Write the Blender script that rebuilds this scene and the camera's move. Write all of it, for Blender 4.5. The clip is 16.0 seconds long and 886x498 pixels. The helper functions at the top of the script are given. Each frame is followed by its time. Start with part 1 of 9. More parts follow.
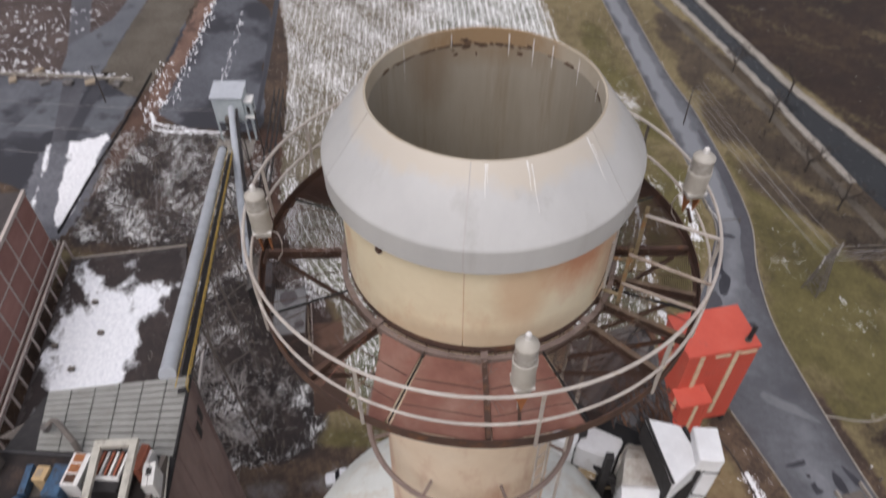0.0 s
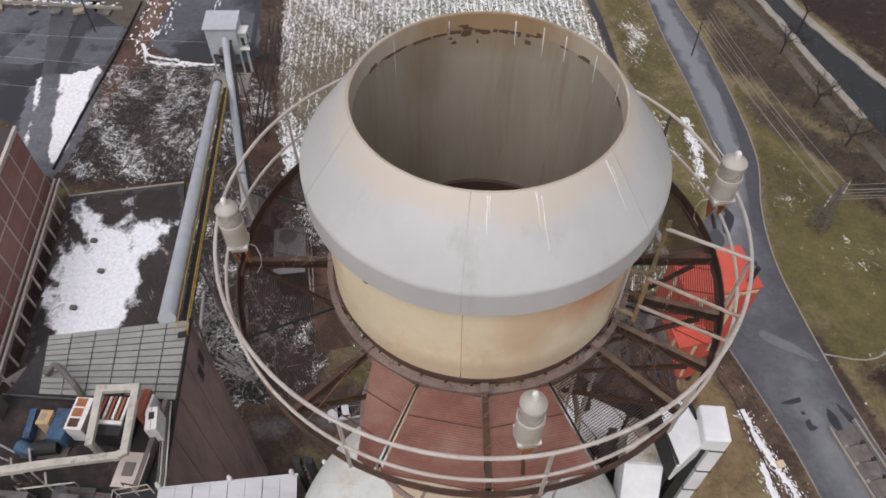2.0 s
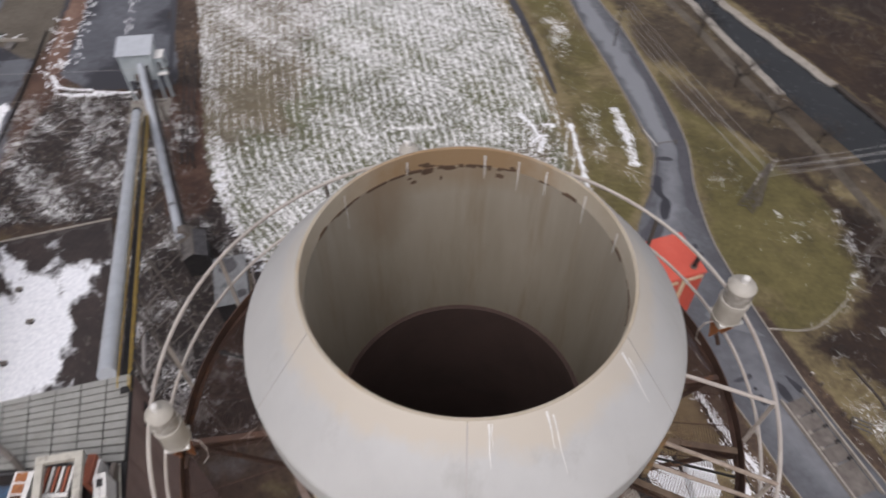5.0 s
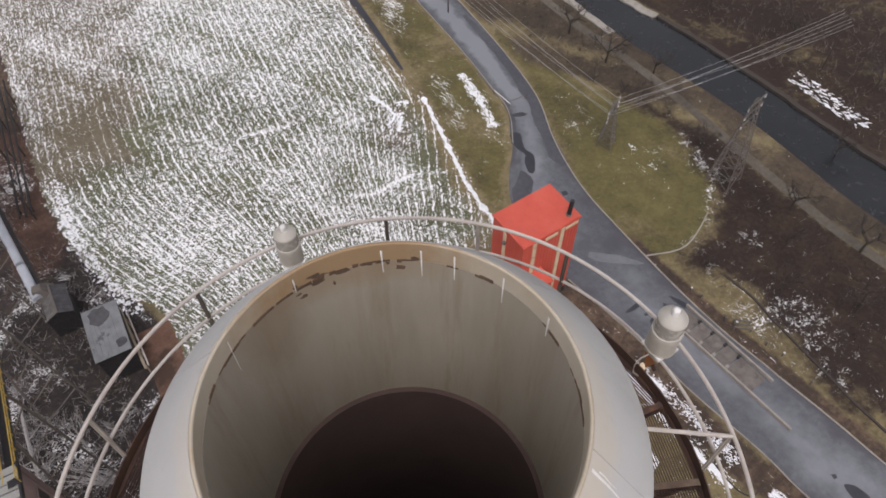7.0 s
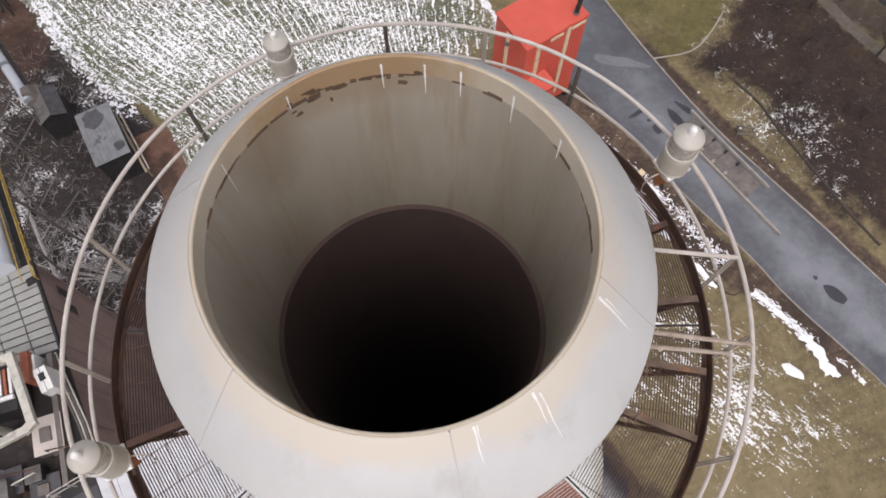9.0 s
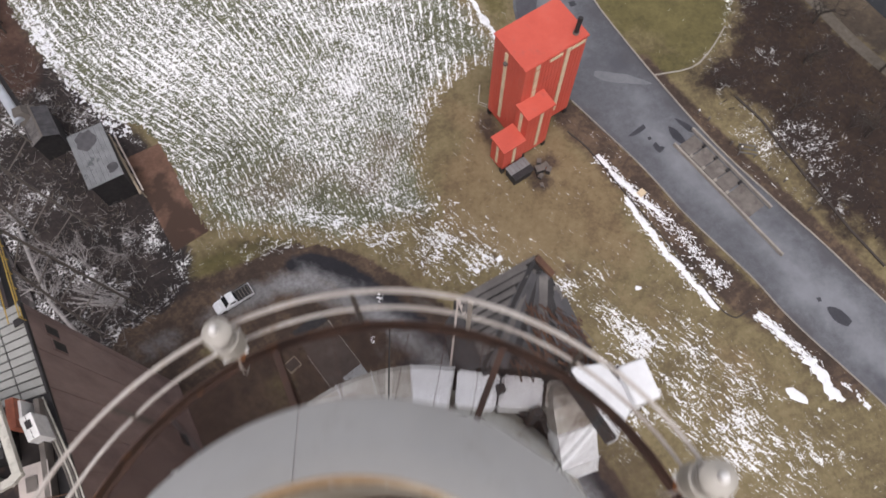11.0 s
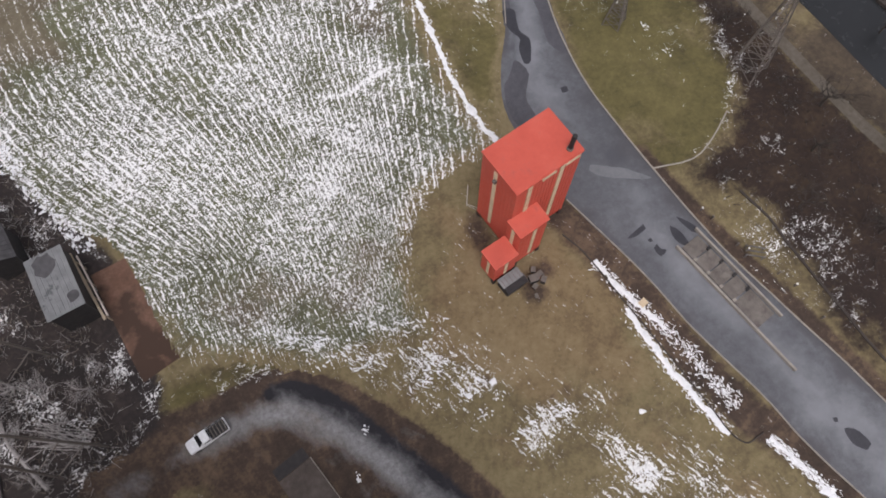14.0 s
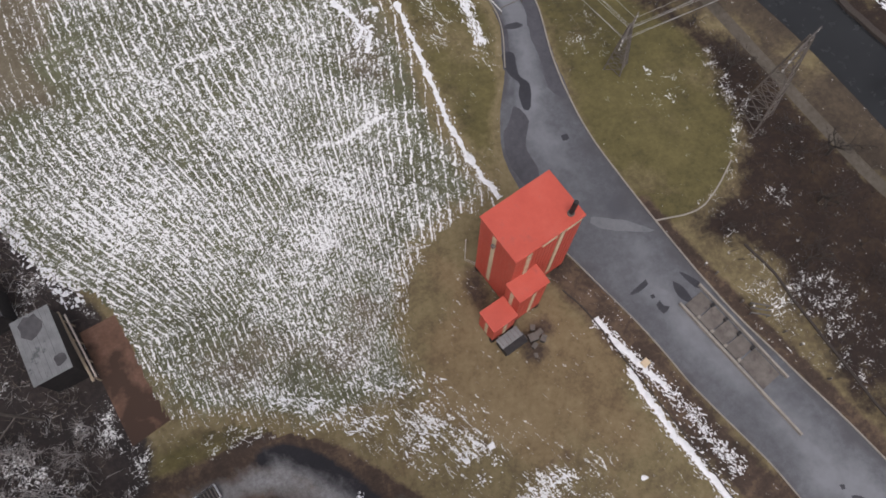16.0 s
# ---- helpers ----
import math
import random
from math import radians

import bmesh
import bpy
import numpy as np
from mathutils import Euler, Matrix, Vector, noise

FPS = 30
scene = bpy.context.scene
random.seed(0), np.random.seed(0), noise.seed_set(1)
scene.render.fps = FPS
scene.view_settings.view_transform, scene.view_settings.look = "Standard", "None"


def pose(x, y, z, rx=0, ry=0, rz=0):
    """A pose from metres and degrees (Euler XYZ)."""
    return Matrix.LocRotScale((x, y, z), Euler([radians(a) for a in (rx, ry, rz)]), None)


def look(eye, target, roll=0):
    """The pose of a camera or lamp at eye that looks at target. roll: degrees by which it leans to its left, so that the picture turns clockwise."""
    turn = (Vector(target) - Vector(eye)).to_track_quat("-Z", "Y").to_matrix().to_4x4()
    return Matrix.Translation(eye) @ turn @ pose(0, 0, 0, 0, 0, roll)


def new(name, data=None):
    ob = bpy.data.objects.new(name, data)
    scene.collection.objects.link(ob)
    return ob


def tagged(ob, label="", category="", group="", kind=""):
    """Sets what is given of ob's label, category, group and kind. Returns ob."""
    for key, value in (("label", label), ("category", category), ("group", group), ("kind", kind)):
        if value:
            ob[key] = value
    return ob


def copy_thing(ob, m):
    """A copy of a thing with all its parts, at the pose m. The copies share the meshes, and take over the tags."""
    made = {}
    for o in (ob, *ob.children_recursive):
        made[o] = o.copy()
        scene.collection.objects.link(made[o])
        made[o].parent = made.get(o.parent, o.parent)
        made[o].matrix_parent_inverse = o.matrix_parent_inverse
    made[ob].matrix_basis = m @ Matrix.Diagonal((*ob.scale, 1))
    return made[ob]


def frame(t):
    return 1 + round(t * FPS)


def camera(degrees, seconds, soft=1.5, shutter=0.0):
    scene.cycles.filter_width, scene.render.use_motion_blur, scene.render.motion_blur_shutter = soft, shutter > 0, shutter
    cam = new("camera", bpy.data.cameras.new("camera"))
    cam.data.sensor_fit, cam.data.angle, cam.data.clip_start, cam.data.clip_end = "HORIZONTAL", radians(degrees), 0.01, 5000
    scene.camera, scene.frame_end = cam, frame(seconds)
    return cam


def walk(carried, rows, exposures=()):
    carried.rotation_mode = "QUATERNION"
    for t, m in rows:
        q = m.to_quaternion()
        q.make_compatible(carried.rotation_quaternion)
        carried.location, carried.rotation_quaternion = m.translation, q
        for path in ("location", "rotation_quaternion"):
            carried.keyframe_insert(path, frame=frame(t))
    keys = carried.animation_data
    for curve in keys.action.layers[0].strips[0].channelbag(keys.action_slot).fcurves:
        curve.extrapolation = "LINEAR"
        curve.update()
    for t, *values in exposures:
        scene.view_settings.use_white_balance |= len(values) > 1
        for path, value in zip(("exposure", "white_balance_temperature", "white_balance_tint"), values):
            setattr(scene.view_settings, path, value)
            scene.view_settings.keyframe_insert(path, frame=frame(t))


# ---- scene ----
cam = camera(64.6, 16.0, 1.7, 0.5)
PATH = [
    (0, (-0.01, 0.062, 87.397), (-0.116, 1.469, 85.98), -0.3),
    (0.5, (-0.021, 0.487, 87.372), (-0.118, 1.75, 85.825), -0.4),
    (1, (-0.055, 0.891, 87.364), (-0.153, 2.153, 85.816), -0.4),
    (1.5, (-0.055, 1.254, 87.366), (-0.153, 2.516, 85.817), -0.4),
    (2, (-0.062, 1.608, 87.394), (-0.161, 2.87, 85.845), -0.4),
    (2.5, (-0.09, 1.975, 87.424), (-0.182, 3.238, 85.876), -0.4),
    (3, (-0.176, 2.316, 87.472), (-0.238, 3.58, 85.924), -0.4),
    (3.5, (-0.258, 2.682, 87.488), (-0.32, 3.946, 85.94), -0.3),
    (4, (-0.339, 3.104, 87.522), (-0.4, 4.368, 85.973), -0.4),
    (4.5, (-0.402, 3.515, 87.563), (-0.419, 4.779, 86.013), -0.4),
    (5, (-0.456, 3.906, 87.574), (-0.393, 5.166, 86.022), -0.3),
    (5.2, (-0.468, 4.048, 87.581), (-0.295, 5.294, 86.026), -0.1),
    (7.3, (-0.405, 5.57, 87.556), (-0.023, 6.692, 85.946), -0.3),
    (7.5, (-0.395, 5.635, 87.547), (-0.063, 6.623, 85.841), -0.4),
    (7.8, (-0.384, 5.711, 87.542), (-0.126, 6.484, 85.716), -0.2),
    (8, (-0.404, 5.667, 87.566), (-0.171, 6.372, 85.71), -0.4),
    (8.2, (-0.405, 5.645, 87.547), (-0.176, 6.339, 85.685), -0.3),
    (10.3, (0.138, 6.977, 87.15), (0.37, 7.668, 85.287), -0.1),
    (10.5, (0.342, 7.409, 87.196), (0.572, 8.101, 85.333), -0.3),
    (11, (0.9, 8.808, 87.256), (1.129, 9.498, 85.393), -0.4),
    (11.5, (1.741, 10.933, 87.053), (1.968, 11.616, 85.187), -0.4),
    (12, (2.381, 12.597, 86.898), (2.61, 13.283, 85.033), -0.3),
    (12.5, (3.246, 14.807, 86.937), (3.473, 15.488, 85.07), -0.4),
    (13, (4.541, 18.24, 86.971), (4.771, 18.921, 85.104), -0.2),
    (13.5, (6.303, 22.066, 87.076), (6.534, 22.745, 85.209), -0.5),
    (14, (7.343, 24.841, 87.02), (7.583, 25.511, 85.151), -0.5),
    (14.5, (8.274, 27.335, 86.964), (8.516, 28.005, 85.095), -0.3),
    (15, (9.528, 30.371, 87.403), (9.766, 31.036, 85.532), -0.5),
    (15.5, (10.183, 31.978, 87.655), (10.421, 32.639, 85.782), -0.4),
    (16, (10.38, 32.221, 87.638), (10.618, 32.884, 85.767), -0.4),
]
walk(cam, [(t, look(eye, target, roll)) for t, eye, target, roll in PATH], [(0, -0.02, 6500, 16), (5, -0.04, 6500, 16), (7.5, 0.13, 6500, 16), (10.4, 0.44, 6500, 16), (11.2, 0.25, 6500, 16), (13, 0.16, 6500, 16), (16, -0.06, 6500, 16)])

# ---------------------------------------------------------------- light
world = bpy.data.worlds.new("overcast_sky")
scene.world = world
world.use_nodes = True
wn, wl = world.node_tree.nodes, world.node_tree.links
sky = wn.new("ShaderNodeTexSky")
sky.sky_type = "NISHITA"
sky.sun_disc = False
sky.sun_elevation = radians(61)
sky.sun_rotation = radians(200)
sky.air_density, sky.dust_density, sky.ozone_density = 1.0, 4.0, 1.0
wn["Background"].inputs[1].default_value = 0.15
hsv = wn.new("ShaderNodeHueSaturation")
hsv.inputs["Saturation"].default_value = 0.25
wl.new(sky.outputs[0], hsv.inputs["Color"])
wl.new(hsv.outputs[0], wn["Background"].inputs[0])
sun = new("sun", bpy.data.lights.new("sun", "SUN"))
sun.data.energy, sun.data.angle, sun.data.color = 0.76, radians(60), (1.0, 0.97, 0.93)
sun.matrix_world = look((-15, -42, 150), (0, 0, 70))

# ---------------------------------------------------------------- materials
MATS = {}


def nt(name):
    m = bpy.data.materials.new(name)
    m.use_nodes = True
    t = m.node_tree
    return m, t, t.nodes["Principled BSDF"]


def node(t, kind, **ins):
    n = t.nodes.new(kind)
    for k, v in ins.items():
        n.inputs[k.replace("_", " ")].default_value = v
    return n


def ramp(t, fac, stops):
    n = t.nodes.new("ShaderNodeValToRGB")
    e = n.color_ramp.elements
    while len(e) < len(stops):
        e.new(0.5)
    for el, (p, c) in zip(e, stops):
        el.position = p
        el.color = (*c, 1) if len(c) == 3 else c
    t.links.new(fac, n.inputs[0])
    return n.outputs[0]


def math_(t, op, a, b=None, c=None):
    n = t.nodes.new("ShaderNodeMath")
    n.operation = op
    for i, v in enumerate((a, b, c)):
        if v is None:
            continue
        if isinstance(v, (int, float)):
            n.inputs[i].default_value = v
        else:
            t.links.new(v, n.inputs[i])
    return n.outputs[0]


def mixc(t, fac, a, b, mode="MIX"):
    n = t.nodes.new("ShaderNodeMix")
    n.data_type, n.blend_type = "RGBA", mode
    for i, v in ((0, fac), (6, a), (7, b)):
        if isinstance(v, (int, float)):
            n.inputs[i].default_value = v
        elif isinstance(v, tuple):
            n.inputs[i].default_value = (*v, 1)
        else:
            t.links.new(v, n.inputs[i])
    return n.outputs[2]


def noise_(t, vec, scale, detail=6.0, rough=0.6):
    n = node(t, "ShaderNodeTexNoise", Scale=scale, Detail=detail, Roughness=rough)
    if vec is not None:
        t.links.new(vec, n.inputs["Vector"])
    return n.outputs[0]


def pos(t, stretch=None):
    g = t.nodes.new("ShaderNodeNewGeometry").outputs["Position"]
    if stretch is None:
        return g
    n = t.nodes.new("ShaderNodeVectorMath")
    n.operation = "MULTIPLY"
    n.inputs[1].default_value = stretch
    t.links.new(g, n.inputs[0])
    return n.outputs[0]


def bumped(t, b, height, strength, dist):
    n = t.nodes.new("ShaderNodeBump")
    n.inputs["Strength"].default_value, n.inputs["Distance"].default_value = strength, dist
    t.links.new(height, n.inputs["Height"])
    t.links.new(n.outputs[0], b.inputs["Normal"])


def surf(name, base, dark=None, light=None, rough=0.7, metal=0.0, big=0.4, fine=6.0, stretch=None, stain=None, stain_at=0.62, stain_scale=0.8, bump=0.25, dist=0.01, vary=0.0, stain_stretch=None, soft=0.1):
    """A worn surface: base colour between dark and light at two scales, stains of another colour, roughness and relief."""
    if name in MATS:
        return MATS[name]
    m, t, b = nt(name)
    dark = dark or tuple(c * 0.72 for c in base)
    light = light or tuple(min(1, c * 1.2) for c in base)
    p = pos(t, stretch)
    n1, n2 = noise_(t, p, big, 5), noise_(t, p, fine, 8, 0.65)
    col = ramp(t, n1, [(0.3, dark), (0.5, base), (0.72, light)])
    col = mixc(t, 0.35, col, ramp(t, n2, [(0.25, dark), (0.55, base), (0.8, light)]))
    if stain:
        n3 = noise_(t, pos(t, stain_stretch or stretch), stain_scale, 9, 0.7)
        col = mixc(t, ramp(t, n3, [(stain_at - soft, (0, 0, 0)), (stain_at + soft, (1, 1, 1))]), col, stain)
    if vary:
        rnd = t.nodes.new("ShaderNodeObjectInfo").outputs["Random"]
        v = math_(t, "MULTIPLY_ADD", rnd, vary, 1 - vary / 2)
        h = node(t, "ShaderNodeHueSaturation")
        t.links.new(v, h.inputs["Value"])
        t.links.new(col, h.inputs["Color"])
        col = h.outputs[0]
    t.links.new(col, b.inputs["Base Color"])
    b.inputs["Metallic"].default_value = metal
    t.links.new(ramp(t, n2, [(0.2, (max(0, rough - 0.15),) * 3), (0.8, (min(1, rough + 0.15),) * 3)]), b.inputs["Roughness"])
    bumped(t, b, n2, bump, dist)
    MATS[name] = m
    return m


SNOW = surf("snow", (0.8, 0.81, 0.83), (0.62, 0.63, 0.66), (0.88, 0.88, 0.9), rough=0.75, big=1.5, fine=12, bump=0.5, dist=0.05)
CREAM = surf("cream_painted_steel", (0.76, 0.665, 0.475), (0.68, 0.58, 0.4), (0.79, 0.715, 0.545), rough=0.55, big=0.9, fine=6, stain=(0.55, 0.27, 0.13), stain_at=0.68, stain_scale=0.7, stain_stretch=(1, 1, 0.6), bump=0.08, dist=0.004, soft=0.14)
SHAFT = surf("peach_painted_steel", (0.7, 0.57, 0.43), (0.6, 0.46, 0.33), (0.76, 0.66, 0.53), rough=0.6, big=0.6, fine=4, stain=(0.44, 0.22, 0.14), stain_at=0.62, stain_scale=0.8, stain_stretch=(1, 1, 0.4), bump=0.1, dist=0.004, soft=0.12)
RIM = surf("ochre_weathered_rim", (0.44, 0.385, 0.3), (0.37, 0.305, 0.22), (0.5, 0.455, 0.38), rough=0.75, big=1.2, fine=9, stain=(0.40, 0.26, 0.13), stain_at=0.66, stain_scale=1.4, bump=0.2, dist=0.006)
def stained_cowl():
    """White coated steel with a beige wash of rust-stained water that ran down from the rim."""
    m = surf("white_coated_steel", (0.485, 0.485, 0.477), (0.425, 0.428, 0.424), (0.53, 0.532, 0.525), rough=0.45, big=0.9, fine=4.5, stretch=(1, 1, 0.3), stain=(0.4, 0.395, 0.38), stain_at=0.66, stain_scale=2.2, stain_stretch=(1, 1, 0.12), bump=0.04, dist=0.004)
    t = m.node_tree
    b = t.nodes["Principled BSDF"]
    old = b.inputs["Base Color"].links[0].from_socket
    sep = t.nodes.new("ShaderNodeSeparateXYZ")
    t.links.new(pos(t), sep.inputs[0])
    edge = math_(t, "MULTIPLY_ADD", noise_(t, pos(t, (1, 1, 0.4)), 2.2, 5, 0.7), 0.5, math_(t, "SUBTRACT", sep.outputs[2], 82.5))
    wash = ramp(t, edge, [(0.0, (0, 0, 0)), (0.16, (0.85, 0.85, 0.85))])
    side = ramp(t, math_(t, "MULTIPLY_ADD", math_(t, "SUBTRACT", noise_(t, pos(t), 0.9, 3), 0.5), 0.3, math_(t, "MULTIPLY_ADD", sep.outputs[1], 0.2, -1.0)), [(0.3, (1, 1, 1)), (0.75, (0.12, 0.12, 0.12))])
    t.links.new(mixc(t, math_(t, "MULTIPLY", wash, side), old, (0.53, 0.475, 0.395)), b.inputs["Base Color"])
    return m


CONE = stained_cowl()


def bloom(name, at, radius, colour, strength=1.0, stretch=(1, 1, 1)):
    """Adds one ragged rust stain round a place to a material."""
    t = MATS[name].node_tree
    b = t.nodes["Principled BSDF"]
    old = b.inputs["Base Color"].links[0].from_socket
    d = t.nodes.new("ShaderNodeVectorMath")
    d.operation = "SUBTRACT"
    d.inputs[1].default_value = at
    t.links.new(pos(t), d.inputs[0])
    k = t.nodes.new("ShaderNodeVectorMath")
    k.operation = "MULTIPLY"
    k.inputs[1].default_value = stretch
    t.links.new(d.outputs[0], k.inputs[0])
    n = t.nodes.new("ShaderNodeVectorMath")
    n.operation = "LENGTH"
    t.links.new(k.outputs[0], n.inputs[0])
    v = math_(t, "MULTIPLY_ADD", noise_(t, pos(t, (1, 1, 0.6)), 2.4, 6, 0.7), -0.9 * radius, n.outputs["Value"])
    mask = math_(t, "MULTIPLY", ramp(t, math_(t, "DIVIDE", v, radius), [(0.05, (1, 1, 1)), (0.75, (0, 0, 0))]), strength)
    t.links.new(mixc(t, mask, old, colour), b.inputs["Base Color"])


RINGP = surf("mauve_brown_ring_steel", (0.2, 0.15, 0.13), (0.14, 0.1, 0.085), (0.27, 0.21, 0.18), rough=0.75, big=2, fine=12, bump=0.2)
LINER = surf("grey_brown_liner", (0.31, 0.274, 0.216), (0.245, 0.212, 0.163), (0.365, 0.325, 0.264), rough=0.85, big=1.6, fine=9, stretch=(1, 1, 0.14), stain=(0.25, 0.2, 0.14), stain_at=0.63, stain_scale=2.6, stain_stretch=(1, 1, 0.1), bump=0.15, dist=0.006)
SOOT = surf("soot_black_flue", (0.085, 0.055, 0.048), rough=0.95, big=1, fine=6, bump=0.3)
LINERUST = surf("brown_rust_line", (0.1, 0.062, 0.038), (0.06, 0.035, 0.024), (0.16, 0.1, 0.06), rough=0.85, big=3, fine=14, bump=0.3)
# paler rust brown: lit edge of the top flanges, also the frayed ties
PALERUST = surf("pale_brown_rusty_steel", (0.13, 0.09, 0.062), (0.06, 0.036, 0.026), (0.22, 0.165, 0.12), rough=0.8, big=3, fine=14, stain=(0.3, 0.13, 0.05), stain_at=0.64, stain_scale=4, bump=0.3)
KHAKI = surf("khaki_rusty_paint", (0.24, 0.185, 0.105), (0.1, 0.062, 0.035), (0.36, 0.3, 0.2), rough=0.75, big=3, fine=12, stain=(0.3, 0.14, 0.05), stain_at=0.6, stain_scale=4, bump=0.2)
RUST = surf("rusty_dark_steel", (0.085, 0.048, 0.036), (0.045, 0.028, 0.024), (0.14, 0.075, 0.05), rough=0.8, metal=0.2, big=2, fine=14, stain=(0.26, 0.11, 0.04), stain_at=0.66, stain_scale=3, bump=0.4, dist=0.006)
bloom("cream_painted_steel", (1.3, 6.3, 81.3), 0.62, (0.56, 0.235, 0.13), 0.85, (1, 1, 0.75))
bloom("cream_painted_steel", (1.85, 7.1, 80.9), 0.6, (0.5, 0.26, 0.15), 0.6, (1, 1, 0.5))
bloom("cream_painted_steel", (-0.05, 5.8, 79.85), 0.5, (0.42, 0.29, 0.17), 0.5, (0.25, 0.5, 1.6))
bloom("cream_painted_steel", (0.55, 5.85, 80.9), 0.4, (0.58, 0.33, 0.18), 0.45, (1, 1, 0.5))
bloom("ochre_weathered_rim", (-0.05, 9.35, 82.45), 0.85, (0.27, 0.165, 0.075), 0.85, (0.7, 1, 1))
bloom("grey_brown_liner", (-0.05, 9.3, 82.35), 0.5, (0.25, 0.175, 0.1), 0.55, (0.5, 1, 1.4))
bloom("grey_brown_liner", (-0.85, 9.0, 82.1), 0.4, (0.2, 0.14, 0.085), 0.5, (1, 1, 0.5))
GRATE = surf("rusty_grating_steel", (0.27, 0.125, 0.095), (0.15, 0.058, 0.044), (0.41, 0.265, 0.215), rough=0.75, metal=0.15, big=1.1, fine=10, bump=0.2)
DARKGRATE = surf("dark_rusty_grating", (0.085, 0.048, 0.038), (0.05, 0.03, 0.026), (0.13, 0.075, 0.056), rough=0.75, metal=0.25, big=1.6, fine=10, bump=0.2)
RAIL = surf("dull_white_rail_paint", (0.47, 0.43, 0.39), (0.34, 0.29, 0.26), (0.58, 0.55, 0.51), rough=0.6, big=2, fine=15, stain=(0.3, 0.2, 0.13), stain_at=0.66, stain_scale=4, bump=0.1)
BEACON = surf("grey_cream_beacon_casing", (0.42, 0.395, 0.35), (0.34, 0.315, 0.275), (0.48, 0.455, 0.41), rough=0.5, big=3, fine=14, bump=0.05)
LENS = surf("clear_beacon_lens", (0.36, 0.34, 0.31), (0.29, 0.275, 0.25), (0.42, 0.4, 0.37), rough=0.25, big=3, fine=14, bump=0.05)
WHITEP = surf("white_paint", (0.72, 0.71, 0.69), (0.6, 0.59, 0.57), rough=0.5, big=2, fine=9, bump=0.05)
ORANGE = surf("orange_rust_bracket", (0.33, 0.125, 0.045), (0.2, 0.075, 0.035), (0.45, 0.2, 0.08), rough=0.7, big=4, fine=14, bump=0.2)
HOOD = surf("pale_blue_white_sheet", (0.63, 0.645, 0.61), (0.52, 0.53, 0.49), (0.7, 0.715, 0.69), rough=0.5, big=0.6, fine=3, stain=(0.48, 0.4, 0.31), stain_at=0.6, stain_scale=0.7, bump=0.08)
CONC = surf("weathered_concrete", (0.3, 0.28, 0.25), rough=0.85, big=0.3, fine=4, stain=(0.18, 0.15, 0.13), stain_at=0.6, stain_scale=0.35, bump=0.2)
DUCT = surf("white_insulated_cladding", (0.68, 0.68, 0.69), (0.54, 0.53, 0.52), (0.76, 0.76, 0.77), rough=0.42, metal=0.1, big=0.7, fine=4, stain=(0.4, 0.37, 0.33), stain_at=0.6, stain_scale=0.8, bump=0.08)
DUCTW = surf("bright_white_cladding", (0.77, 0.78, 0.795), (0.64, 0.645, 0.655), rough=0.4, big=0.7, fine=4, bump=0.06)
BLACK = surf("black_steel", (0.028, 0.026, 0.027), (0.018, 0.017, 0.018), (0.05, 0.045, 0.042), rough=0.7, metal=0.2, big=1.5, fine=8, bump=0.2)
GREYST = surf("grey_weathered_planks", (0.125, 0.115, 0.11), (0.06, 0.055, 0.054), (0.22, 0.205, 0.195), rough=0.85, big=1.2, fine=7, bump=0.3, vary=0.3)
DARKPL = surf("charcoal_sheet", (0.07, 0.068, 0.072), (0.045, 0.042, 0.045), (0.11, 0.105, 0.11), rough=0.75, big=1.2, fine=7, bump=0.3, vary=0.3)
SOOTROOF = surf("sooty_plant_roof_felt", (0.022, 0.017, 0.016), (0.009, 0.008, 0.009), (0.06, 0.045, 0.04), rough=0.85, big=0.5, fine=4, stain=(0.095, 0.06, 0.045), stain_at=0.62, stain_scale=0.6, bump=0.3)
BROWNWALL = surf("brown_metal_siding", (0.34, 0.24, 0.212), (0.26, 0.178, 0.158), (0.4, 0.295, 0.262), rough=0.7, big=0.15, fine=2, stretch=(1, 1, 0.3), stain=(0.12, 0.08, 0.075), stain_at=0.54, stain_scale=0.12, bump=0.1, soft=0.16)
ROOFP = surf("grey_green_roof_panel", (0.28, 0.28, 0.262), (0.22, 0.22, 0.2), (0.33, 0.33, 0.31), rough=0.7, big=0.5, fine=4, stain=(0.22, 0.2, 0.18), stain_at=0.66, stain_scale=0.6, bump=0.12, vary=0.12)
WROOF = surf("pale_corrugated_roof", (0.52, 0.52, 0.54), (0.42, 0.42, 0.43), (0.6, 0.6, 0.62), rough=0.5, big=0.4, fine=4, stretch=(1, 4, 1), bump=0.1)
BRICK = surf("red_brown_brick_panel", (0.3, 0.15, 0.125), (0.24, 0.115, 0.095), (0.36, 0.2, 0.17), rough=0.85, big=0.2, fine=3, stretch=(1, 1, 2.5), bump=0.2, vary=0.15)
BAND = surf("grey_cream_concrete_band", (0.5, 0.44, 0.4), (0.4, 0.34, 0.31), rough=0.8, big=0.4, fine=4, bump=0.15)
TUBE = surf("galvanised_gallery_sheet", (0.5, 0.53, 0.57), (0.42, 0.45, 0.48), (0.58, 0.61, 0.65), rough=0.45, metal=0.3, big=0.5, fine=3, bump=0.08)
YELLOW = surf("yellow_handrail_paint", (0.42, 0.28, 0.05), (0.3, 0.19, 0.05), rough=0.6, big=1, fine=8, bump=0.1)
PALEBLUE = surf("pale_blue_grey_sheet", (0.42, 0.47, 0.49), (0.35, 0.4, 0.42), rough=0.55, big=0.5, fine=4, bump=0.1)
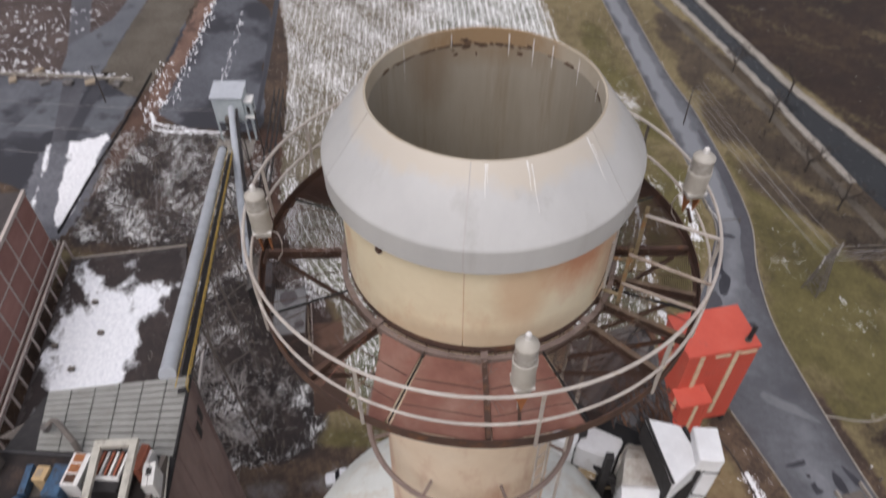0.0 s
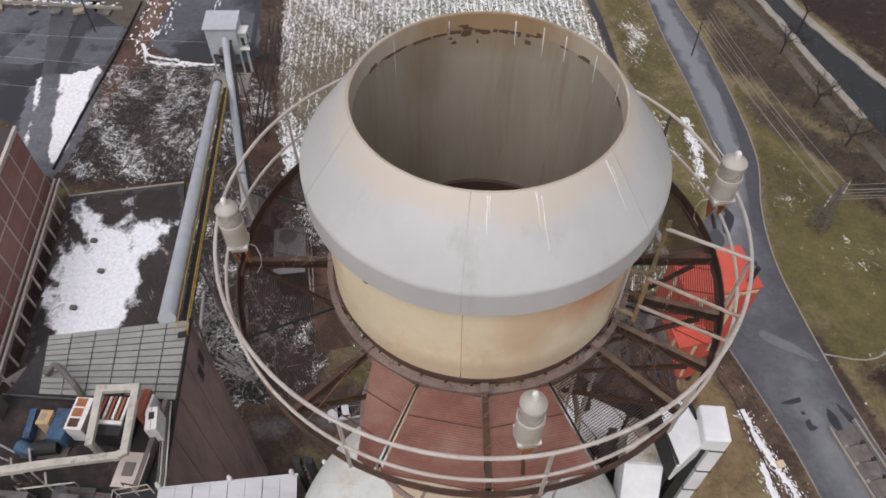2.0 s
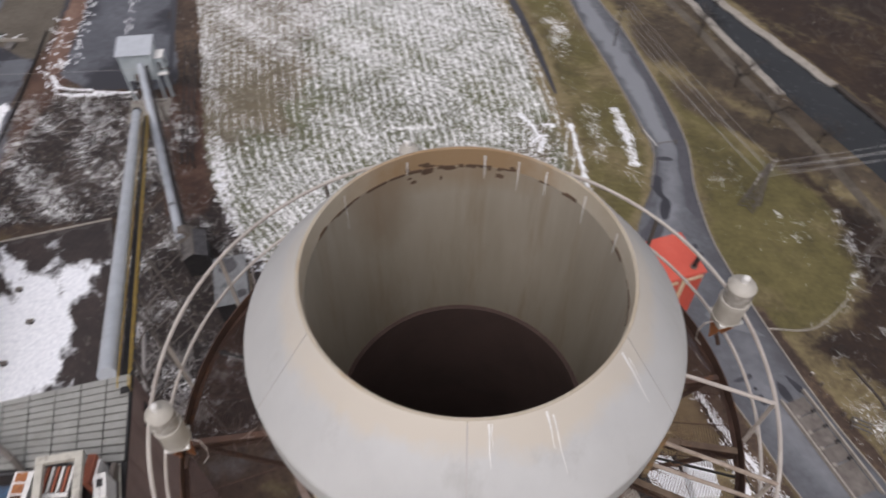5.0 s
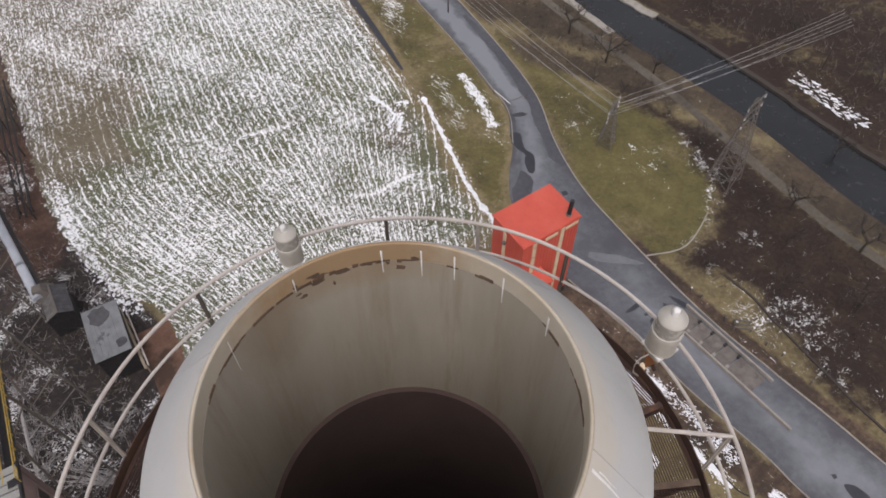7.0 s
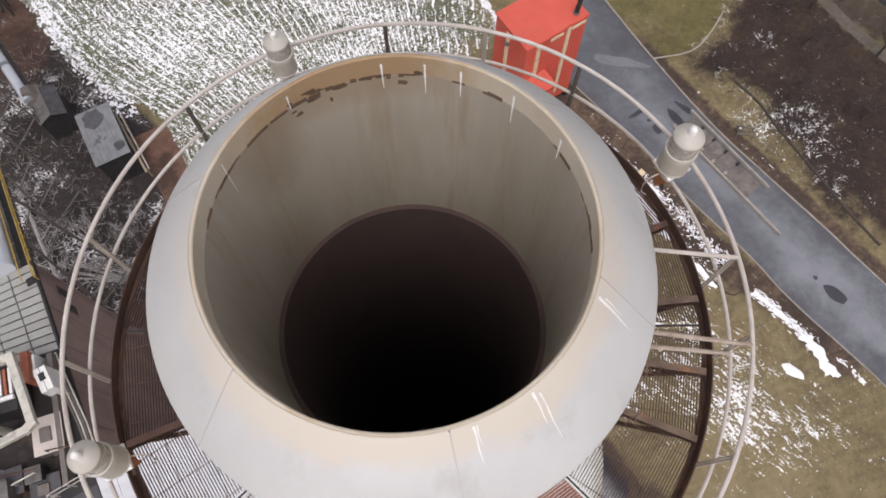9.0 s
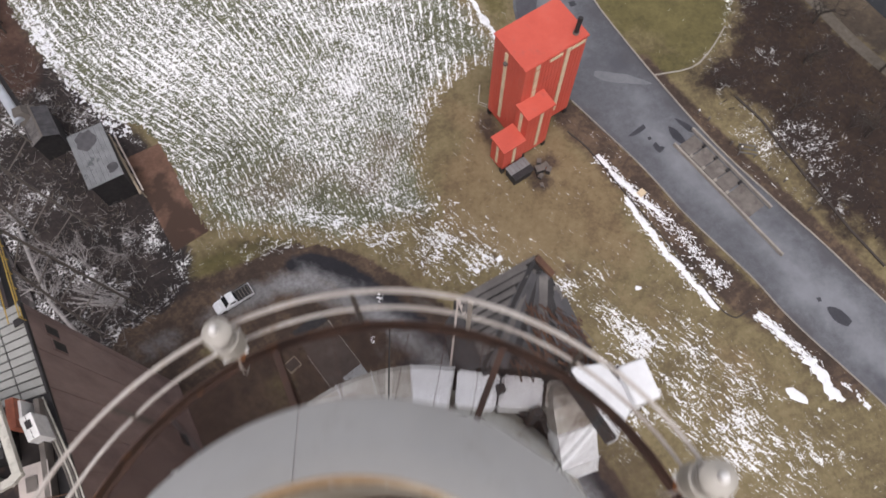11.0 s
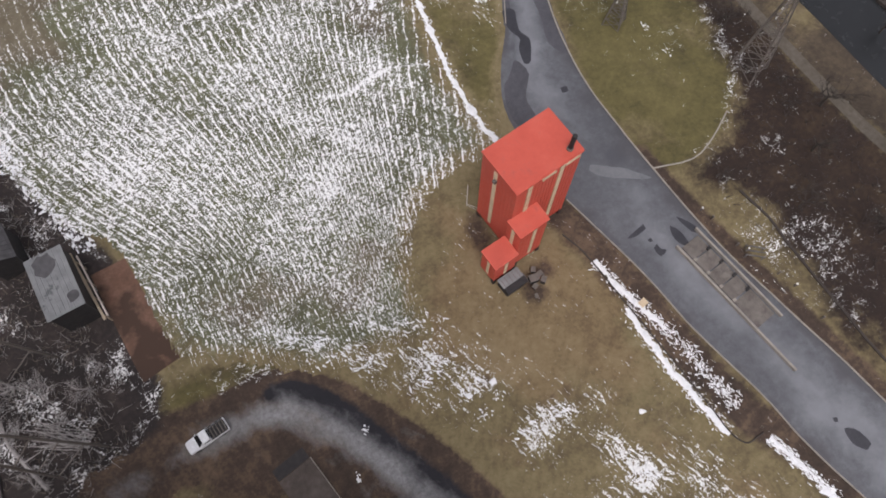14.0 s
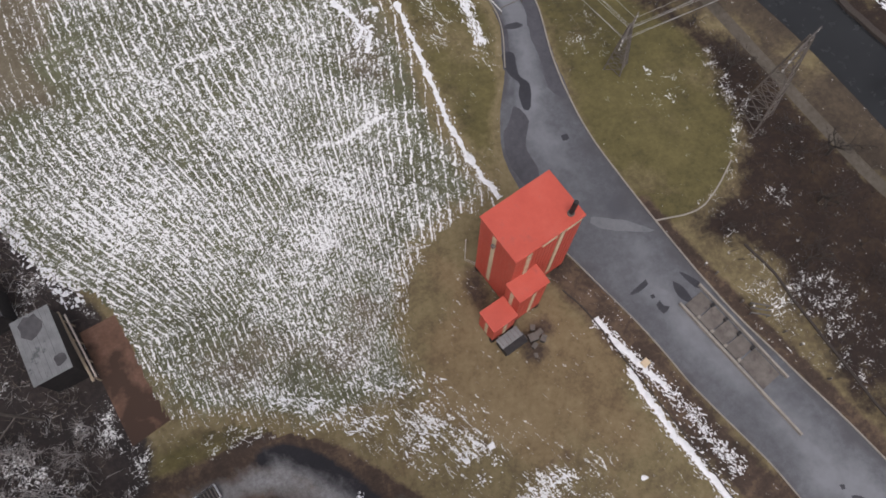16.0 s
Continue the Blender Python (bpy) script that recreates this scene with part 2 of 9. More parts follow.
RED = surf("vermilion_sheet_cladding", (0.55, 0.09, 0.058), (0.47, 0.07, 0.045), (0.61, 0.125, 0.085), rough=0.55, big=0.25, fine=3, stretch=(1, 1, 0.4), stain=(0.4, 0.08, 0.06), stain_at=0.66, stain_scale=0.5, bump=0.06)
CREAMT = surf("cream_trim_paint", (0.62, 0.5, 0.34), (0.52, 0.42, 0.28), rough=0.6, big=1, fine=6, bump=0.08)
BLUE = surf("blue_machine_paint", (0.04, 0.095, 0.175), (0.025, 0.045, 0.08), (0.08, 0.17, 0.29), rough=0.55, big=1, fine=6, stain=(0.035, 0.03, 0.032), stain_at=0.58, stain_scale=1.4, bump=0.12)
TAN = surf("tan_crate", (0.48, 0.34, 0.18), rough=0.7, big=2, fine=8, bump=0.1)
BROWNRUST = surf("brown_rust_sheet", (0.09, 0.044, 0.027), (0.04, 0.022, 0.017), (0.17, 0.085, 0.045), rough=0.85, big=1.4, fine=9, bump=0.3, vary=0.4)
RUSTRED = surf("red_rust_louvres", (0.3, 0.09, 0.05), (0.18, 0.06, 0.04), (0.42, 0.16, 0.09), rough=0.75, big=1.5, fine=9, bump=0.2)
PIPE = surf("cream_pipe_cladding", (0.48, 0.46, 0.4), (0.34, 0.32, 0.28), rough=0.55, big=0.8, fine=6, stain=(0.17, 0.14, 0.12), stain_at=0.62, stain_scale=1.1, bump=0.12)
CARW = surf("white_car_paint", (0.75, 0.76, 0.78), (0.7, 0.71, 0.73), rough=0.25, big=2, fine=6, bump=0.0)
GLASSD = surf("dark_car_glass", (0.015, 0.017, 0.02), rough=0.08, big=2, fine=6, bump=0.0)
TYRE = surf("black_rubber", (0.02, 0.02, 0.02), rough=0.9, bump=0.1)
BARK = surf("grey_bark", (0.14, 0.115, 0.095), (0.09, 0.07, 0.06), (0.22, 0.19, 0.17), rough=0.9, big=3, fine=20, bump=0.4)
DARKBARK = surf("dark_wet_bark", (0.05, 0.04, 0.034), rough=0.9, big=3, fine=20, bump=0.4)
FROST = surf("pale_dead_branches", (0.31, 0.29, 0.28), (0.15, 0.135, 0.13), (0.5, 0.48, 0.47), rough=0.85, big=3, fine=20, bump=0.3)
MIDSLAB = surf("dirty_grey_slab", (0.15, 0.132, 0.118), (0.085, 0.072, 0.064), (0.21, 0.19, 0.172), rough=0.85, big=0.7, fine=5, stain=(0.06, 0.05, 0.045), stain_at=0.62, stain_scale=0.6, bump=0.2, vary=0.25)
OLDRAIL = surf("rust_worn_rail_paint", (0.32, 0.26, 0.21), (0.15, 0.1, 0.075), (0.46, 0.41, 0.36), rough=0.7, big=3, fine=12, bump=0.2)
PALECONC = surf("pale_blue_concrete", (0.36, 0.37, 0.38), (0.28, 0.285, 0.29), (0.42, 0.43, 0.44), rough=0.8, big=0.4, fine=4, stain=(0.1, 0.1, 0.11), stain_at=0.64, stain_scale=0.45, bump=0.15, soft=0.04)
DIRTDUCT = surf("dirty_beige_cladding", (0.46, 0.44, 0.4), (0.3, 0.275, 0.245), (0.62, 0.61, 0.59), rough=0.5, metal=0.1, big=0.8, fine=3, stretch=(1, 1, 0.4), stain=(0.18, 0.14, 0.11), stain_at=0.6, stain_scale=0.9, bump=0.1)
WIRE = surf("grey_wire", (0.42, 0.41, 0.4), rough=0.5, metal=0.5, bump=0.0)
LATT = surf("dull_galvanised_lattice", (0.16, 0.14, 0.125), rough=0.7, metal=0.3, big=2, fine=9, bump=0.1)
KERB = surf("pale_kerb_stone", (0.3, 0.275, 0.24), (0.2, 0.18, 0.16), rough=0.85, big=0.8, fine=6, bump=0.2)
WOODP = surf("weathered_timber", (0.33, 0.27, 0.2), (0.24, 0.19, 0.14), rough=0.85, big=2, fine=9, bump=0.2)
DIRTROOF = surf("grey_tin_roof", (0.21, 0.215, 0.22), (0.15, 0.153, 0.158), (0.28, 0.285, 0.285), rough=0.55, metal=0.2, big=0.8, fine=5, stain=(0.09, 0.095, 0.1), stain_at=0.62, stain_scale=0.28, bump=0.1, soft=0.02)
STREAK = surf("white_lime_streak", (0.75, 0.74, 0.72), rough=0.8, big=6, fine=30, bump=0.1)
SEAM = surf("grey_seam_sealant", (0.47, 0.45, 0.44), (0.4, 0.38, 0.37), rough=0.8, bump=0.1)
RUSTSEAM = surf("rust_seam_stain", (0.5, 0.29, 0.14), (0.42, 0.22, 0.1), rough=0.8, bump=0.1)


def earth(name, cols, scale=0.12, fine=2.2, snow=0.0, snow_scale=1.6, rough=0.95, bump=0.5, wet=None, stretch=None):
    """Ground cover: three colours mixed by broad and fine noise, with thin leftover snow where asked, and wet darker spots."""
    m, t, b = nt(name)
    p = pos(t, stretch)
    n1, n2, n3 = noise_(t, p, scale, 6, 0.6), noise_(t, p, fine, 8, 0.7), noise_(t, p, fine * 6, 4, 0.6)
    mixed = math_(t, "MULTIPLY_ADD", n2, 0.5, math_(t, "MULTIPLY", n1, 0.6))
    col = ramp(t, mixed, [(0.42, cols[0]), (0.55, cols[1]), (0.7, cols[2])])
    col = mixc(t, 0.35, col, mixc(t, n3, cols[0], cols[2]))
    if wet:
        col = mixc(t, ramp(t, noise_(t, p, wet[1], 5, 0.55), [(wet[2] - 0.03, (0, 0, 0)), (wet[2] + 0.05, (1, 1, 1))]), col, wet[0])
    r = rough
    if snow:
        s = math_(t, "MULTIPLY_ADD", noise_(t, p, snow_scale, 8, 0.75), 0.75, math_(t, "MULTIPLY", noise_(t, p, 0.18, 3), 0.25))
        col = mixc(t, ramp(t, s, [(1 - snow - 0.015, (0, 0, 0)), (1 - snow + 0.015, (1, 1, 1))]), col, (0.72, 0.72, 0.74))
    t.links.new(col, b.inputs["Base Color"])
    b.inputs["Roughness"].default_value = r
    bumped(t, b, n2, bump, 0.12)
    MATS[name] = m
    return m


GRASSC = [(0.07, 0.052, 0.025), (0.165, 0.131, 0.062), (0.24, 0.192, 0.104)]
GRASS = earth("dead_olive_grass", GRASSC, 0.045, 1.3, snow=0.30, snow_scale=0.9)
WOODS = earth("brown_leaf_litter", [(0.022, 0.013, 0.011), (0.05, 0.031, 0.023), (0.125, 0.092, 0.045)], 0.03, 0.8, snow=0.28, snow_scale=1.1)
MUD = earth("dark_wet_mud", [(0.022, 0.014, 0.013), (0.048, 0.032, 0.027), (0.125, 0.08, 0.05)], 0.09, 1.0, snow=0.27, snow_scale=1.5, rough=0.7)
BRUSH = earth("snow_flecked_scrub_ground", [(0.03, 0.02, 0.019), (0.065, 0.046, 0.041), (0.13, 0.1, 0.088)], 0.1, 1.4, snow=0.40, snow_scale=1.3)
REDMUD = earth("red_brown_bare_soil", [(0.09, 0.05, 0.038), (0.155, 0.09, 0.066), (0.25, 0.165, 0.125)], 0.16, 0.9, wet=((0.07, 0.042, 0.035), 0.2, 0.58))


def worn_lanes(m):
    """Pale dry lane along the road's middle and damp margins, by the mesh's own "across" value."""
    t = m.node_tree
    b = t.nodes["Principled BSDF"]
    g = pos(t)
    old = b.inputs["Base Color"].links[0].from_socket
    a = math_(t, "MULTIPLY_ADD", math_(t, "SUBTRACT", noise_(t, g, 0.16, 5, 0.6), 0.5), 0.7, held(t, "across"))
    lane = ramp(t, a, [(0.2, (0, 0, 0)), (0.42, (0.75, 0.75, 0.75)), (0.55, (0.75, 0.75, 0.75)), (0.75, (0, 0, 0))])
    lane = math_(t, "MULTIPLY", lane, ramp(t, noise_(t, g, 0.06, 5, 0.65), [(0.38, (0.1, 0.1, 0.1)), (0.58, (1, 1, 1))]))
    sep = t.nodes.new("ShaderNodeSeparateXYZ")
    t.links.new(g, sep.inputs[0])
    dry = ramp(t, math_(t, "MULTIPLY", sep.outputs[1], 0.005), [(0.44, (0, 0, 0)), (0.5, (1, 1, 1))])
    lane = math_(t, "MAXIMUM", lane, math_(t, "MULTIPLY", dry, ramp(t, a, [(0.12, (0, 0, 0)), (0.24, (0.85, 0.85, 0.85)), (0.6, (0.85, 0.85, 0.85)), (0.7, (0, 0, 0))])))
    col = mixc(t, lane, old, (0.215, 0.225, 0.243))
    edge = ramp(t, a, [(0.02, (1, 1, 1)), (0.14, (0, 0, 0)), (0.82, (0, 0, 0)), (0.97, (1, 1, 1))])
    col = mixc(t, math_(t, "MULTIPLY", edge, ramp(t, noise_(t, g, 0.11, 4, 0.6), [(0.42, (0, 0, 0)), (0.52, (0.8, 0.8, 0.8))])), col, (0.062, 0.06, 0.066))
    t.links.new(col, b.inputs["Base Color"])


PADM = earth("tan_red_earth_pad", [(0.062, 0.032, 0.021), (0.145, 0.076, 0.05), (0.24, 0.145, 0.105)], 0.11, 0.5, wet=((0.062, 0.036, 0.025), 0.12, 0.5))
ROADM = earth("wet_grey_asphalt", [(0.06, 0.062, 0.071), (0.1, 0.104, 0.117), (0.165, 0.171, 0.184)], 0.055, 1.1, rough=0.55, bump=0.15, wet=((0.07, 0.072, 0.083), 0.09, 0.6))
DARKASPH = earth("near_black_wet_asphalt", [(0.022, 0.022, 0.028), (0.032, 0.032, 0.04), (0.05, 0.05, 0.058)], 0.1, 1.2, rough=0.45, bump=0.15)
DAMP = earth("damp_dark_asphalt", [(0.04, 0.039, 0.046), (0.064, 0.063, 0.073), (0.1, 0.1, 0.112)], 0.12, 1.2, rough=0.5, bump=0.15)
WORN = earth("pale_worn_asphalt", [(0.105, 0.109, 0.12), (0.15, 0.155, 0.166), (0.19, 0.196, 0.207)], 0.2, 1.2, rough=0.6, bump=0.15)
YARD = earth("grey_yard_asphalt", [(0.04, 0.042, 0.052), (0.08, 0.084, 0.098), (0.14, 0.146, 0.165)], 0.05, 0.7, rough=0.6, bump=0.15, wet=((0.026, 0.026, 0.033), 0.07, 0.5))
LOT = earth("dark_flat_roof_felt", [(0.03, 0.026, 0.026), (0.048, 0.04, 0.038), (0.07, 0.058, 0.055)], 0.1, 1.0, rough=0.6, bump=0.15)
PATHM = earth("tan_towpath", [(0.05, 0.041, 0.031), (0.098, 0.083, 0.064), (0.15, 0.132, 0.107)], 0.1, 1.3)
SLAB = earth("stained_concrete_slab", [(0.045, 0.035, 0.03), (0.08, 0.064, 0.056), (0.13, 0.11, 0.098)], 0.3, 1.4, bump=0.2)
WATER = surf("dark_still_water", (0.02, 0.0215, 0.023), (0.014, 0.015, 0.016), (0.028, 0.03, 0.032), rough=0.22, big=0.05, fine=0.5, bump=0.03)


def three(t, g, cols, cscale=0.05):
    """Soil between three colours, by broad and fine noise."""
    n1, n2, n3 = noise_(t, g, cscale, 6, 0.6), noise_(t, g, 1.3, 8, 0.7), noise_(t, g, 8, 4, 0.6)
    mixed = math_(t, "MULTIPLY_ADD", n2, 0.42, math_(t, "MULTIPLY", n1, 0.45))
    mixed = math_(t, "MULTIPLY_ADD", noise_(t, g, 0.33, 5, 0.6), 0.33, mixed)
    soil = ramp(t, mixed, [(0.49, cols[0]), (0.6, cols[1]), (0.72, cols[2])])
    return mixc(t, 0.3, soil, mixc(t, n3, cols[0], cols[2]))


def held(t, name):
    a = t.nodes.new("ShaderNodeAttribute")
    a.attribute_name = name
    return a.outputs["Fac"]


def ragged(t, g, weight):
    """Frays the border of a soft weight at two scales."""
    w = math_(t, "MULTIPLY_ADD", math_(t, "SUBTRACT", noise_(t, g, 0.5, 8, 0.75), 0.5), 1.3, weight)
    return ramp(t, w, [(0.3, (0, 0, 0)), (0.7, (1, 1, 1))])


def worms(t, g, scale, steep):
    """High along thin winding lines."""
    r = math_(t, "ABSOLUTE", math_(t, "SUBTRACT", noise_(t, g, scale, 2.5, 0.6), 0.5))
    return math_(t, "MULTIPLY", r, -steep)


def snowy(name, cols, angle, across, length, curved=False, edge=0.012, crumb=3.0, cscale=0.05, lies=((0.45, 0.455, 0.46), (0.92, 0.92, 0.91)), warp=2.2, rows=0.0, bare=None, zones=(), winding=0.0, flecks=False, veil=0.0):
    """Ground on which snow lies in broken streaks: how much lies where comes from the mesh's own "cover" value."""
    m, t, b = nt(name)
    g = pos(t)
    sep = t.nodes.new("ShaderNodeSeparateXYZ")
    t.links.new(g, sep.inputs[0])
    x, y = sep.outputs[0], sep.outputs[1]
    if curved:
        h = math_(t, "TANH", math_(t, "MULTIPLY_ADD", x, -0.16, 1.6))
        near = math_(t, "SMOOTH_MAX", math_(t, "SUBTRACT", 104, y), 0, 14)
        far = math_(t, "MAXIMUM", math_(t, "SUBTRACT", y, 104), 0)
        u = math_(t, "SUBTRACT", x, math_(t, "MULTIPLY", math_(t, "MULTIPLY", h, near), 0.26))
        u = math_(t, "MULTIPLY_ADD", far, 0.12, u)
        west = math_(t, "DIVIDE", 1, math_(t, "ADD", 1, math_(t, "EXPONENT", math_(t, "MULTIPLY_ADD", x, 0.22, 1.5))))
        bend = math_(t, "MINIMUM", math_(t, "MAXIMUM", math_(t, "SUBTRACT", 104, y), 0), 40)
        u = math_(t, "MULTIPLY_ADD", math_(t, "MULTIPLY", math_(t, "MULTIPLY", bend, bend), west), -0.0105, u)
        v = y
    else:
        c, s_ = math.cos(radians(angle)), math.sin(radians(angle))
        u = math_(t, "ADD", math_(t, "MULTIPLY", x, -s_), math_(t, "MULTIPLY", y, c))
        v = math_(t, "ADD", math_(t, "MULTIPLY", x, c), math_(t, "MULTIPLY", y, s_))
    u = math_(t, "MULTIPLY_ADD", noise_(t, g, 0.22, 3), warp, u)
    if rows:
        u = math_(t, "MULTIPLY_ADD", noise_(t, g, 0.8, 2), 0.55, u)
    comb = t.nodes.new("ShaderNodeCombineXYZ")
    t.links.new(math_(t, "MULTIPLY", u, across), comb.inputs[0])
    t.links.new(math_(t, "MULTIPLY", v, length), comb.inputs[1])
    streak = noise_(t, comb.outputs[0], 1.0, 5, 0.62)
    crumbs = noise_(t, g, crumb, 5, 0.75)
    s = math_(t, "MULTIPLY_ADD", crumbs, 0.36 if not rows else 0.24, math_(t, "MULTIPLY", streak, 0.64 if not rows else 0.5))
    if rows:
        s = math_(t, "ADD", s, 0.13)
    if rows:
        wave = math_(t, "SINE", math_(t, "MULTIPLY", u, 3.9))
        gate = ramp(t, noise_(t, g, 0.16, 4, 0.7), [(0.34, (0.05, 0.05, 0.05)), (0.56, (1, 1, 1))])
        gate = math_(t, "MULTIPLY", gate, ramp(t, noise_(t, g, 0.75, 3, 0.6), [(0.36, (0.2, 0.2, 0.2)), (0.52, (1, 1, 1))]))
        gate = math_(t, "MULTIPLY", gate, ramp(t, math_(t, "MULTIPLY", y, 0.01), [(0.44, (0.3, 0.3, 0.3)), (0.72, (1, 1, 1))]))
        gate = math_(t, "MULTIPLY", gate, math_(t, "MULTIPLY_ADD", held(t, "tan"), -0.5, 1.0))
        s = math_(t, "MULTIPLY_ADD", math_(t, "MULTIPLY", gate, math_(t, "POWER", math_(t, "MAXIMUM", wave, 0), 5)), rows, s)
    if winding:
        s = math_(t, "ADD", s, math_(t, "ADD", worms(t, g, 1.6, winding), 0.085 * winding))
    cover = held(t, "cover")
    s = math_(t, "MULTIPLY_ADD", cover, 0.34, math_(t, "SUBTRACT", s, 0.17))
    mask = ramp(t, s, [(0.5 - edge, (0, 0, 0)), (0.5 + edge, (1, 1, 1))])
    soil = three(t, g, cols, cscale)
    if bare:
        soil = mixc(t, ragged(t, g, held(t, "bare")), soil, three(t, g, bare))
    for zone, colours, spread in zones:
        soil = mixc(t, ragged(t, g, held(t, zone)), soil, three(t, g, colours, spread))
    if flecks:
        f = math_(t, "MULTIPLY_ADD", math_(t, "SUBTRACT", noise_(t, g, 0.55, 5, 0.7), 0.5), 1.5, math_(t, "SUBTRACT", held(t, "flecks"), 0.32))
        f = math_(t, "ADD", f, worms(t, g, 1.5, 6.5))
        f = math_(t, "MULTIPLY_ADD", math_(t, "SUBTRACT", crumbs, 0.5), 0.9, f)
        mask = math_(t, "MAXIMUM", mask, ramp(t, f, [(-0.03, (0, 0, 0)), (0.07, (1, 1, 1))]))
    if veil:
        dust = math_(t, "MULTIPLY", ramp(t, math_(t, "MULTIPLY_ADD", noise_(t, g, 0.6, 7, 0.75), 0.8, math_(t, "MULTIPLY", cover, 0.5)), [(0.52, (0, 0, 0)), (0.8, (1, 1, 1))]), veil)
        soil = mixc(t, dust, soil, (0.5, 0.5, 0.52))
    white = mixc(t, ramp(t, noise_(t, g, 1.6, 6, 0.75), [(0.3, (0, 0, 0)), (0.62, (1, 1, 1))]), *lies)
    t.links.new(mixc(t, mask, soil, white), b.inputs["Base Color"])
    b.inputs["Roughness"].default_value = 0.85
    bumped(t, b, s, 0.4, 0.2)
    MATS[name] = m
    return m


MUDC = [(0.011, 0.0065, 0.0055), (0.047, 0.0288, 0.0208), (0.142, 0.096, 0.06)]
TANC = [(0.09, 0.058, 0.028), (0.18, 0.131, 0.065), (0.25, 0.19, 0.105)]
GREENC = [(0.042, 0.032, 0.012), (0.092, 0.08, 0.025), (0.15, 0.126, 0.046)]
LITTERC = [(0.0072, 0.003, 0.0027), (0.0185, 0.0085, 0.0064), (0.058, 0.036, 0.017)]
REDC = [(0.035, 0.017, 0.012), (0.072, 0.037, 0.025), (0.125, 0.072, 0.05)]
SCRUBC = [(0.006, 0.0042, 0.0045), (0.018, 0.0128, 0.0122), (0.06, 0.045, 0.039)]
FIELD = snowy("snow_streaked_stubble", [(0.05, 0.051, 0.027), (0.092, 0.097, 0.051), (0.152, 0.155, 0.09)], 0, 2.9, 0.85, True, 0.012, 4.6, lies=((0.58, 0.585, 0.6), (0.93, 0.93, 0.92)), warp=1.1, rows=0.2, bare=GRASSC, zones=(("tan", [(0.07, 0.057, 0.036), (0.125, 0.104, 0.066), (0.185, 0.158, 0.108)], 0.08),), winding=1.15, veil=0.5)
SOILS = snowy("winter_ground_with_melting_snow", GRASSC, -62, 2.5, 0.42, False, 0.014, 3.6, 0.045, zones=(("tan", TANC, 0.06), ("green", GREENC, 0.06), ("brown", [(0.022, 0.015, 0.01), (0.052, 0.037, 0.024), (0.105, 0.079, 0.049)], 0.07), ("litter", LITTERC, 0.045), ("mud", MUDC, 0.09), ("scrub", SCRUBC, 0.1), ("red", REDC, 0.12)), flecks=True, winding=0.75)
LOOPM = snowy("gravel_over_mud", MUDC, -60, 0.35, 0.14, False, 0.2, 0.35, 0.09, ((0.14, 0.137, 0.137), (0.27, 0.27, 0.275)), bare=[(0.008, 0.008, 0.011), (0.013, 0.012, 0.017), (0.025, 0.023, 0.029)])
MELT = snowy("felt_under_melting_snow", [(0.017, 0.014, 0.0145), (0.03, 0.023, 0.022), (0.055, 0.04, 0.036)], -70, 0.3, 0.13, False, 0.06, 0.8, 0.1, ((0.62, 0.65, 0.7), (0.88, 0.9, 0.93)))
DRIFTY = snowy("yard_under_drifted_snow", [(0.07, 0.072, 0.085), (0.13, 0.133, 0.15), (0.2, 0.205, 0.225)], 100, 0.4, 0.12, False, 0.04, 0.4, 0.05, ((0.6, 0.61, 0.64), (0.88, 0.89, 0.91)))
for name in ("dark_still_water",):
    MATS[name].node_tree.nodes["Principled BSDF"].inputs["Specular IOR Level"].default_value = 0.5
worn_lanes(ROADM)

# ---------------------------------------------------------------- mesh tools
from mathutils.geometry import delaunay_2d_cdt


def part(name, bm, material, parent=None, label="", smooth=False):
    """Link a bmesh as one mesh object, under a thing or a part."""
    me = bpy.data.meshes.new(name)
    bm.normal_update()
    if smooth:
        for e in bm.edges:
            e.smooth = len(e.link_faces) == 2 and e.calc_face_angle(3.2) < 0.5
    bm.to_mesh(me)
    bm.free()
    return mesh_part(name, me, material, parent, label, smooth)


def mesh_part(name, me, material, parent=None, label="", smooth=False):
    if not me.materials:
        me.materials.append(material)
    if smooth:
        for f in me.polygons:
            f.use_smooth = True
    ob = new(name, me)
    if parent is not None:
        ob.parent = parent
    if label:
        ob["label"] = label
    return ob


def thing(name, label, category, at=(0, 0, 0), group="", kind=""):
    return tagged(place(new(name), at), label, category, group, kind)


def place(ob, at, rz=0.0):
    ob.matrix_basis = pose(*at, 0, 0, rz)
    return ob


def box(x0, x1, y0, y1, z0, z1, bevel=0.0, bm=None):
    bm = bm or bmesh.new()
    m = Matrix.Translation(((x0 + x1) / 2, (y0 + y1) / 2, (z0 + z1) / 2)) @ Matrix.Diagonal((x1 - x0, y1 - y0, z1 - z0, 1))
    made = bmesh.ops.create_cube(bm, size=1, matrix=m)
    if bevel:
        edges = list({e for v in made["verts"] for e in v.link_edges})
        bmesh.ops.bevel(bm, geom=edges, offset=bevel, segments=2, affect="EDGES", profile=0.5)
    return bm


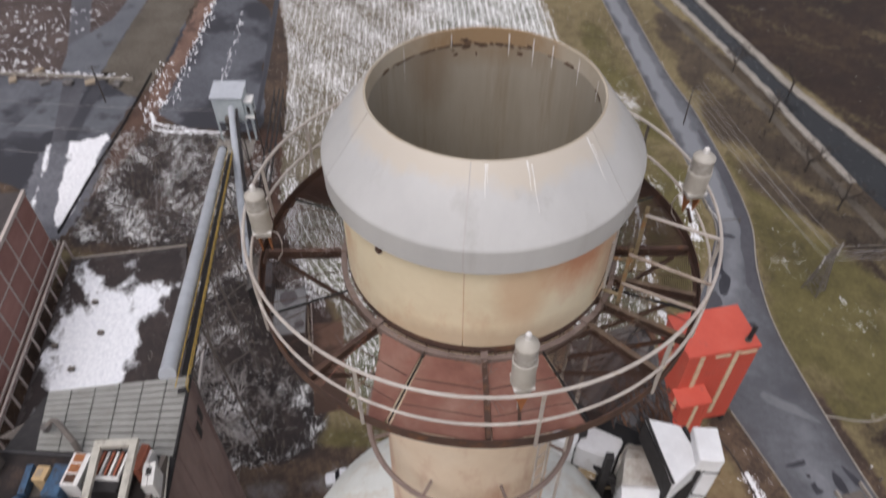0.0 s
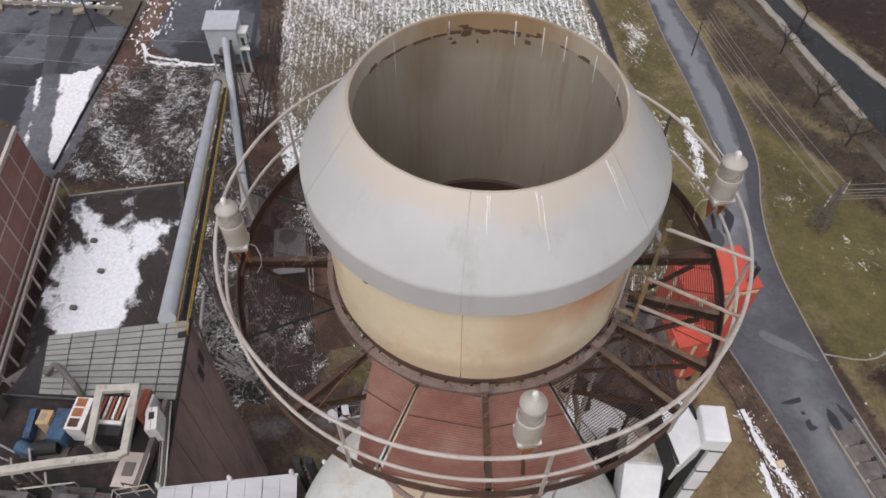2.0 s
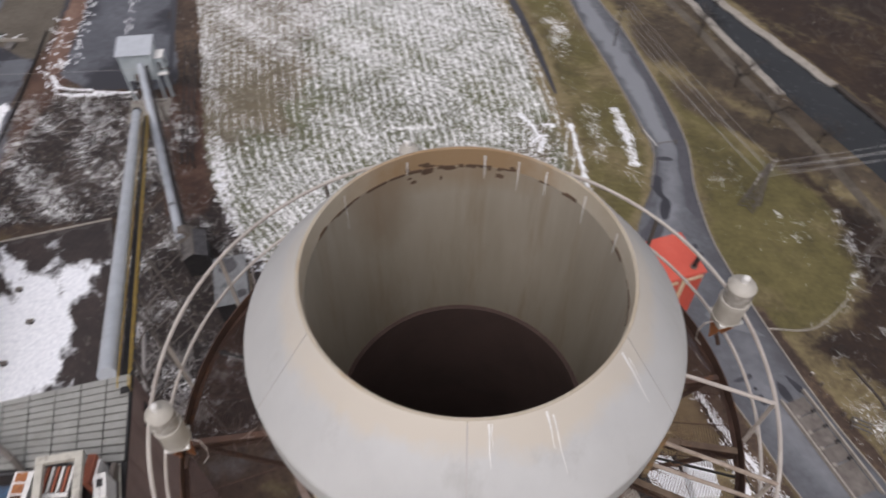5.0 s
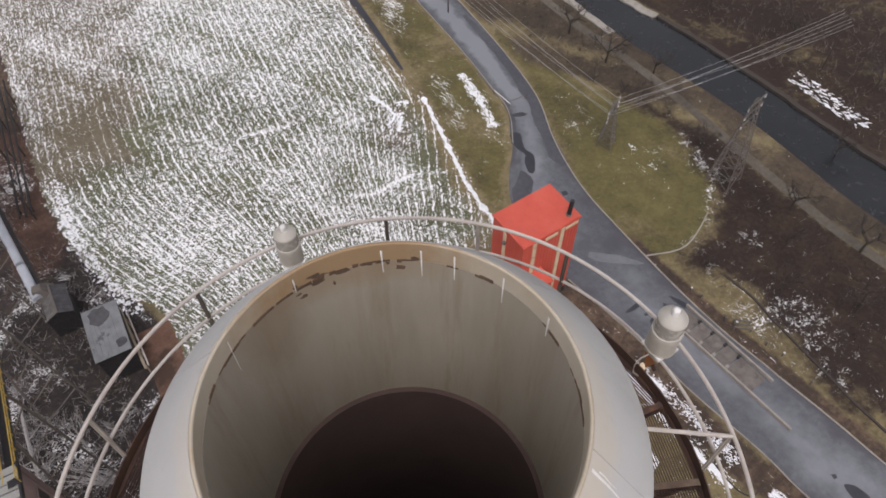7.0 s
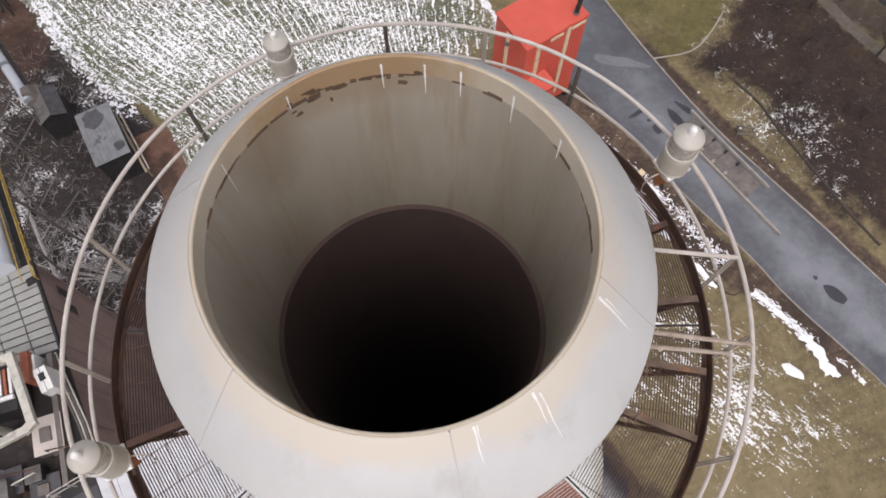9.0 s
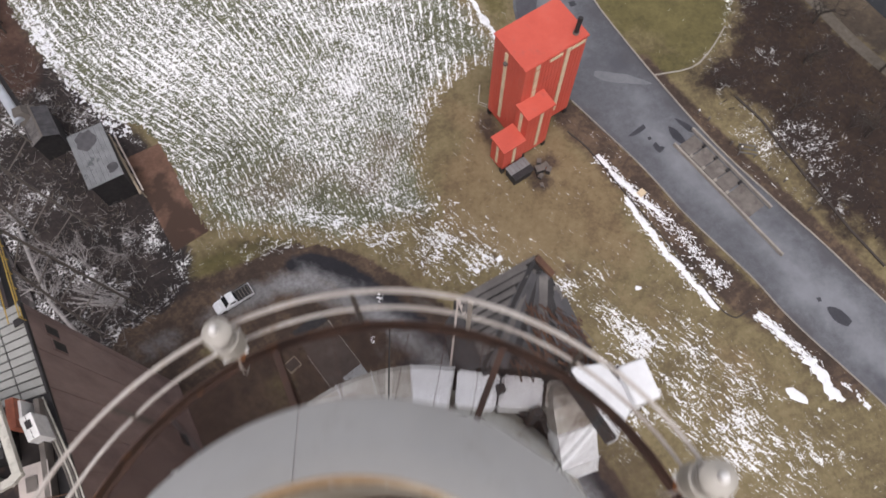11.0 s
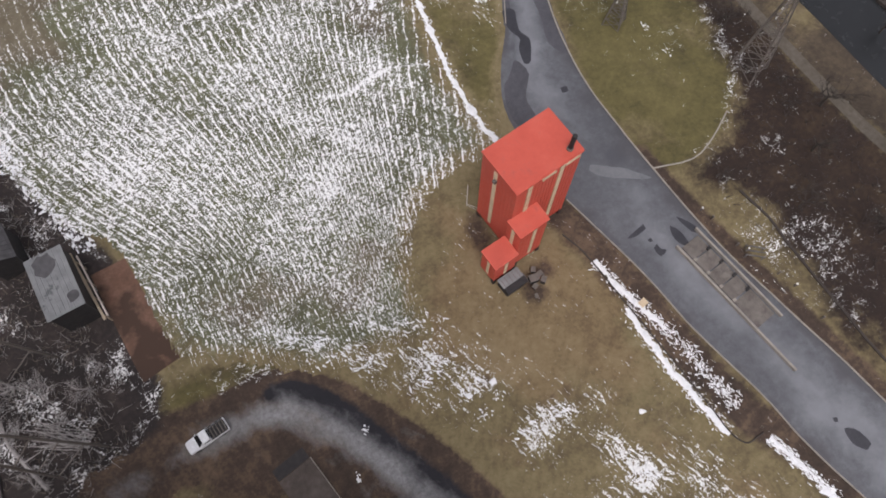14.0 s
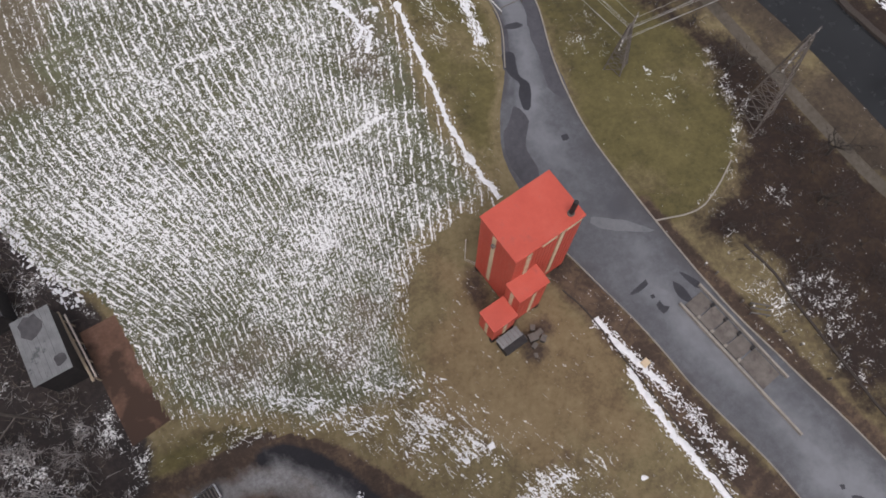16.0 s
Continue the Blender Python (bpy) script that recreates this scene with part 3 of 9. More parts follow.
def bar(a, b, r, n=6, r2=None, bm=None, spin=0.0):
    """A straight bar from a to b, of n sides."""
    bm = bm or bmesh.new()
    a, b = Vector(a), Vector(b)
    q = (b - a).to_track_quat("Z", "Y").to_matrix()
    r2 = r if r2 is None else r2
    rings = []
    for p, rr in ((a, r), (b, r2)):
        rings.append([bm.verts.new(p + q @ Vector((rr * math.cos(spin + 2 * math.pi * k / n), rr * math.sin(spin + 2 * math.pi * k / n), 0))) for k in range(n)])
    for k in range(n):
        bm.faces.new((rings[0][k], rings[0][(k + 1) % n], rings[1][(k + 1) % n], rings[1][k]))
    bm.faces.new(rings[0][::-1])
    bm.faces.new(rings[1])
    return bm


def square_bar(a, b, w, h, bm=None):
    """A bar of rectangular section w across and h high."""
    bm = bm or bmesh.new()
    a, b = Vector(a), Vector(b)
    d = (b - a).normalized()
    side = d.cross(Vector((0, 0, 1)))
    side = side.normalized() if side.length > 1e-4 else Vector((1, 0, 0))
    up = side.cross(d).normalized()
    rings = [[bm.verts.new(p + side * sx * w / 2 + up * sz * h / 2) for sx, sz in ((-1, -1), (1, -1), (1, 1), (-1, 1))] for p in (a, b)]
    for k in range(4):
        bm.faces.new((rings[0][k], rings[0][(k + 1) % 4], rings[1][(k + 1) % 4], rings[1][k]))
    bm.faces.new(rings[0][::-1])
    bm.faces.new(rings[1])
    bmesh.ops.recalc_face_normals(bm, faces=bm.faces[:])
    return bm


def tube(points, r, n=8, bm=None, closed=False):
    """A round tube along points."""
    bm = bm or bmesh.new()
    pts = [Vector(p) for p in points]
    rings = []
    count = len(pts)
    for i, p in enumerate(pts):
        before, after = (pts[i - 1], pts[(i + 1) % count]) if closed else (pts[max(0, i - 1)], pts[min(count - 1, i + 1)])
        d = (after - before).normalized()
        side = d.cross(Vector((0, 0, 1)))
        side = side.normalized() if side.length > 1e-3 else Vector((1, 0, 0))
        up = side.cross(d)
        rings.append([bm.verts.new(p + side * r * math.cos(2 * math.pi * k / n) + up * r * math.sin(2 * math.pi * k / n)) for k in range(n)])
    for i in range(count if closed else count - 1):
        a, b = rings[i], rings[(i + 1) % count]
        for k in range(n):
            bm.faces.new((a[k], a[(k + 1) % n], b[(k + 1) % n], b[k]))
    if not closed:
        bm.faces.new(rings[0][::-1])
        bm.faces.new(rings[-1])
    bmesh.ops.recalc_face_normals(bm, faces=bm.faces[:])
    return bm


def lathe(profile, n=96, a0=0.0, a1=360.0, bm=None, loop=True):
    """Turn a closed profile of (r, z) round the z axis, from a0 to a1 degrees."""
    bm = bm or bmesh.new()
    full = abs(a1 - a0) >= 359.99
    steps = n if full else n + 1
    rings = []
    for k in range(steps):
        a = radians(a0 + (a1 - a0) * k / n)
        rings.append([bm.verts.new((r * math.cos(a), r * math.sin(a), z)) for r, z in profile])
    m = len(profile)
    for k in range(n):
        p, q = rings[k], rings[(k + 1) % steps]
        for j in range(m if loop else m - 1):
            bm.faces.new((p[j], q[j], q[(j + 1) % m], p[(j + 1) % m]))
    if not full and loop:
        bm.faces.new(rings[0])
        bm.faces.new(rings[-1][::-1])
    bmesh.ops.recalc_face_normals(bm, faces=bm.faces[:])
    return bm


def smooth_line(pts, step=1.0, closed=False):
    """A Catmull-Rom curve through plan points, resampled."""
    P = [np.array(p, float) for p in pts]
    out, n = [], len(P)
    for i in range(n if closed else n - 1):
        p0, p1 = (P[i - 1] if closed or i else 2 * P[0] - P[1]), P[i]
        p2 = P[(i + 1) % n]
        p3 = P[(i + 2) % n] if closed or i + 2 < n else 2 * P[-1] - P[-2]
        k = max(1, int(np.linalg.norm(p2 - p1) / step))
        for s in range(k):
            t = s / k
            out.append(0.5 * (2 * p1 + (p2 - p0) * t + (2 * p0 - 5 * p1 + 4 * p2 - p3) * t**2 + (3 * p1 - p0 - 3 * p2 + p3) * t**3))
    if not closed:
        out.append(P[-1])
    return out


def sheet(name, outline, z, material, label="", category="", rough=0.25, step=0.8, curved=True, kind="structure", thick=0.0):
    """A flat piece of ground with an uneven edge."""
    pts = smooth_line(outline, step, True) if curved else [np.array(p, float) for p in outline]
    out = []
    for p in pts:
        w = noise.noise_vector(Vector((p[0] * 0.45, p[1] * 0.45, z * 31))) * rough + noise.noise_vector(Vector((p[0] * 1.9, p[1] * 1.9, z * 17))) * rough * 0.5
        out.append((p[0] + w.x, p[1] + w.y, z))
    n = len(out)
    vs, _, fs, _, _, _ = delaunay_2d_cdt([Vector(p[:2]) for p in out], [(i, (i + 1) % n) for i in range(n)], [list(range(n))], 1, 1e-5)
    bm = bmesh.new()
    made = [bm.verts.new((v.x, v.y, z)) for v in vs]
    for f in fs:
        face = bm.faces.new([made[i] for i in f])
        face.normal_update()
        if face.normal.z < 0:
            face.normal_flip()
    return tagged(part(name, bm, material), label, category, "", kind)


def ribbon(name, left, right, z, material, label, category="road", kind="structure"):
    """A strip between two edge lines of the same number of points."""
    L, R = smooth_line(left, 2.0), smooth_line(right, 2.0)
    n = 160
    L = [L[int(i * (len(L) - 1) / n)] for i in range(n + 1)]
    R = [R[int(i * (len(R) - 1) / n)] for i in range(n + 1)]
    bm = bmesh.new()
    rows = []
    for a, b in zip(L, R):
        rows.append([bm.verts.new((*(a + (b - a) * k / 8), z)) for k in range(9)])
    for i in range(n):
        for k in range(8):
            bm.faces.new((rows[i][k], rows[i][k + 1], rows[i + 1][k + 1], rows[i + 1][k]))
    bmesh.ops.recalc_face_normals(bm, faces=bm.faces[:])
    ob = part(name, bm, material)
    att = ob.data.attributes.new("across", "FLOAT", "POINT")
    att.data.foreach_set("value", np.tile(np.linspace(0, 1, 9), n + 1).astype(np.float32))
    return tagged(ob, label, category, "", kind)


def edging(name, line, w, z0, z1, material, label, category="kerb", kind="structure", step=1.5):
    """A low raised strip along a line, with rounded top edges."""
    P = smooth_line(line, step)
    bm = bmesh.new()
    prof = [(-w / 2, z0), (-w / 2, z1 - 0.02), (-w / 2 + 0.02, z1), (w / 2 - 0.02, z1), (w / 2, z1 - 0.02), (w / 2, z0)]
    rows = []
    for i, p in enumerate(P):
        d = P[min(i + 1, len(P) - 1)] - P[max(i - 1, 0)]
        nrm = np.array((-d[1], d[0])) / (np.linalg.norm(d) + 1e-9)
        wob = noise.noise(Vector((p[0] * 0.3, p[1] * 0.3, 3))) * w * 0.3
        rows.append([bm.verts.new((p[0] + nrm[0] * (o + wob), p[1] + nrm[1] * (o + wob), zz)) for o, zz in prof])
    for i in range(len(rows) - 1):
        for k in range(len(prof) - 1):
            bm.faces.new((rows[i][k], rows[i][k + 1], rows[i + 1][k + 1], rows[i + 1][k]))
    bm.faces.new(rows[0])
    bm.faces.new(rows[-1][::-1])
    bmesh.ops.recalc_face_normals(bm, faces=bm.faces[:])
    return tagged(part(name, bm, material), label, category, "", kind)


def inside(poly, x, y):
    """Which points lie within a plan outline."""
    res = np.zeros(np.shape(x), bool)
    n = len(poly)
    for i in range(n):
        (x0, y0), (x1, y1) = poly[i][:2], poly[(i + 1) % n][:2]
        if y0 == y1:
            continue
        cross = ((y0 > y) != (y1 > y)) & (x < (x1 - x0) * (y - y0) / (y1 - y0) + x0)
        res ^= cross
    return res


def scatter(poly, count, rng):
    xs, ys = [p[0] for p in poly], [p[1] for p in poly]
    got = []
    while len(got) < count:
        x, y = rng.uniform(min(xs), max(xs), count), rng.uniform(min(ys), max(ys), count)
        ok = inside(poly, x, y)
        got += list(zip(x[ok], y[ok]))
    return got[:count]


def clumps(name, spots, z, material, label, category="snow", rng=None):
    """Many small uneven low lumps (x, y, half length, half width, angle) in one mesh of stuff."""
    rng = rng or np.random.default_rng(3)
    V, F = [], []
    for x, y, a, b, ang in spots:
        k = 9
        c, s = math.cos(ang), math.sin(ang)
        base = len(V)
        hgt = 0.03 + 0.10 * min(a, b)
        V.append((x, y, z + hgt))
        rad = rng.uniform(0.55, 1.2, k)
        for ring, zz in ((0.8, hgt * 0.85), (1.0, 0.0)):
            for i in range(k):
                th = 2 * math.pi * i / k
                px, py = a * rad[i] * ring * math.cos(th), b * rad[i] * ring * math.sin(th)
                V.append((x + px * c - py * s, y + px * s + py * c, z + zz))
        for i in range(k):
            j = (i + 1) % k
            F.append((base, base + 1 + i, base + 1 + j))
            F.append((base + 1 + i, base + 1 + k + i, base + 1 + k + j, base + 1 + j))
    me = bpy.data.meshes.new(name)
    me.from_pydata(V, [], F)
    return tagged(mesh_part(name, me, material, None, "", True), label, category, "", "stuff")


def snow_band(name, line, width, z, label, seed=0):
    """A continuous strip of old snow with ragged edges, thicker in the middle."""
    P = smooth_line(line, 0.35)
    bm = bmesh.new()
    rows = []
    for i, p in enumerate(P):
        d = P[min(i + 1, len(P) - 1)] - P[max(i - 1, 0)]
        nrm = np.array((-d[1], d[0])) / (np.linalg.norm(d) + 1e-9)
        w = [max(0.03, width / 2 * (1 + 1.3 * noise.noise(Vector((i * 0.21, seed + s, 5))) + 1.1 * noise.noise(Vector((i * 0.9, seed + s, 8))))) for s in (0, 40)]
        off = 0.25 * width * noise.noise(Vector((i * 0.13, seed + 80, 1)))
        rows.append([bm.verts.new((*(p + nrm * (o + off)), z + h)) for o, h in ((-w[0], 0), (-w[0] * 0.7, 0.05), (0, 0.09), (w[1] * 0.7, 0.05), (w[1], 0))])
    for a, b in zip(rows, rows[1:]):
        for k in range(4):
            bm.faces.new((a[k], a[k + 1], b[k + 1], b[k]))
    bmesh.ops.recalc_face_normals(bm, faces=bm.faces[:])
    ob = part(name, bm, SNOW, None, "", True)
    return tagged(ob, label, "snow", "", "stuff")


def along(line, count, spread, rng):
    """Random places near a line, as (x, y, direction)."""
    P = smooth_line(line, 0.5)
    out = []
    for _ in range(count):
        i = rng.integers(0, len(P) - 1)
        d = P[i + 1] - P[i]
        nrm = np.array((-d[1], d[0])) / (np.linalg.norm(d) + 1e-9)
        p = P[i] + d * rng.random() + nrm * rng.normal() * spread
        out.append((p[0], p[1], math.atan2(d[1], d[0])))
    return out


# ---------------------------------------------------------------- ground
bm = bmesh.new()
for gx in range(21):
    for gy in range(21):
        bm.verts.new((-1500 + 150 * gx, -1400 + 150 * gy, 0))
bm.verts.ensure_lookup_table()
for gx in range(20):
    for gy in range(20):
        i = gx * 21 + gy
        bm.faces.new((bm.verts[i], bm.verts[i + 21], bm.verts[i + 22], bm.verts[i + 1]))
bmesh.ops.recalc_face_normals(bm, faces=bm.faces[:])
tagged(part("ground", bm, GRASS), "dead olive-brown winter grass with thin leftover snow", "ground", "", "structure")

# broad zones of ground, each a little above the last
sheet("ground_woods", [(46, 120), (47, 96), (48, 75), (51, 58), (55, 50), (60, 36), (66, 20), (74, 0), (100, -10), (130, 20), (140, 70), (150, 160), (120, 260), (50, 260), (43, 180)], 0.008, WOODS, "dark brown leaf litter under bare trees", "woodland floor", 1.2)
sheet("ground_dirt", [(-165, 80), (-76, 82), (-60, 80), (-36, 84), (-34, 90), (-40, 110), (-46, 145), (-58, 190), (-70, 250), (-180, 250)], 0.008, MUD, "dark bare dirt round the yards", "dirt", 0.8)

# stubble field, ploughed into shallow curved rows
FIELD_EDGE = [(31.0, 67.8), (29.1, 80.7), (28.9, 90), (28.6, 101), (26.2, 118), (24.3, 134), (20.5, 150), (14, 185), (6, 235), (-75, 235), (-60, 185), (-49, 150), (-43, 120), (-39, 100), (-34, 86), (-28, 76), (-22.2, 70.8), (-17.6, 53.5), (-9, 49.5), (-2, 45.6), (7, 45.2), (13.4, 45.4), (14.0, 54), (16.1, 59.8), (19.6, 63.8), (25.8, 66.6)]
poly = [tuple(p) for p in smooth_line(FIELD_EDGE, 1.0, True)]


def edge_distance(polygon, X, Y):
    """How far points lie from an outline."""
    best = np.full(np.shape(X), 1e9)
    for i in range(len(polygon)):
        (x0, y0), (x1, y1) = polygon[i][:2], polygon[(i + 1) % len(polygon)][:2]
        dx, dy = x1 - x0, y1 - y0
        f = np.clip(((X - x0) * dx + (Y - y0) * dy) / (dx * dx + dy * dy + 1e-9), 0, 1)
        best = np.minimum(best, np.hypot(X - x0 - f * dx, Y - y0 - f * dy))
    return best


def bump_at(X, Y, cx, cy, sx, sy):
    return np.exp(-(((X - cx) / sx) ** 2) - (((Y - cy) / sy) ** 2))


def wobble(X, Y, k):
    """A slow uneven value between about -1 and 1."""
    return (np.sin(0.31 * k * X + 1.7 * np.sin(0.23 * k * Y)) + np.sin(0.27 * k * Y + 2.1 * np.sin(0.19 * k * X + 1)) + np.sin(0.43 * k * (X + Y) + 0.6)) / 3


def covered(name, polygon, cell, z, cover, material, label, category, relief=None, kind="structure", **more):
    """Ground cut into small cells, each corner knowing how much snow lies there."""
    xs, ys = [p[0] for p in polygon], [p[1] for p in polygon]
    nx, ny = int((max(xs) - min(xs) + 2) / cell[0]), int((max(ys) - min(ys) + 2) / cell[1])
    X, Y = np.meshgrid(np.linspace(min(xs) - 1, max(xs) + 1, nx), np.linspace(min(ys) - 1, max(ys) + 1, ny), indexing="ij")
    keep = inside(polygon, X + 0.35 * np.sin(2.1 * Y + X) * np.cos(1.7 * X), Y + 0.3 * np.sin(1.9 * X))
    index = -np.ones((nx, ny), int)
    index[keep] = np.arange(keep.sum())
    quads = np.stack([index[:-1, :-1], index[1:, :-1], index[1:, 1:], index[:-1, 1:]], -1).reshape(-1, 4)
    quads = quads[(quads >= 0).all(1)]
    Z = np.full(X.shape, z) + (relief(X, Y) if relief else 0)
    me = bpy.data.meshes.new(name)
    me.from_pydata(np.stack([X[keep], Y[keep], Z[keep]], -1).tolist(), [], quads.tolist())
    att = me.attributes.new("cover", "FLOAT", "POINT")
    att.data.foreach_set("value", np.clip(cover(X, Y), -0.6, 1.4)[keep].astype(np.float32))
    for zone, weight in more.items():
        att = me.attributes.new(zone, "FLOAT", "POINT")
        att.data.foreach_set("value", np.clip(weight(X, Y), -0.5, 1.5)[keep].astype(np.float32))
    return tagged(mesh_part(name, me, material, None, "", True), label, category, "", kind)


def rows_relief(X, Y):
    U = X - 0.26 * np.tanh(1.6 - 0.16 * X) * np.maximum(104 - Y, 0) + 0.12 * np.maximum(Y - 104, 0)
    U -= 0.0105 * np.clip(104 - Y, 0, 40) ** 2 / (1 + np.exp(0.22 * X + 1.5))
    return 0.02 * np.sin(3.9 * U) + 0.012 * np.sin(1.3 * X + 0.7 * Y) * np.sin(0.9 * Y)


def zone_of(outline, soft=2.0, step=2.0):
    """A weight that is 1 well within an outline, 0 well outside and fades across its border."""
    ring = [tuple(p) for p in smooth_line(outline, step, True)]

    def weight(X, Y):
        d = edge_distance(ring, X, Y)
        return np.clip(0.5 + np.where(inside(ring, X, Y), d, -d) / (2 * soft), 0, 1)
    return weight


def stroke(line, width):
    """A weight that fades away from a line."""
    P = [tuple(p) for p in smooth_line(line, 1.0)]
    return lambda X, Y: np.exp(-((edge_distance(P + P[::-1], X, Y) / width) ** 2))


LOOP = [(-30, 39.9), (-26.8, 40.7), (-21.7, 41.6), (-14.2, 42.8), (-9.0, 43.0), (-4.9, 41.6), (-1.4, 38.1), (2.3, 33.4), (5.6, 27.5), (8.8, 22.1), (11.8, 16.7), (13.6, 13.6), (17, 6), (19, 0)]
loop_line = stroke(LOOP, 1.8)
wheel_tracks = [stroke([(9.7, 84.3), (13.2, 83.5), (18.9, 85.1), (22.4, 85.4), (26.4, 84.1)], 0.35), stroke([(-4.9, 104.5), (3.8, 104.5)], 0.4)]
low_edge = stroke([(-15, 53.5), (-8.4, 53.4), (-3, 51.2), (1.0, 47.4), (5.4, 46.6), (10, 48)], 1.5)


west_snow = stroke([(-45.5, 140), (-40.6, 119.5), (-38.2, 113), (-37.6, 104), (-35.0, 94), (-32.8, 86)], 1.1)


def north_west(X, Y):
    """The browner upper corner of the field."""
    return 1 / (1 + np.exp((X + 24 - 0.12 * (Y - 110)) / 3.5)) / (1 + np.exp((102 - Y) / 3.5))


def field_cover(X, Y):
    rim = np.clip(edge_distance(poly, X, Y) / 4.0, 0, 1)
    c = 0.27 + 0.08 * bump_at(X, Y, -19, 83, 9, 11) + 0.05 * bump_at(X, Y, 10, 74, 16, 20) - 0.16 * bump_at(X, Y, -30, 114, 12, 12) + 0.07 * wobble(X, Y, 1.0) + 0.05 * wobble(X + 20, Y, 2.6)
    c -= 0.16 * bump_at(X, Y, 26, 86, 5, 14) + 0.10 * bump_at(X, Y, 15, 50, 5, 5) + 0.08 * bump_at(X, Y, -12, 60, 8, 6)
    c += 0.07 * np.clip((Y - 110) / 30, 0, 1) + 0.25 * wheel_tracks[0](X, Y) + 0.25 * wheel_tracks[1](X, Y) + 0.05 * low_edge(X, Y) - 0.06 * north_west(X, Y) - 0.2 * bump_at(X, Y, 24.5, 103, 2.5, 3.5) + 0.09 * west_snow(X, Y)
    low = np.clip((60 - Y) / 10, 0, 1) * (1 - np.clip(edge_distance(poly, X, Y) / 7.0, 0, 1))
    return c - 0.13 * (1 - rim) / (1 + np.exp(-(X + 19) / 1.5)) - 0.03 * low - 0.07 * np.clip((62 - Y) / 12, 0, 1)


def field_rim(X, Y):
    return (1.0 - np.clip(edge_distance(poly, X, Y) / 5.0, 0, 1)) / (1 + np.exp(-(X + 19) / 1.5))


def field_tan(X, Y):
    return 1.1 * north_west(X, Y) + 0.6 * bump_at(X, Y, 22, 98, 6, 10) + 0.6 * bump_at(X, Y, -8, 57, 9, 5) + 0.45 * bump_at(X, Y, 8, 56, 9, 7) + 0.3 * wobble(X, Y, 1.3)


covered("ground_field", poly, (0.4, 0.5), 0.045, field_cover, FIELD, "stubble field with snow lying in its drill rows", "field", rows_relief, bare=field_rim, tan=field_tan)

# the ground round it: grass, lawn, mud, woodland floor and scrub run into one another
SCRUB = [(-74, 86), (-66, 84), (-52, 84.5), (-46, 88), (-41, 100), (-42, 112), (-50, 116), (-60, 119), (-72, 120), (-78, 114)]
SCRUB2 = [(-47, 84), (-40, 90), (-33, 87), (-28, 79), (-27, 71), (-27.5, 62), (-24, 51.5), (-22, 47), (-28, 43), (-36, 38), (-44, 44), (-50, 58)]
SCRUB_FLOOR = [(-47, 84), (-40, 90), (-33, 87), (-28, 79), (-23.5, 71), (-21.5, 62), (-20.5, 51), (-22, 46), (-28, 43), (-36, 38), (-44, 44), (-50, 58)]
LITTER = [(63, 93), (66.5, 91), (70.5, 84), (76, 74), (79, 60), (84, 44), (92, 26), (100, 0), (74, 0), (69, 14), (66, 26), (64, 34), (61, 41), (62.5, 46), (59.5, 50), (55.5, 52.6), (54.6, 55.4), (60.8, 57.2), (65.2, 61.2), (67.8, 66), (67.6, 71.5), (69, 77), (68, 84), (64, 89)]
FARBANK = [(68, 152), (77, 128), (82, 118), (87, 98), (91, 82), (95, 68), (98, 57), (106, 38), (140, 20), (150, 160), (120, 240), (60, 240), (56, 170)]
BANK = [(47, 130), (49.6, 112), (54, 104), (60, 98), (66, 91), (70, 86), (74, 74), (79, 60), (86, 42), (92.5, 44), (88.5, 60), (85, 76), (79, 96), (73, 112), (66, 134), (62, 150), (50, 175), (42, 175)]
LAWN_EDGE = [(49.2, 118), (58, 100), (66, 88), (69.5, 79), (68.5, 67.4), (60, 58.2), (52, 56.5), (48, 63), (47.4, 70), (47.3, 81), (49.2, 96)]
VERGE = [(31.5, 68), (33, 72), (35, 79), (39, 88), (41.5, 97), (41, 106), (39, 118), (36, 135), (33, 150), (28, 170), (22, 170), (26, 140), (29, 112), (29.5, 96), (29.8, 82)]
MUDDY = [(-46, 72), (-38, 62), (-27, 50), (-18, 47.6), (-11, 48.6), (-4.8, 47.0), (-0.2, 43.4), (4.6, 38.4), (8.9, 33.2), (12.4, 27.2), (17.2, 17.4), (21.4, 6.4), (23, -10), (-60, -20), (-70, 20), (-58, 50), (-52, 66)]
mud_near, mud_far = zone_of(MUDDY, 0.9, 1.0), zone_of([(-125, 80), (-76, 82), (-60, 80), (-36, 84), (-34, 90), (-40, 110), (-46, 145), (-58, 190), (-70, 250), (-180, 250)], 1.5)
bank_in = zone_of(BANK, 1.8)
far_in = zone_of(FARBANK, 1.2)
litter_in, lawn_in, verge_in, red_in = zone_of(LITTER, 3.2), zone_of(LAWN_EDGE, 1.5), zone_of(VERGE, 1.0), zone_of([(-50, 118), (-42, 117), (-38.5, 98), (-36, 86), (-42, 84), (-45, 95)], 1.2)
red_strip = zone_of([(-77.4, 140), (-71.5, 140), (-69.6, 122), (-72, 112), (-73.4, 100), (-75.8, 92), (-76.6, 104)], 1.2)
scrub_in, scrub_low = zone_of(SCRUB, 1.5), zone_of(SCRUB_FLOOR, 1.5)
ditch_side = stroke([(35.4, 55), (37.8, 48.8), (39.8, 43), (41.8, 35.6), (43.8, 28.6), (46.4, 22), (50.5, 17), (53.5, 8)], 2.9)
road_side = stroke([(49.6, 60), (51.2, 54), (54.0, 45), (57.4, 35.4), (61.6, 24), (65, 14), (69.5, 3)], 1.3)
lawn_rim = stroke([(69.5, 80), (68.8, 70), (66, 64.5), (61.5, 59), (57, 57.2)], 1.3)


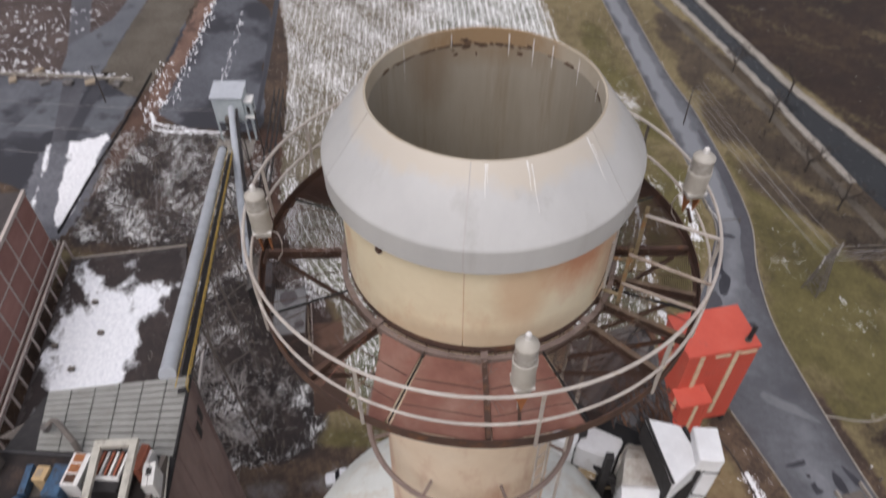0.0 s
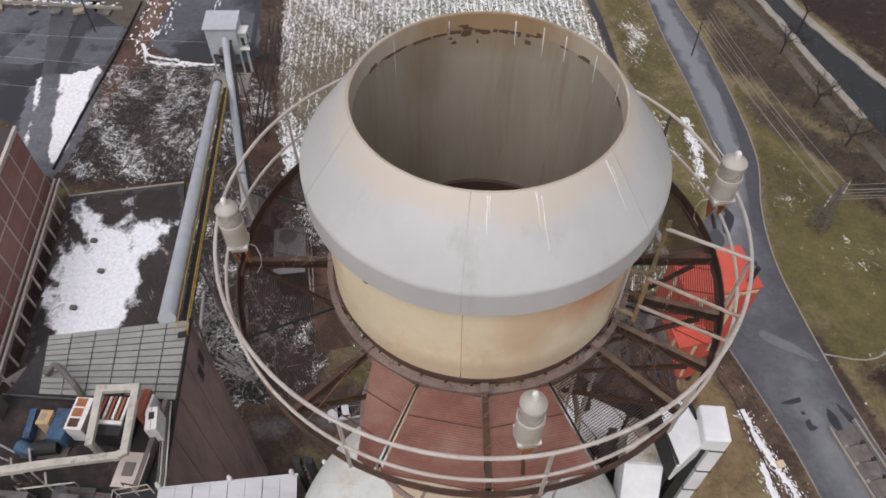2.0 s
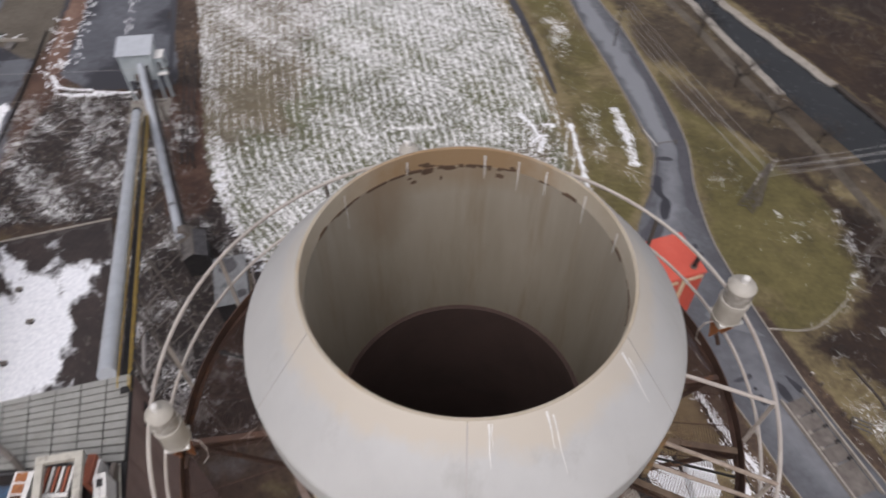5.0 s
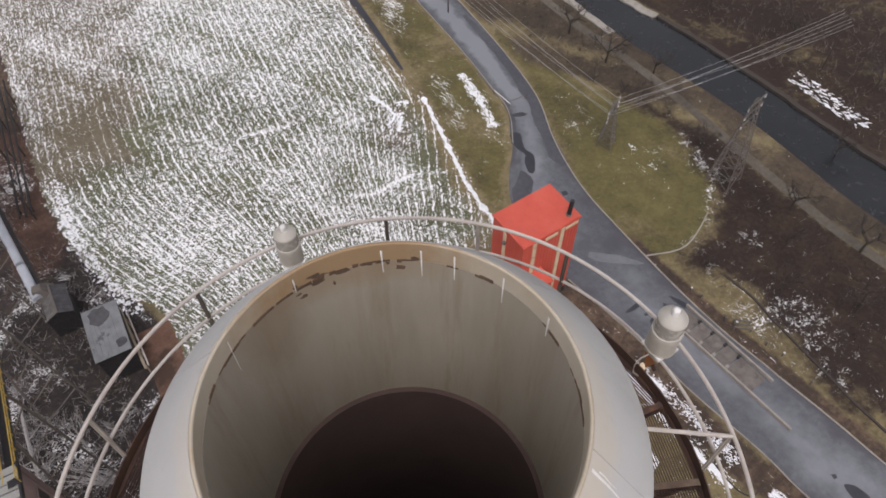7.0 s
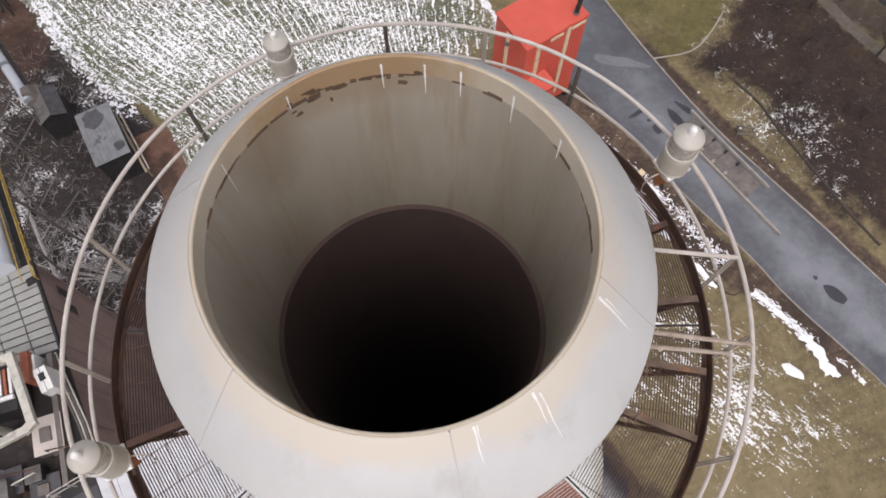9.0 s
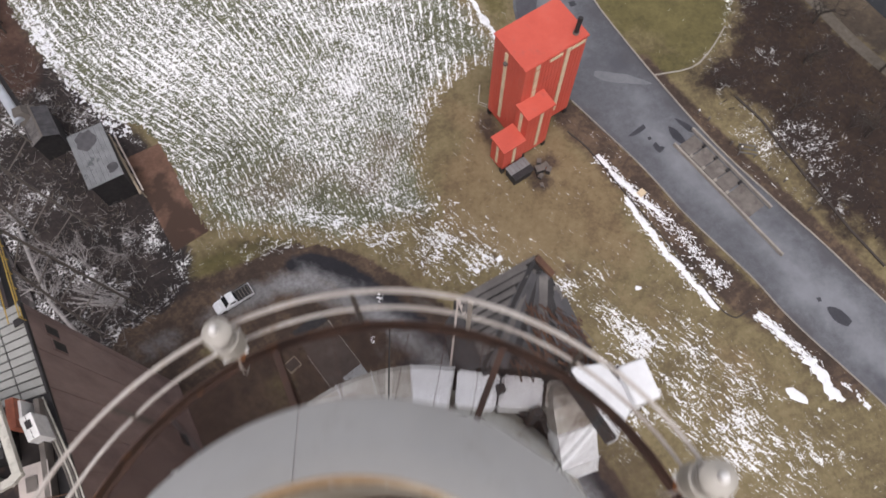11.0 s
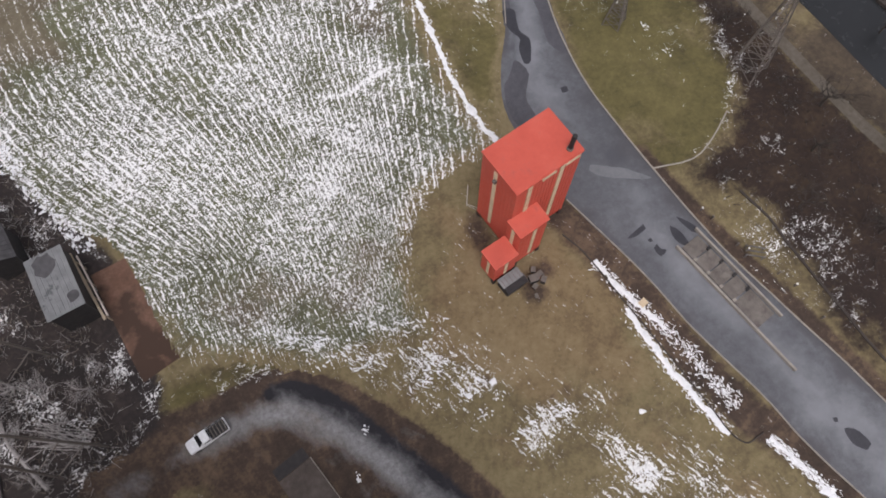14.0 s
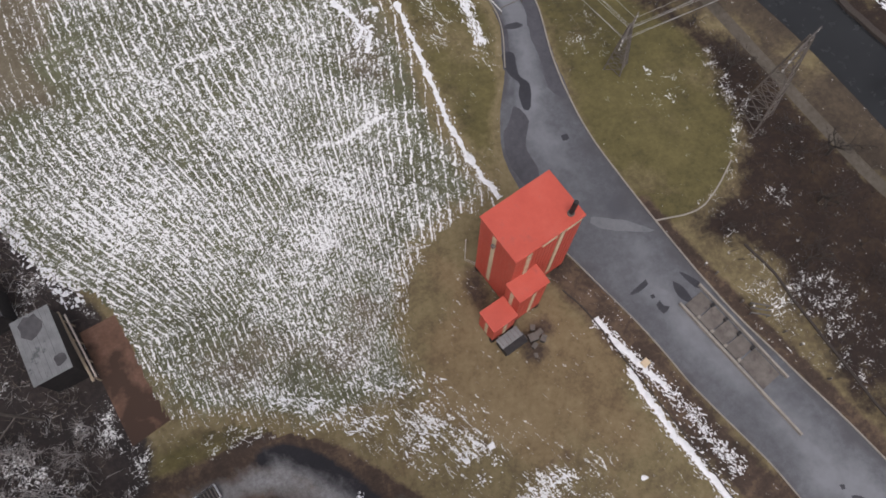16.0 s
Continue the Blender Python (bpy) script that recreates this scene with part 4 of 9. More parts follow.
loop_rim = stroke([(-14, 46.9), (-6.4, 47.3), (0.4, 42.9), (5.4, 37.1), (9.8, 31.3), (15.0, 21.4), (20.6, 8.4), (23, -3)], 0.9)


def mud_and_shade(X, Y):
    w = np.maximum(mud_near(X, Y) * (0.8 + 0.42 * wobble(X, Y, 1.5) + 0.3 * loop_line(X, Y)), mud_far(X, Y))
    w = np.maximum(w, 1.2 * bump_at(X, Y, -67, 60, 7, 25))
    w = np.maximum(w, 1.05 * ditch_side(X, Y))
    w = np.maximum(w, 1.25 * loop_rim(X, Y))
    w = np.maximum(w, 1.0 * road_side(X, Y))
    w = np.maximum(w, 0.8 * bump_at(X, Y, 27.6, 46.6, 2.4, 2.2))
    # dirty soil and shadow round the red tower's foot, both coloured as mud
    w = np.maximum(w, 0.8 * np.maximum(bump_at(X, Y, 23.8, 56.5, 1.8, 4.5), bump_at(X, Y, 29.2, 48.6, 2.6, 2.0)))
    stains = 0.5 * bump_at(X, Y, 17.5, 37.5, 1.8, 1.4) + 0.45 * bump_at(X, Y, 26, 33, 3, 1.5) + 0.5 * bump_at(X, Y, 47.6, 8.8, 2.4, 1.6) + 0.4 * bump_at(X, Y, 36.5, 27, 2.6, 3) + 0.4 * bump_at(X, Y, -12, 49.5, 5, 2)
    return np.maximum(w, stains + 0.12 * wobble(X, Y, 2.4))


def soil_cover(X, Y):
    c = -0.01 + 0.4 * bump_at(X, Y, 24.9, 31.0, 4.6, 2.4) + 0.38 * bump_at(X, Y, 20.8, 29.2, 2.6, 2.4) + 0.46 * bump_at(X, Y, 31.1, 20.8, 2.2, 2.6) + 0.42 * bump_at(X, Y, 29.6, 25.2, 2.2, 3.6)
    c += 0.4 * bump_at(X, Y, 25.8, 19.3, 2.6, 3.0) + 0.42 * bump_at(X, Y, 37.0, 20.0, 3.0, 3.6) + 0.35 * bump_at(X, Y, 36.3, 8.0, 4.6, 5.0) + 0.28 * bump_at(X, Y, 41.6, 12.6, 3.6, 4.6) + 0.46 * bump_at(X, Y, 25.6, 11.6, 2.6, 2.6) + 0.36 * bump_at(X, Y, 32.5, 14.5, 3.2, 3.4) + 0.3 * bump_at(X, Y, 42, 2, 8, 5)
    c += 0.32 * low_edge(X, Y) + 0.36 * bump_at(X, Y, 10.5, 43.2, 6.5, 4.5) + 0.38 * bump_at(X, Y, 16, 37.8, 4, 2.6) + 0.42 * bump_at(X, Y, 38.2, 99, 1.3, 9) + 0.34 * bump_at(X, Y, 33, 102, 2.2, 8) + 0.36 * bump_at(X, Y, 31, 134, 3, 9)
    keep_off = np.maximum(mud_near(X, Y), np.maximum(np.maximum(litter_in(X, Y), far_in(X, Y)), np.maximum(lawn_in(X, Y), bank_in(X, Y))))
    return c + 0.14 * wobble(X, Y, 2.2) - 0.7 * keep_off


def fleck_weight(X, Y):
    f = 0.36 * bump_at(X, Y, 59.0, 44, 3.2, 8) + 0.24 * bump_at(X, Y, 66, 40, 6, 6) + 0.2 * bump_at(X, Y, 64.5, 30, 4, 7) + 0.15 * litter_in(X, Y) + 0.25 * bump_at(X, Y, 67, 55, 1.8, 1.8)
    f += 0.22 * lawn_rim(X, Y) + 0.1 * lawn_in(X, Y) + 0.12 * bank_in(X, Y) + 0.1 * far_in(X, Y) + 0.2 * bump_at(X, Y, 60, 75, 5, 4) + 0.2 * bump_at(X, Y, 53, 88, 4, 8) + 0.16 * bump_at(X, Y, 71, 68, 3, 8)
    f += 0.52 * scrub_in(X, Y) * (0.85 + 0.4 * wobble(X, Y, 1.2)) - 0.4 * bump_at(X, Y, -66, 103, 3, 4) + 0.42 * scrub_low(X, Y) * (0.65 + 0.8 * wobble(X + 9, Y, 1.6)) + 0.16 * bump_at(X, Y, -34, 54, 7, 6) + 0.12 * bump_at(X, Y, -22.5, 48, 2, 3) - 0.5 * bump_at(X, Y, -31, 61, 5, 3.4) + 0.22 * bump_at(X, Y, -24.6, 56, 1.6, 3.2) - 0.3 * bump_at(X, Y, -26.5, 48, 2.5, 3)
    f += 0.12 * bump_at(X, Y, 0, 27, 6, 5) + 0.08 * wobble(X, Y, 1.9) + 0.46 * bump_at(X, Y, -6, 48.8, 12, 2.8) + 0.27 * bump_at(X, Y, 9, 44, 8, 5) + 0.2 * bump_at(X, Y, 17, 39, 6, 4) + 0.12 * bump_at(X, Y, -25, 48, 3, 3) + 0.4 * bump_at(X, Y, 31, 133, 4, 9) + 0.3 * bump_at(X, Y, 33.5, 101, 3, 8)
    return f


def tan_weight(X, Y):
    return np.clip(bump_at(X, Y, 24, 46, 11, 12) * 1.2 + 0.7 * bump_at(X, Y, 33, 36, 4, 9) + 0.5 * bump_at(X, Y, 43, 14, 6, 8) + 0.45 * wobble(X, Y, 1.3), 0, 1)


near_plot = [(-110, -30), (135, -30), (135, 205), (-110, 205)]
covered("ground_soils", near_plot, (0.75, 0.75), 0.016, soil_cover, SOILS, "olive and brown winter ground with melting streaks of snow", "ground", tan=tan_weight, green=lambda X, Y: np.maximum(np.maximum(lawn_in(X, Y), 0.8 * verge_in(X, Y)), 0.9 * bump_at(X, Y, -12, 48.6, 14, 3)) * (0.85 + 0.4 * wobble(X, Y, 1.1)), litter=lambda X, Y: np.maximum(np.maximum(litter_in(X, Y), 0.8 * far_in(X, Y) + 0.25 * wobble(X, Y, 0.8)), np.maximum(0.62 * bump_at(X, Y, 67, 90, 5, 5), 0.8 * bump_at(X, Y, 64.5, 31, 3.5, 11))), brown=lambda X, Y: bank_in(X, Y) * (0.8 + 0.5 * wobble(X, Y, 1.0)), red=lambda X, Y: np.maximum(red_in(X, Y), 0.9 * red_strip(X, Y)), mud=mud_and_shade, scrub=lambda X, Y: np.maximum(scrub_in(X, Y), scrub_low(X, Y)), flecks=fleck_weight)

YARD_SNOW = [(-84, 114), (-77.5, 114.5), (-73.8, 88), (-80, 84), (-86, 92), (-91, 110)]
yard_poly = [tuple(p) for p in smooth_line(YARD_SNOW, 1.0, True)]
covered("ground_yard_snow", yard_poly, (0.6, 0.6), 0.04, lambda X, Y: -0.15 + 1.3 * np.exp(-(((X + 77.4 + 0.22 * (Y - 90)) / (1.5 + 0.11 * np.clip(Y - 90, 0, 30))) ** 4)) - 0.8 * np.clip((91 - Y) / 3, 0, 1) + 0.75 * np.exp(-(((X + 86.5 - 0.3 * (100 - Y)) / 0.8) ** 2)) + 0.2 * wobble(X, Y, 1.6), DRIFTY, "wind-drifted snow on the yard asphalt", "snow")

# main road
ROAD_W = [(0, 330), (20, 250), (29, 190), (35, 150), (37.1, 134), (40, 117), (41.8, 103), (42.4, 95), (40, 87), (36, 79), (34.2, 71), (36.8, 57), (41.9, 44), (44.6, 35), (48.7, 24.5), (51, 17), (56, 5), (63, -14), (76, -45)]
ROAD_E = [(7, 330), (26.5, 250), (35.5, 190), (41.3, 150), (45, 134), (47.5, 117), (48.9, 103), (48.8, 95), (47.4, 87), (46.9, 79), (47.3, 71), (50, 57), (53.2, 44), (56.4, 35), (60.4, 24.5), (63, 17), (67.5, 5), (74, -14), (87, -45)]
ribbon("road_main", ROAD_W, ROAD_E, 0.05, ROADM, "wet grey asphalt road with darker patches")
edging("kerb_road_near", [p for p in ROAD_W if p[1] > 86], 0.16, 0, 0.16, KERB, "low pale kerb along the road")
edging("kerb_road_side", [p for p in ROAD_W if p[1] < 58], 0.16, 0, 0.17, KERB, "low pale kerb along the road")
edging("kerb_road_far", ROAD_E, 0.2, 0, 0.19, KERB, "low pale kerb along the road")
# tarred patches and damp margins on the road
for patch in ([(42.2, 48.9), (45.0, 50.1), (45.1, 49.4), (43.4, 48.8)], [(44.6, 47.9), (45.1, 47.9), (45.1, 47.4), (44.6, 47.4)], [(44.7, 46.5), (45.4, 46.9), (45.6, 46.1), (46.3, 45.7), (45.1, 45.1)], [(48.2, 48.6), (48.9, 47.9), (49.4, 46.7), (49.4, 44.9), (48.3, 46.0), (47.9, 47.3)], [(49.7, 49.5), (50.6, 48.7), (51.8, 46.6), (50.6, 46.8)],
              [(56.0, 17.5), (57.4, 16.6), (58.0, 14.8), (57.2, 14.3), (56.0, 15.6)], [(55.3, 19.1), (55.9, 19.0), (55.8, 18.5), (55.3, 18.5)], [(40.4, 89.4), (42.1, 88.9), (41.5, 85.2), (42.3, 83.2), (41.0, 79.5), (39.9, 79.4), (40.1, 82.0), (41.0, 83.8), (40.3, 85.2), (40.0, 87.0)], [(42.4, 93.6), (43.1, 94.1), (44.8, 94.0), (45.4, 93.3), (44.2, 92.9)], [(43.2, 73.6), (44.2, 73.6), (44.2, 72.8), (43.2, 72.8)]):
    sheet("road_patch", patch, 0.056, DARKASPH, "dark tar patch in the grey asphalt", "road patch", 0.12, 0.5)
for side_strip in ([(44.4, 126), (45.2, 126), (48.2, 112), (48.6, 101), (48.5, 93), (47.5, 86), (46.9, 79.4), (46.0, 79.2), (44.7, 81.6), (45.5, 86), (45.5, 90.4), (46.6, 95.6), (46.6, 101), (46.4, 108)], [(36.7, 77.8), (38.7, 80.4), (39.8, 77.4), (37.9, 74.0), (38.1, 69.5), (36.2, 67.0), (34.8, 71.2), (35.2, 76)], [(40.9, 108), (41.5, 105), (42.0, 98.5), (42.8, 94), (41.4, 89), (39.8, 86.6), (40.6, 90), (42.2, 95), (41.6, 101)]):
    sheet("road_damp", side_strip, 0.054, DAMP, "damp darker margin of the asphalt road", "road patch", 0.3, 0.8)
sheet("road_worn", [(42.0, 60.6), (45.7, 58.9), (49.2, 56.0), (48.4, 56.0), (42.4, 58.7)], 0.054, WORN, "pale worn streak across the asphalt", "road patch", 0.3, 0.8)
ribbon("ditch_field", [(20.8, 152), (23.3, 138), (25.4, 124), (27.0, 113)], [(22.4, 152), (24.9, 138.5), (26.7, 124), (27.6, 113)], 0.06, DARKASPH, "narrow black water-filled ditch beside the field", "ditch")
# loop track and its dark wet edge
WET = [(-8, 45.6), (-4.2, 44.1), (-0.8, 40.4), (3.3, 34.4), (7.3, 28.5), (11.0, 22.3), (14.4, 16.0), (17.6, 9.4), (20, 3)]
INNER_WET = [(3.0, 26.4), (4.0, 22), (6.0, 18), (9.2, 11.4)]
loop_poly = [(-32, 43), (-22, 45.5), (-14, 47.2), (-6.2, 47.6), (0.6, 43.2), (5.6, 37.4), (10.0, 31.6), (15.2, 21.6), (20.8, 8.6), (23, -3), (8, -3), (3.4, 8), (-0.6, 20), (-4, 30), (-8, 36.5), (-16, 38.2), (-24, 37.8), (-31, 38)]
loop_poly = [tuple(p) for p in smooth_line(loop_poly, 1.0, True)]


def loop_cover(X, Y):
    fade = np.clip((X + 31) / 22, 0.25, 1)
    return (1.3 * loop_line(X, Y) * fade - 0.3 + 0.15 * wobble(X, Y, 1.3)) * np.clip(edge_distance(loop_poly, X, Y) / 1.2, 0, 1) - 0.3 * (1 - np.clip(edge_distance(loop_poly, X, Y) / 1.2, 0, 1))


wet_outer, wet_inner = stroke(WET, 1.7), stroke(INNER_WET, 2.3)
wet_line = lambda X, Y: np.maximum(wet_outer(X, Y), 0.9 * wet_inner(X, Y))
covered("road_loop", loop_poly, (0.25, 0.25), 0.03, loop_cover, LOOPM, "grey gravel track with a wet black edge in the muddy yard", "track", bare=lambda X, Y: 1.3 * wet_line(X, Y) * np.clip((X + 13) / 8, 0, 1) * np.clip(edge_distance(loop_poly, X, Y) / 1.2, 0, 1))
# yards behind
sheet("ground_yard", [(-150, 100), (-94, 99), (-79, 84), (-77.2, 88), (-77.8, 102), (-78.6, 116), (-79, 134), (-84, 170), (-160, 190)], 0.028, YARD, "dark grey asphalt storage yard with damp patches", "yard", 0.6)
sheet("ground_yard_far", [(-72.4, 126), (-66, 120.6), (-60, 119.4), (-48.6, 119.6), (-48.8, 128), (-53, 142), (-60, 175), (-78, 180), (-75.6, 143)], 0.03, YARD, "grey asphalt apron round the conveyor house", "yard", 0.5)
ribbon("road_yard", [(-84, 92), (-92, 118), (-104, 150), (-125, 200)], [(-80.5, 92), (-88, 119), (-99, 151), (-120, 202)], 0.036, DAMP, "damp narrow service road across the yard")
SLABY = earth("worn_grey_yard_slab", [(0.075, 0.08, 0.092), (0.105, 0.112, 0.127), (0.14, 0.147, 0.163)], 0.1, 0.9, rough=0.6, bump=0.12, wet=((0.05, 0.052, 0.06), 0.16, 0.6))
sheet("yard_slab_west", [(-99, 128.5), (-91.4, 131), (-89.0, 118), (-94, 115.8), (-100.6, 116)], 0.034, SLABY, "worn pale grey asphalt slab in the yard", "yard", 0.4, 0.8, False)
sheet("yard_slab_east", [(-86.2, 130), (-79.6, 131), (-79.2, 119.6), (-82, 117.6), (-86.2, 117)], 0.034, SLABY, "worn pale grey asphalt slab in the yard", "yard", 0.4, 0.8, False)
sheet("ground_far_scrub", [(-170, 178), (-134, 176), (-96, 178), (-96, 158), (-95, 137.2), (-114, 136.6), (-150, 137), (-170, 150)], 0.033, BRUSH, "brown far scrub ground with scraps of snow", "scrub ground", 1.2)
sheet("yard_slab_far", [(-94, 190), (-94.0, 177.3), (-93.0, 155.3), (-90.8, 138.1), (-101.1, 139.2), (-104.1, 152.3), (-99.2, 165.3), (-99.6, 190)], 0.046, SLABY, "worn pale grey asphalt slab in the yard", "yard", 0.6, 0.8, False)
sheet("bank_olive", [(-94.0, 192), (-79, 192), (-80.7, 178.1), (-78.0, 148.2), (-78.4, 131.6), (-84.4, 133.4), (-90.7, 140), (-92.6, 157.4), (-93.6, 177)], 0.038, PATHM, "dull olive grass bank beside the far yard", "grass bank", 0.6)
sheet("bank_ditch", [(-80.5, 190), (-75, 190), (-75.2, 178.5), (-73.4, 155), (-72.5, 141.1), (-71.9, 126.1), (-75.0, 126.4), (-76.7, 141), (-77.4, 154.1), (-79.6, 176)], 0.042, REDMUD, "dark red-brown ditch along the far track", "ditch", 0.6)
ribbon("ditch_conveyor", [(-61.6, 195), (-59.3, 179.5), (-54.3, 149.8), (-50.2, 124.5)], [(-60.2, 195), (-57.9, 179.5), (-53.0, 149.8), (-49.2, 124.5)], 0.042, DARKASPH, "narrow black ditch beside the far track", "ditch")
edging("wall_far_yard", [(-140, 137.4), (-105.5, 137.6), (-92, 137.2), (-82.2, 137.0)], 0.4, 0, 0.7, KERB, "low pale wall across the far yard", "wall")
sheet("yard_gutter", [(-91.2, 140), (-88.2, 140), (-86.6, 119), (-84.4, 110), (-79.6, 92), (-81, 90), (-86.4, 108), (-89.0, 118)], 0.038, DARKASPH, "dark wet gutter across the yard", "yard", 0.4, 0.8, False)
edging("wall_yard", [(-78.9, 140), (-77.5, 120), (-76.9, 102), (-76.0, 86)], 0.16, 0, 0.6, BLACK, "low dark wall along the yard", "wall")
for k, (x, y) in enumerate(((-96.5, 134.6), (-91.6, 135.2), (-102, 134.4), (-106, 139.4), (-85, 134.8), (-110, 135))):
    pl = thing("stacked_pallets", "grey weathered pallets stacked in the yard", "pallets", (x, y, 0.03), "pallet stacks in the yard")
    pl.matrix_basis = pose(x, y, 0.04, 0, 0, 23 * k)
    for q in range(4):
        part("pallet", box(-1.1, 1.1, -0.8, 0.8, 0.17 * q, 0.17 * q + 0.12, 0.02), (GREYST, WOODP)[k % 2], pl)
# canal and its tow path
CANAL_W = [(30, 260), (46, 200), (62, 148), (65.6, 134), (69.1, 121.6), (72, 110), (76.6, 97), (80.6, 86), (83.6, 75.5), (85.9, 64.3), (88.2, 54), (95, 34), (110, -5)]
CANAL_E = [(36, 260), (52, 200), (67.7, 148), (73, 134), (78.6, 122), (82.4, 112), (87.4, 98), (91.6, 83), (93.6, 75.5), (96.0, 66.5), (99.6, 56), (107, 36), (122, -5)]
ribbon("water_canal", CANAL_W, CANAL_E, 0.03, WATER, "dark still water of a canal", "water")
TOW = [(40, 195), (56.2, 146), (60, 134), (65.3, 113), (67.5, 107.2), (70.5, 97), (73.2, 86), (75.8, 73), (78.2, 61), (81.2, 49), (88, 32), (102, -5)]
ribbon("path_tow", TOW, [(x + 1.9, y + 0.5) for x, y in TOW], 0.034, PATHM, "tan tow path along the canal", "path")
edging("bank_canal", [(x - 0.9, y) for x, y in CANAL_W[1:6]], 1.7, 0, 0.2, KERB, "pale stone bank of the canal", "bank")
edging("bank_canal_far", [(x - 0.2, y) for x, y in CANAL_E[1:6]], 2.0, 0, 0.3, KERB, "pale stone far bank of the canal", "bank")
edging("bank_canal_low", [(x + 0.5, y) for x, y in CANAL_E[5:12]], 1.1, 0, 0.5, DARKBARK, "dark muddy far bank of the canal", "bank")
# red-brown earth pad beside the sheds
sheet("ground_pad", [(-26.2, 68.6), (-21.4, 69.4), (-17.6, 53.8), (-22.4, 52.2)], 0.05, PADM, "red-brown bare earth pad beside the field", "pad", 0.25, 0.8, False)

# ---------------------------------------------------------------- chimney
AX, AY = -0.05, 7.8
chimney = thing("chimney", "tall cream steel chimney with a flared white cowl", "chimney", (AX, AY, 0))
part("inner_wall", lathe([(1.50, 79.72), (1.50, 82.33), (1.56, 82.33), (1.56, 79.72)], 128), LINER, chimney, "grey-brown streaked inner wall")
part("mouth_band", lathe([(1.503, 82.335), (1.512, 82.54), (1.56, 82.54), (1.56, 82.335)], 128), RIM, chimney, "ochre stained band inside the mouth", True)
for k in range(46):
    rng = np.random.default_rng(900 + k)
    a0 = -28 + 4.1 * k + rng.uniform(-0.8, 0.8)
    if rng.random() < (0.45 if a0 < 60 or a0 > 125 else 0.2):
        continue
    w, h, z = rng.uniform(1.6, 6.5), rng.uniform(0.006, 0.024), 82.325 + rng.uniform(-0.012, 0.012)
    part("rust_line", lathe([(1.497, z - h), (1.494, z), (1.497, z + h), (1.52, z + h), (1.52, z - h)], 6, a0, a0 + w), LINERUST, chimney, "broken brown rust line")
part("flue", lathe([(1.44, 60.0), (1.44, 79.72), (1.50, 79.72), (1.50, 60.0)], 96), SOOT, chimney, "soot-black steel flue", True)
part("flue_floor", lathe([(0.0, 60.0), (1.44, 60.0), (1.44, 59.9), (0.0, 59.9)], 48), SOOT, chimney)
part("rim", lathe([(1.509, 82.52), (1.511, 82.562), (1.52, 82.572), (1.536, 82.572), (1.545, 82.562), (1.545, 82.52)], 128), RIM, chimney, "ochre weathered rim", True)
for k in range(6):
    a = -154 + 60 * k
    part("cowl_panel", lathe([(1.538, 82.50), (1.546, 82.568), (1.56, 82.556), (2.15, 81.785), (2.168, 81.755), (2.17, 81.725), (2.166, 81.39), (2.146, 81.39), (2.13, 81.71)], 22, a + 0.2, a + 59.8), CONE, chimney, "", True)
    part("cowl_seam", lathe([(1.54, 82.50), (1.556, 82.552), (2.148, 81.78), (2.167, 81.72), (2.16, 81.4), (2.0, 81.5)], 1, a - 0.36, a + 0.36), SEAM, chimney)
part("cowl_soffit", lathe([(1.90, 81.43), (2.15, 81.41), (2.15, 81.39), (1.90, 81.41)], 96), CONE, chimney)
for k in range(6):
    a = -94 + 60 * k
    part("shell_panel", lathe([(1.98, 81.42), (1.995, 81.42), (2.0, 79.78), (1.985, 79.78)], 20, a + 0.12, a + 59.88), CREAM, chimney, "", True)
    part("shell_seam", lathe([(1.96, 81.40), (1.992, 81.40), (1.997, 79.9), (1.96, 79.9)], 1, a - 0.2, a + 0.2), RUSTSEAM, chimney)
part("base_flange", lathe([(1.98, 79.77), (2.005, 79.78), (2.01, 79.70), (1.98, 79.60), (1.62, 79.58), (1.62, 79.64)], 128), RUST, chimney, "rusty base flange")
for k in range(40):
    a = 2 * math.pi * k / 40
    part("flange_bolt", bar((1.995 * math.cos(a), 1.995 * math.sin(a), 79.66), (2.03 * math.cos(a), 2.03 * math.sin(a), 79.66), 0.02, 6), RUST, chimney)
part("shaft", lathe([(1.62, 79.62), (1.66, 79.62), (1.70, 75.0), (1.76, 67.2), (1.72, 67.2)], 96), SHAFT, chimney, "peach-cream painted shaft with rust runs", True)
part("stand_off_hoop", tube([(2.06 * math.cos(2 * math.pi * k / 96), 2.06 * math.sin(2 * math.pi * k / 96), 75.0) for k in range(96)], 0.055, 8, closed=True), RINGP, chimney, "mauve-grey hoop standing off the shaft", True)
for k in range(8):
    a = radians(22 + 45 * k)
    part("hoop_bracket", square_bar((1.68 * math.cos(a), 1.68 * math.sin(a), 75.0), (2.05 * math.cos(a), 2.05 * math.sin(a), 75.0), 0.05, 0.05), RINGP, chimney)
for z in (77.4, 72.6):
    r = 1.66 + (79.62 - z) * 0.0085
    part("weld_seam", lathe([(r, z - 0.02), (r + 0.012, z), (r, z + 0.02), (r - 0.02, z)], 96), SHAFT, chimney, "", True)
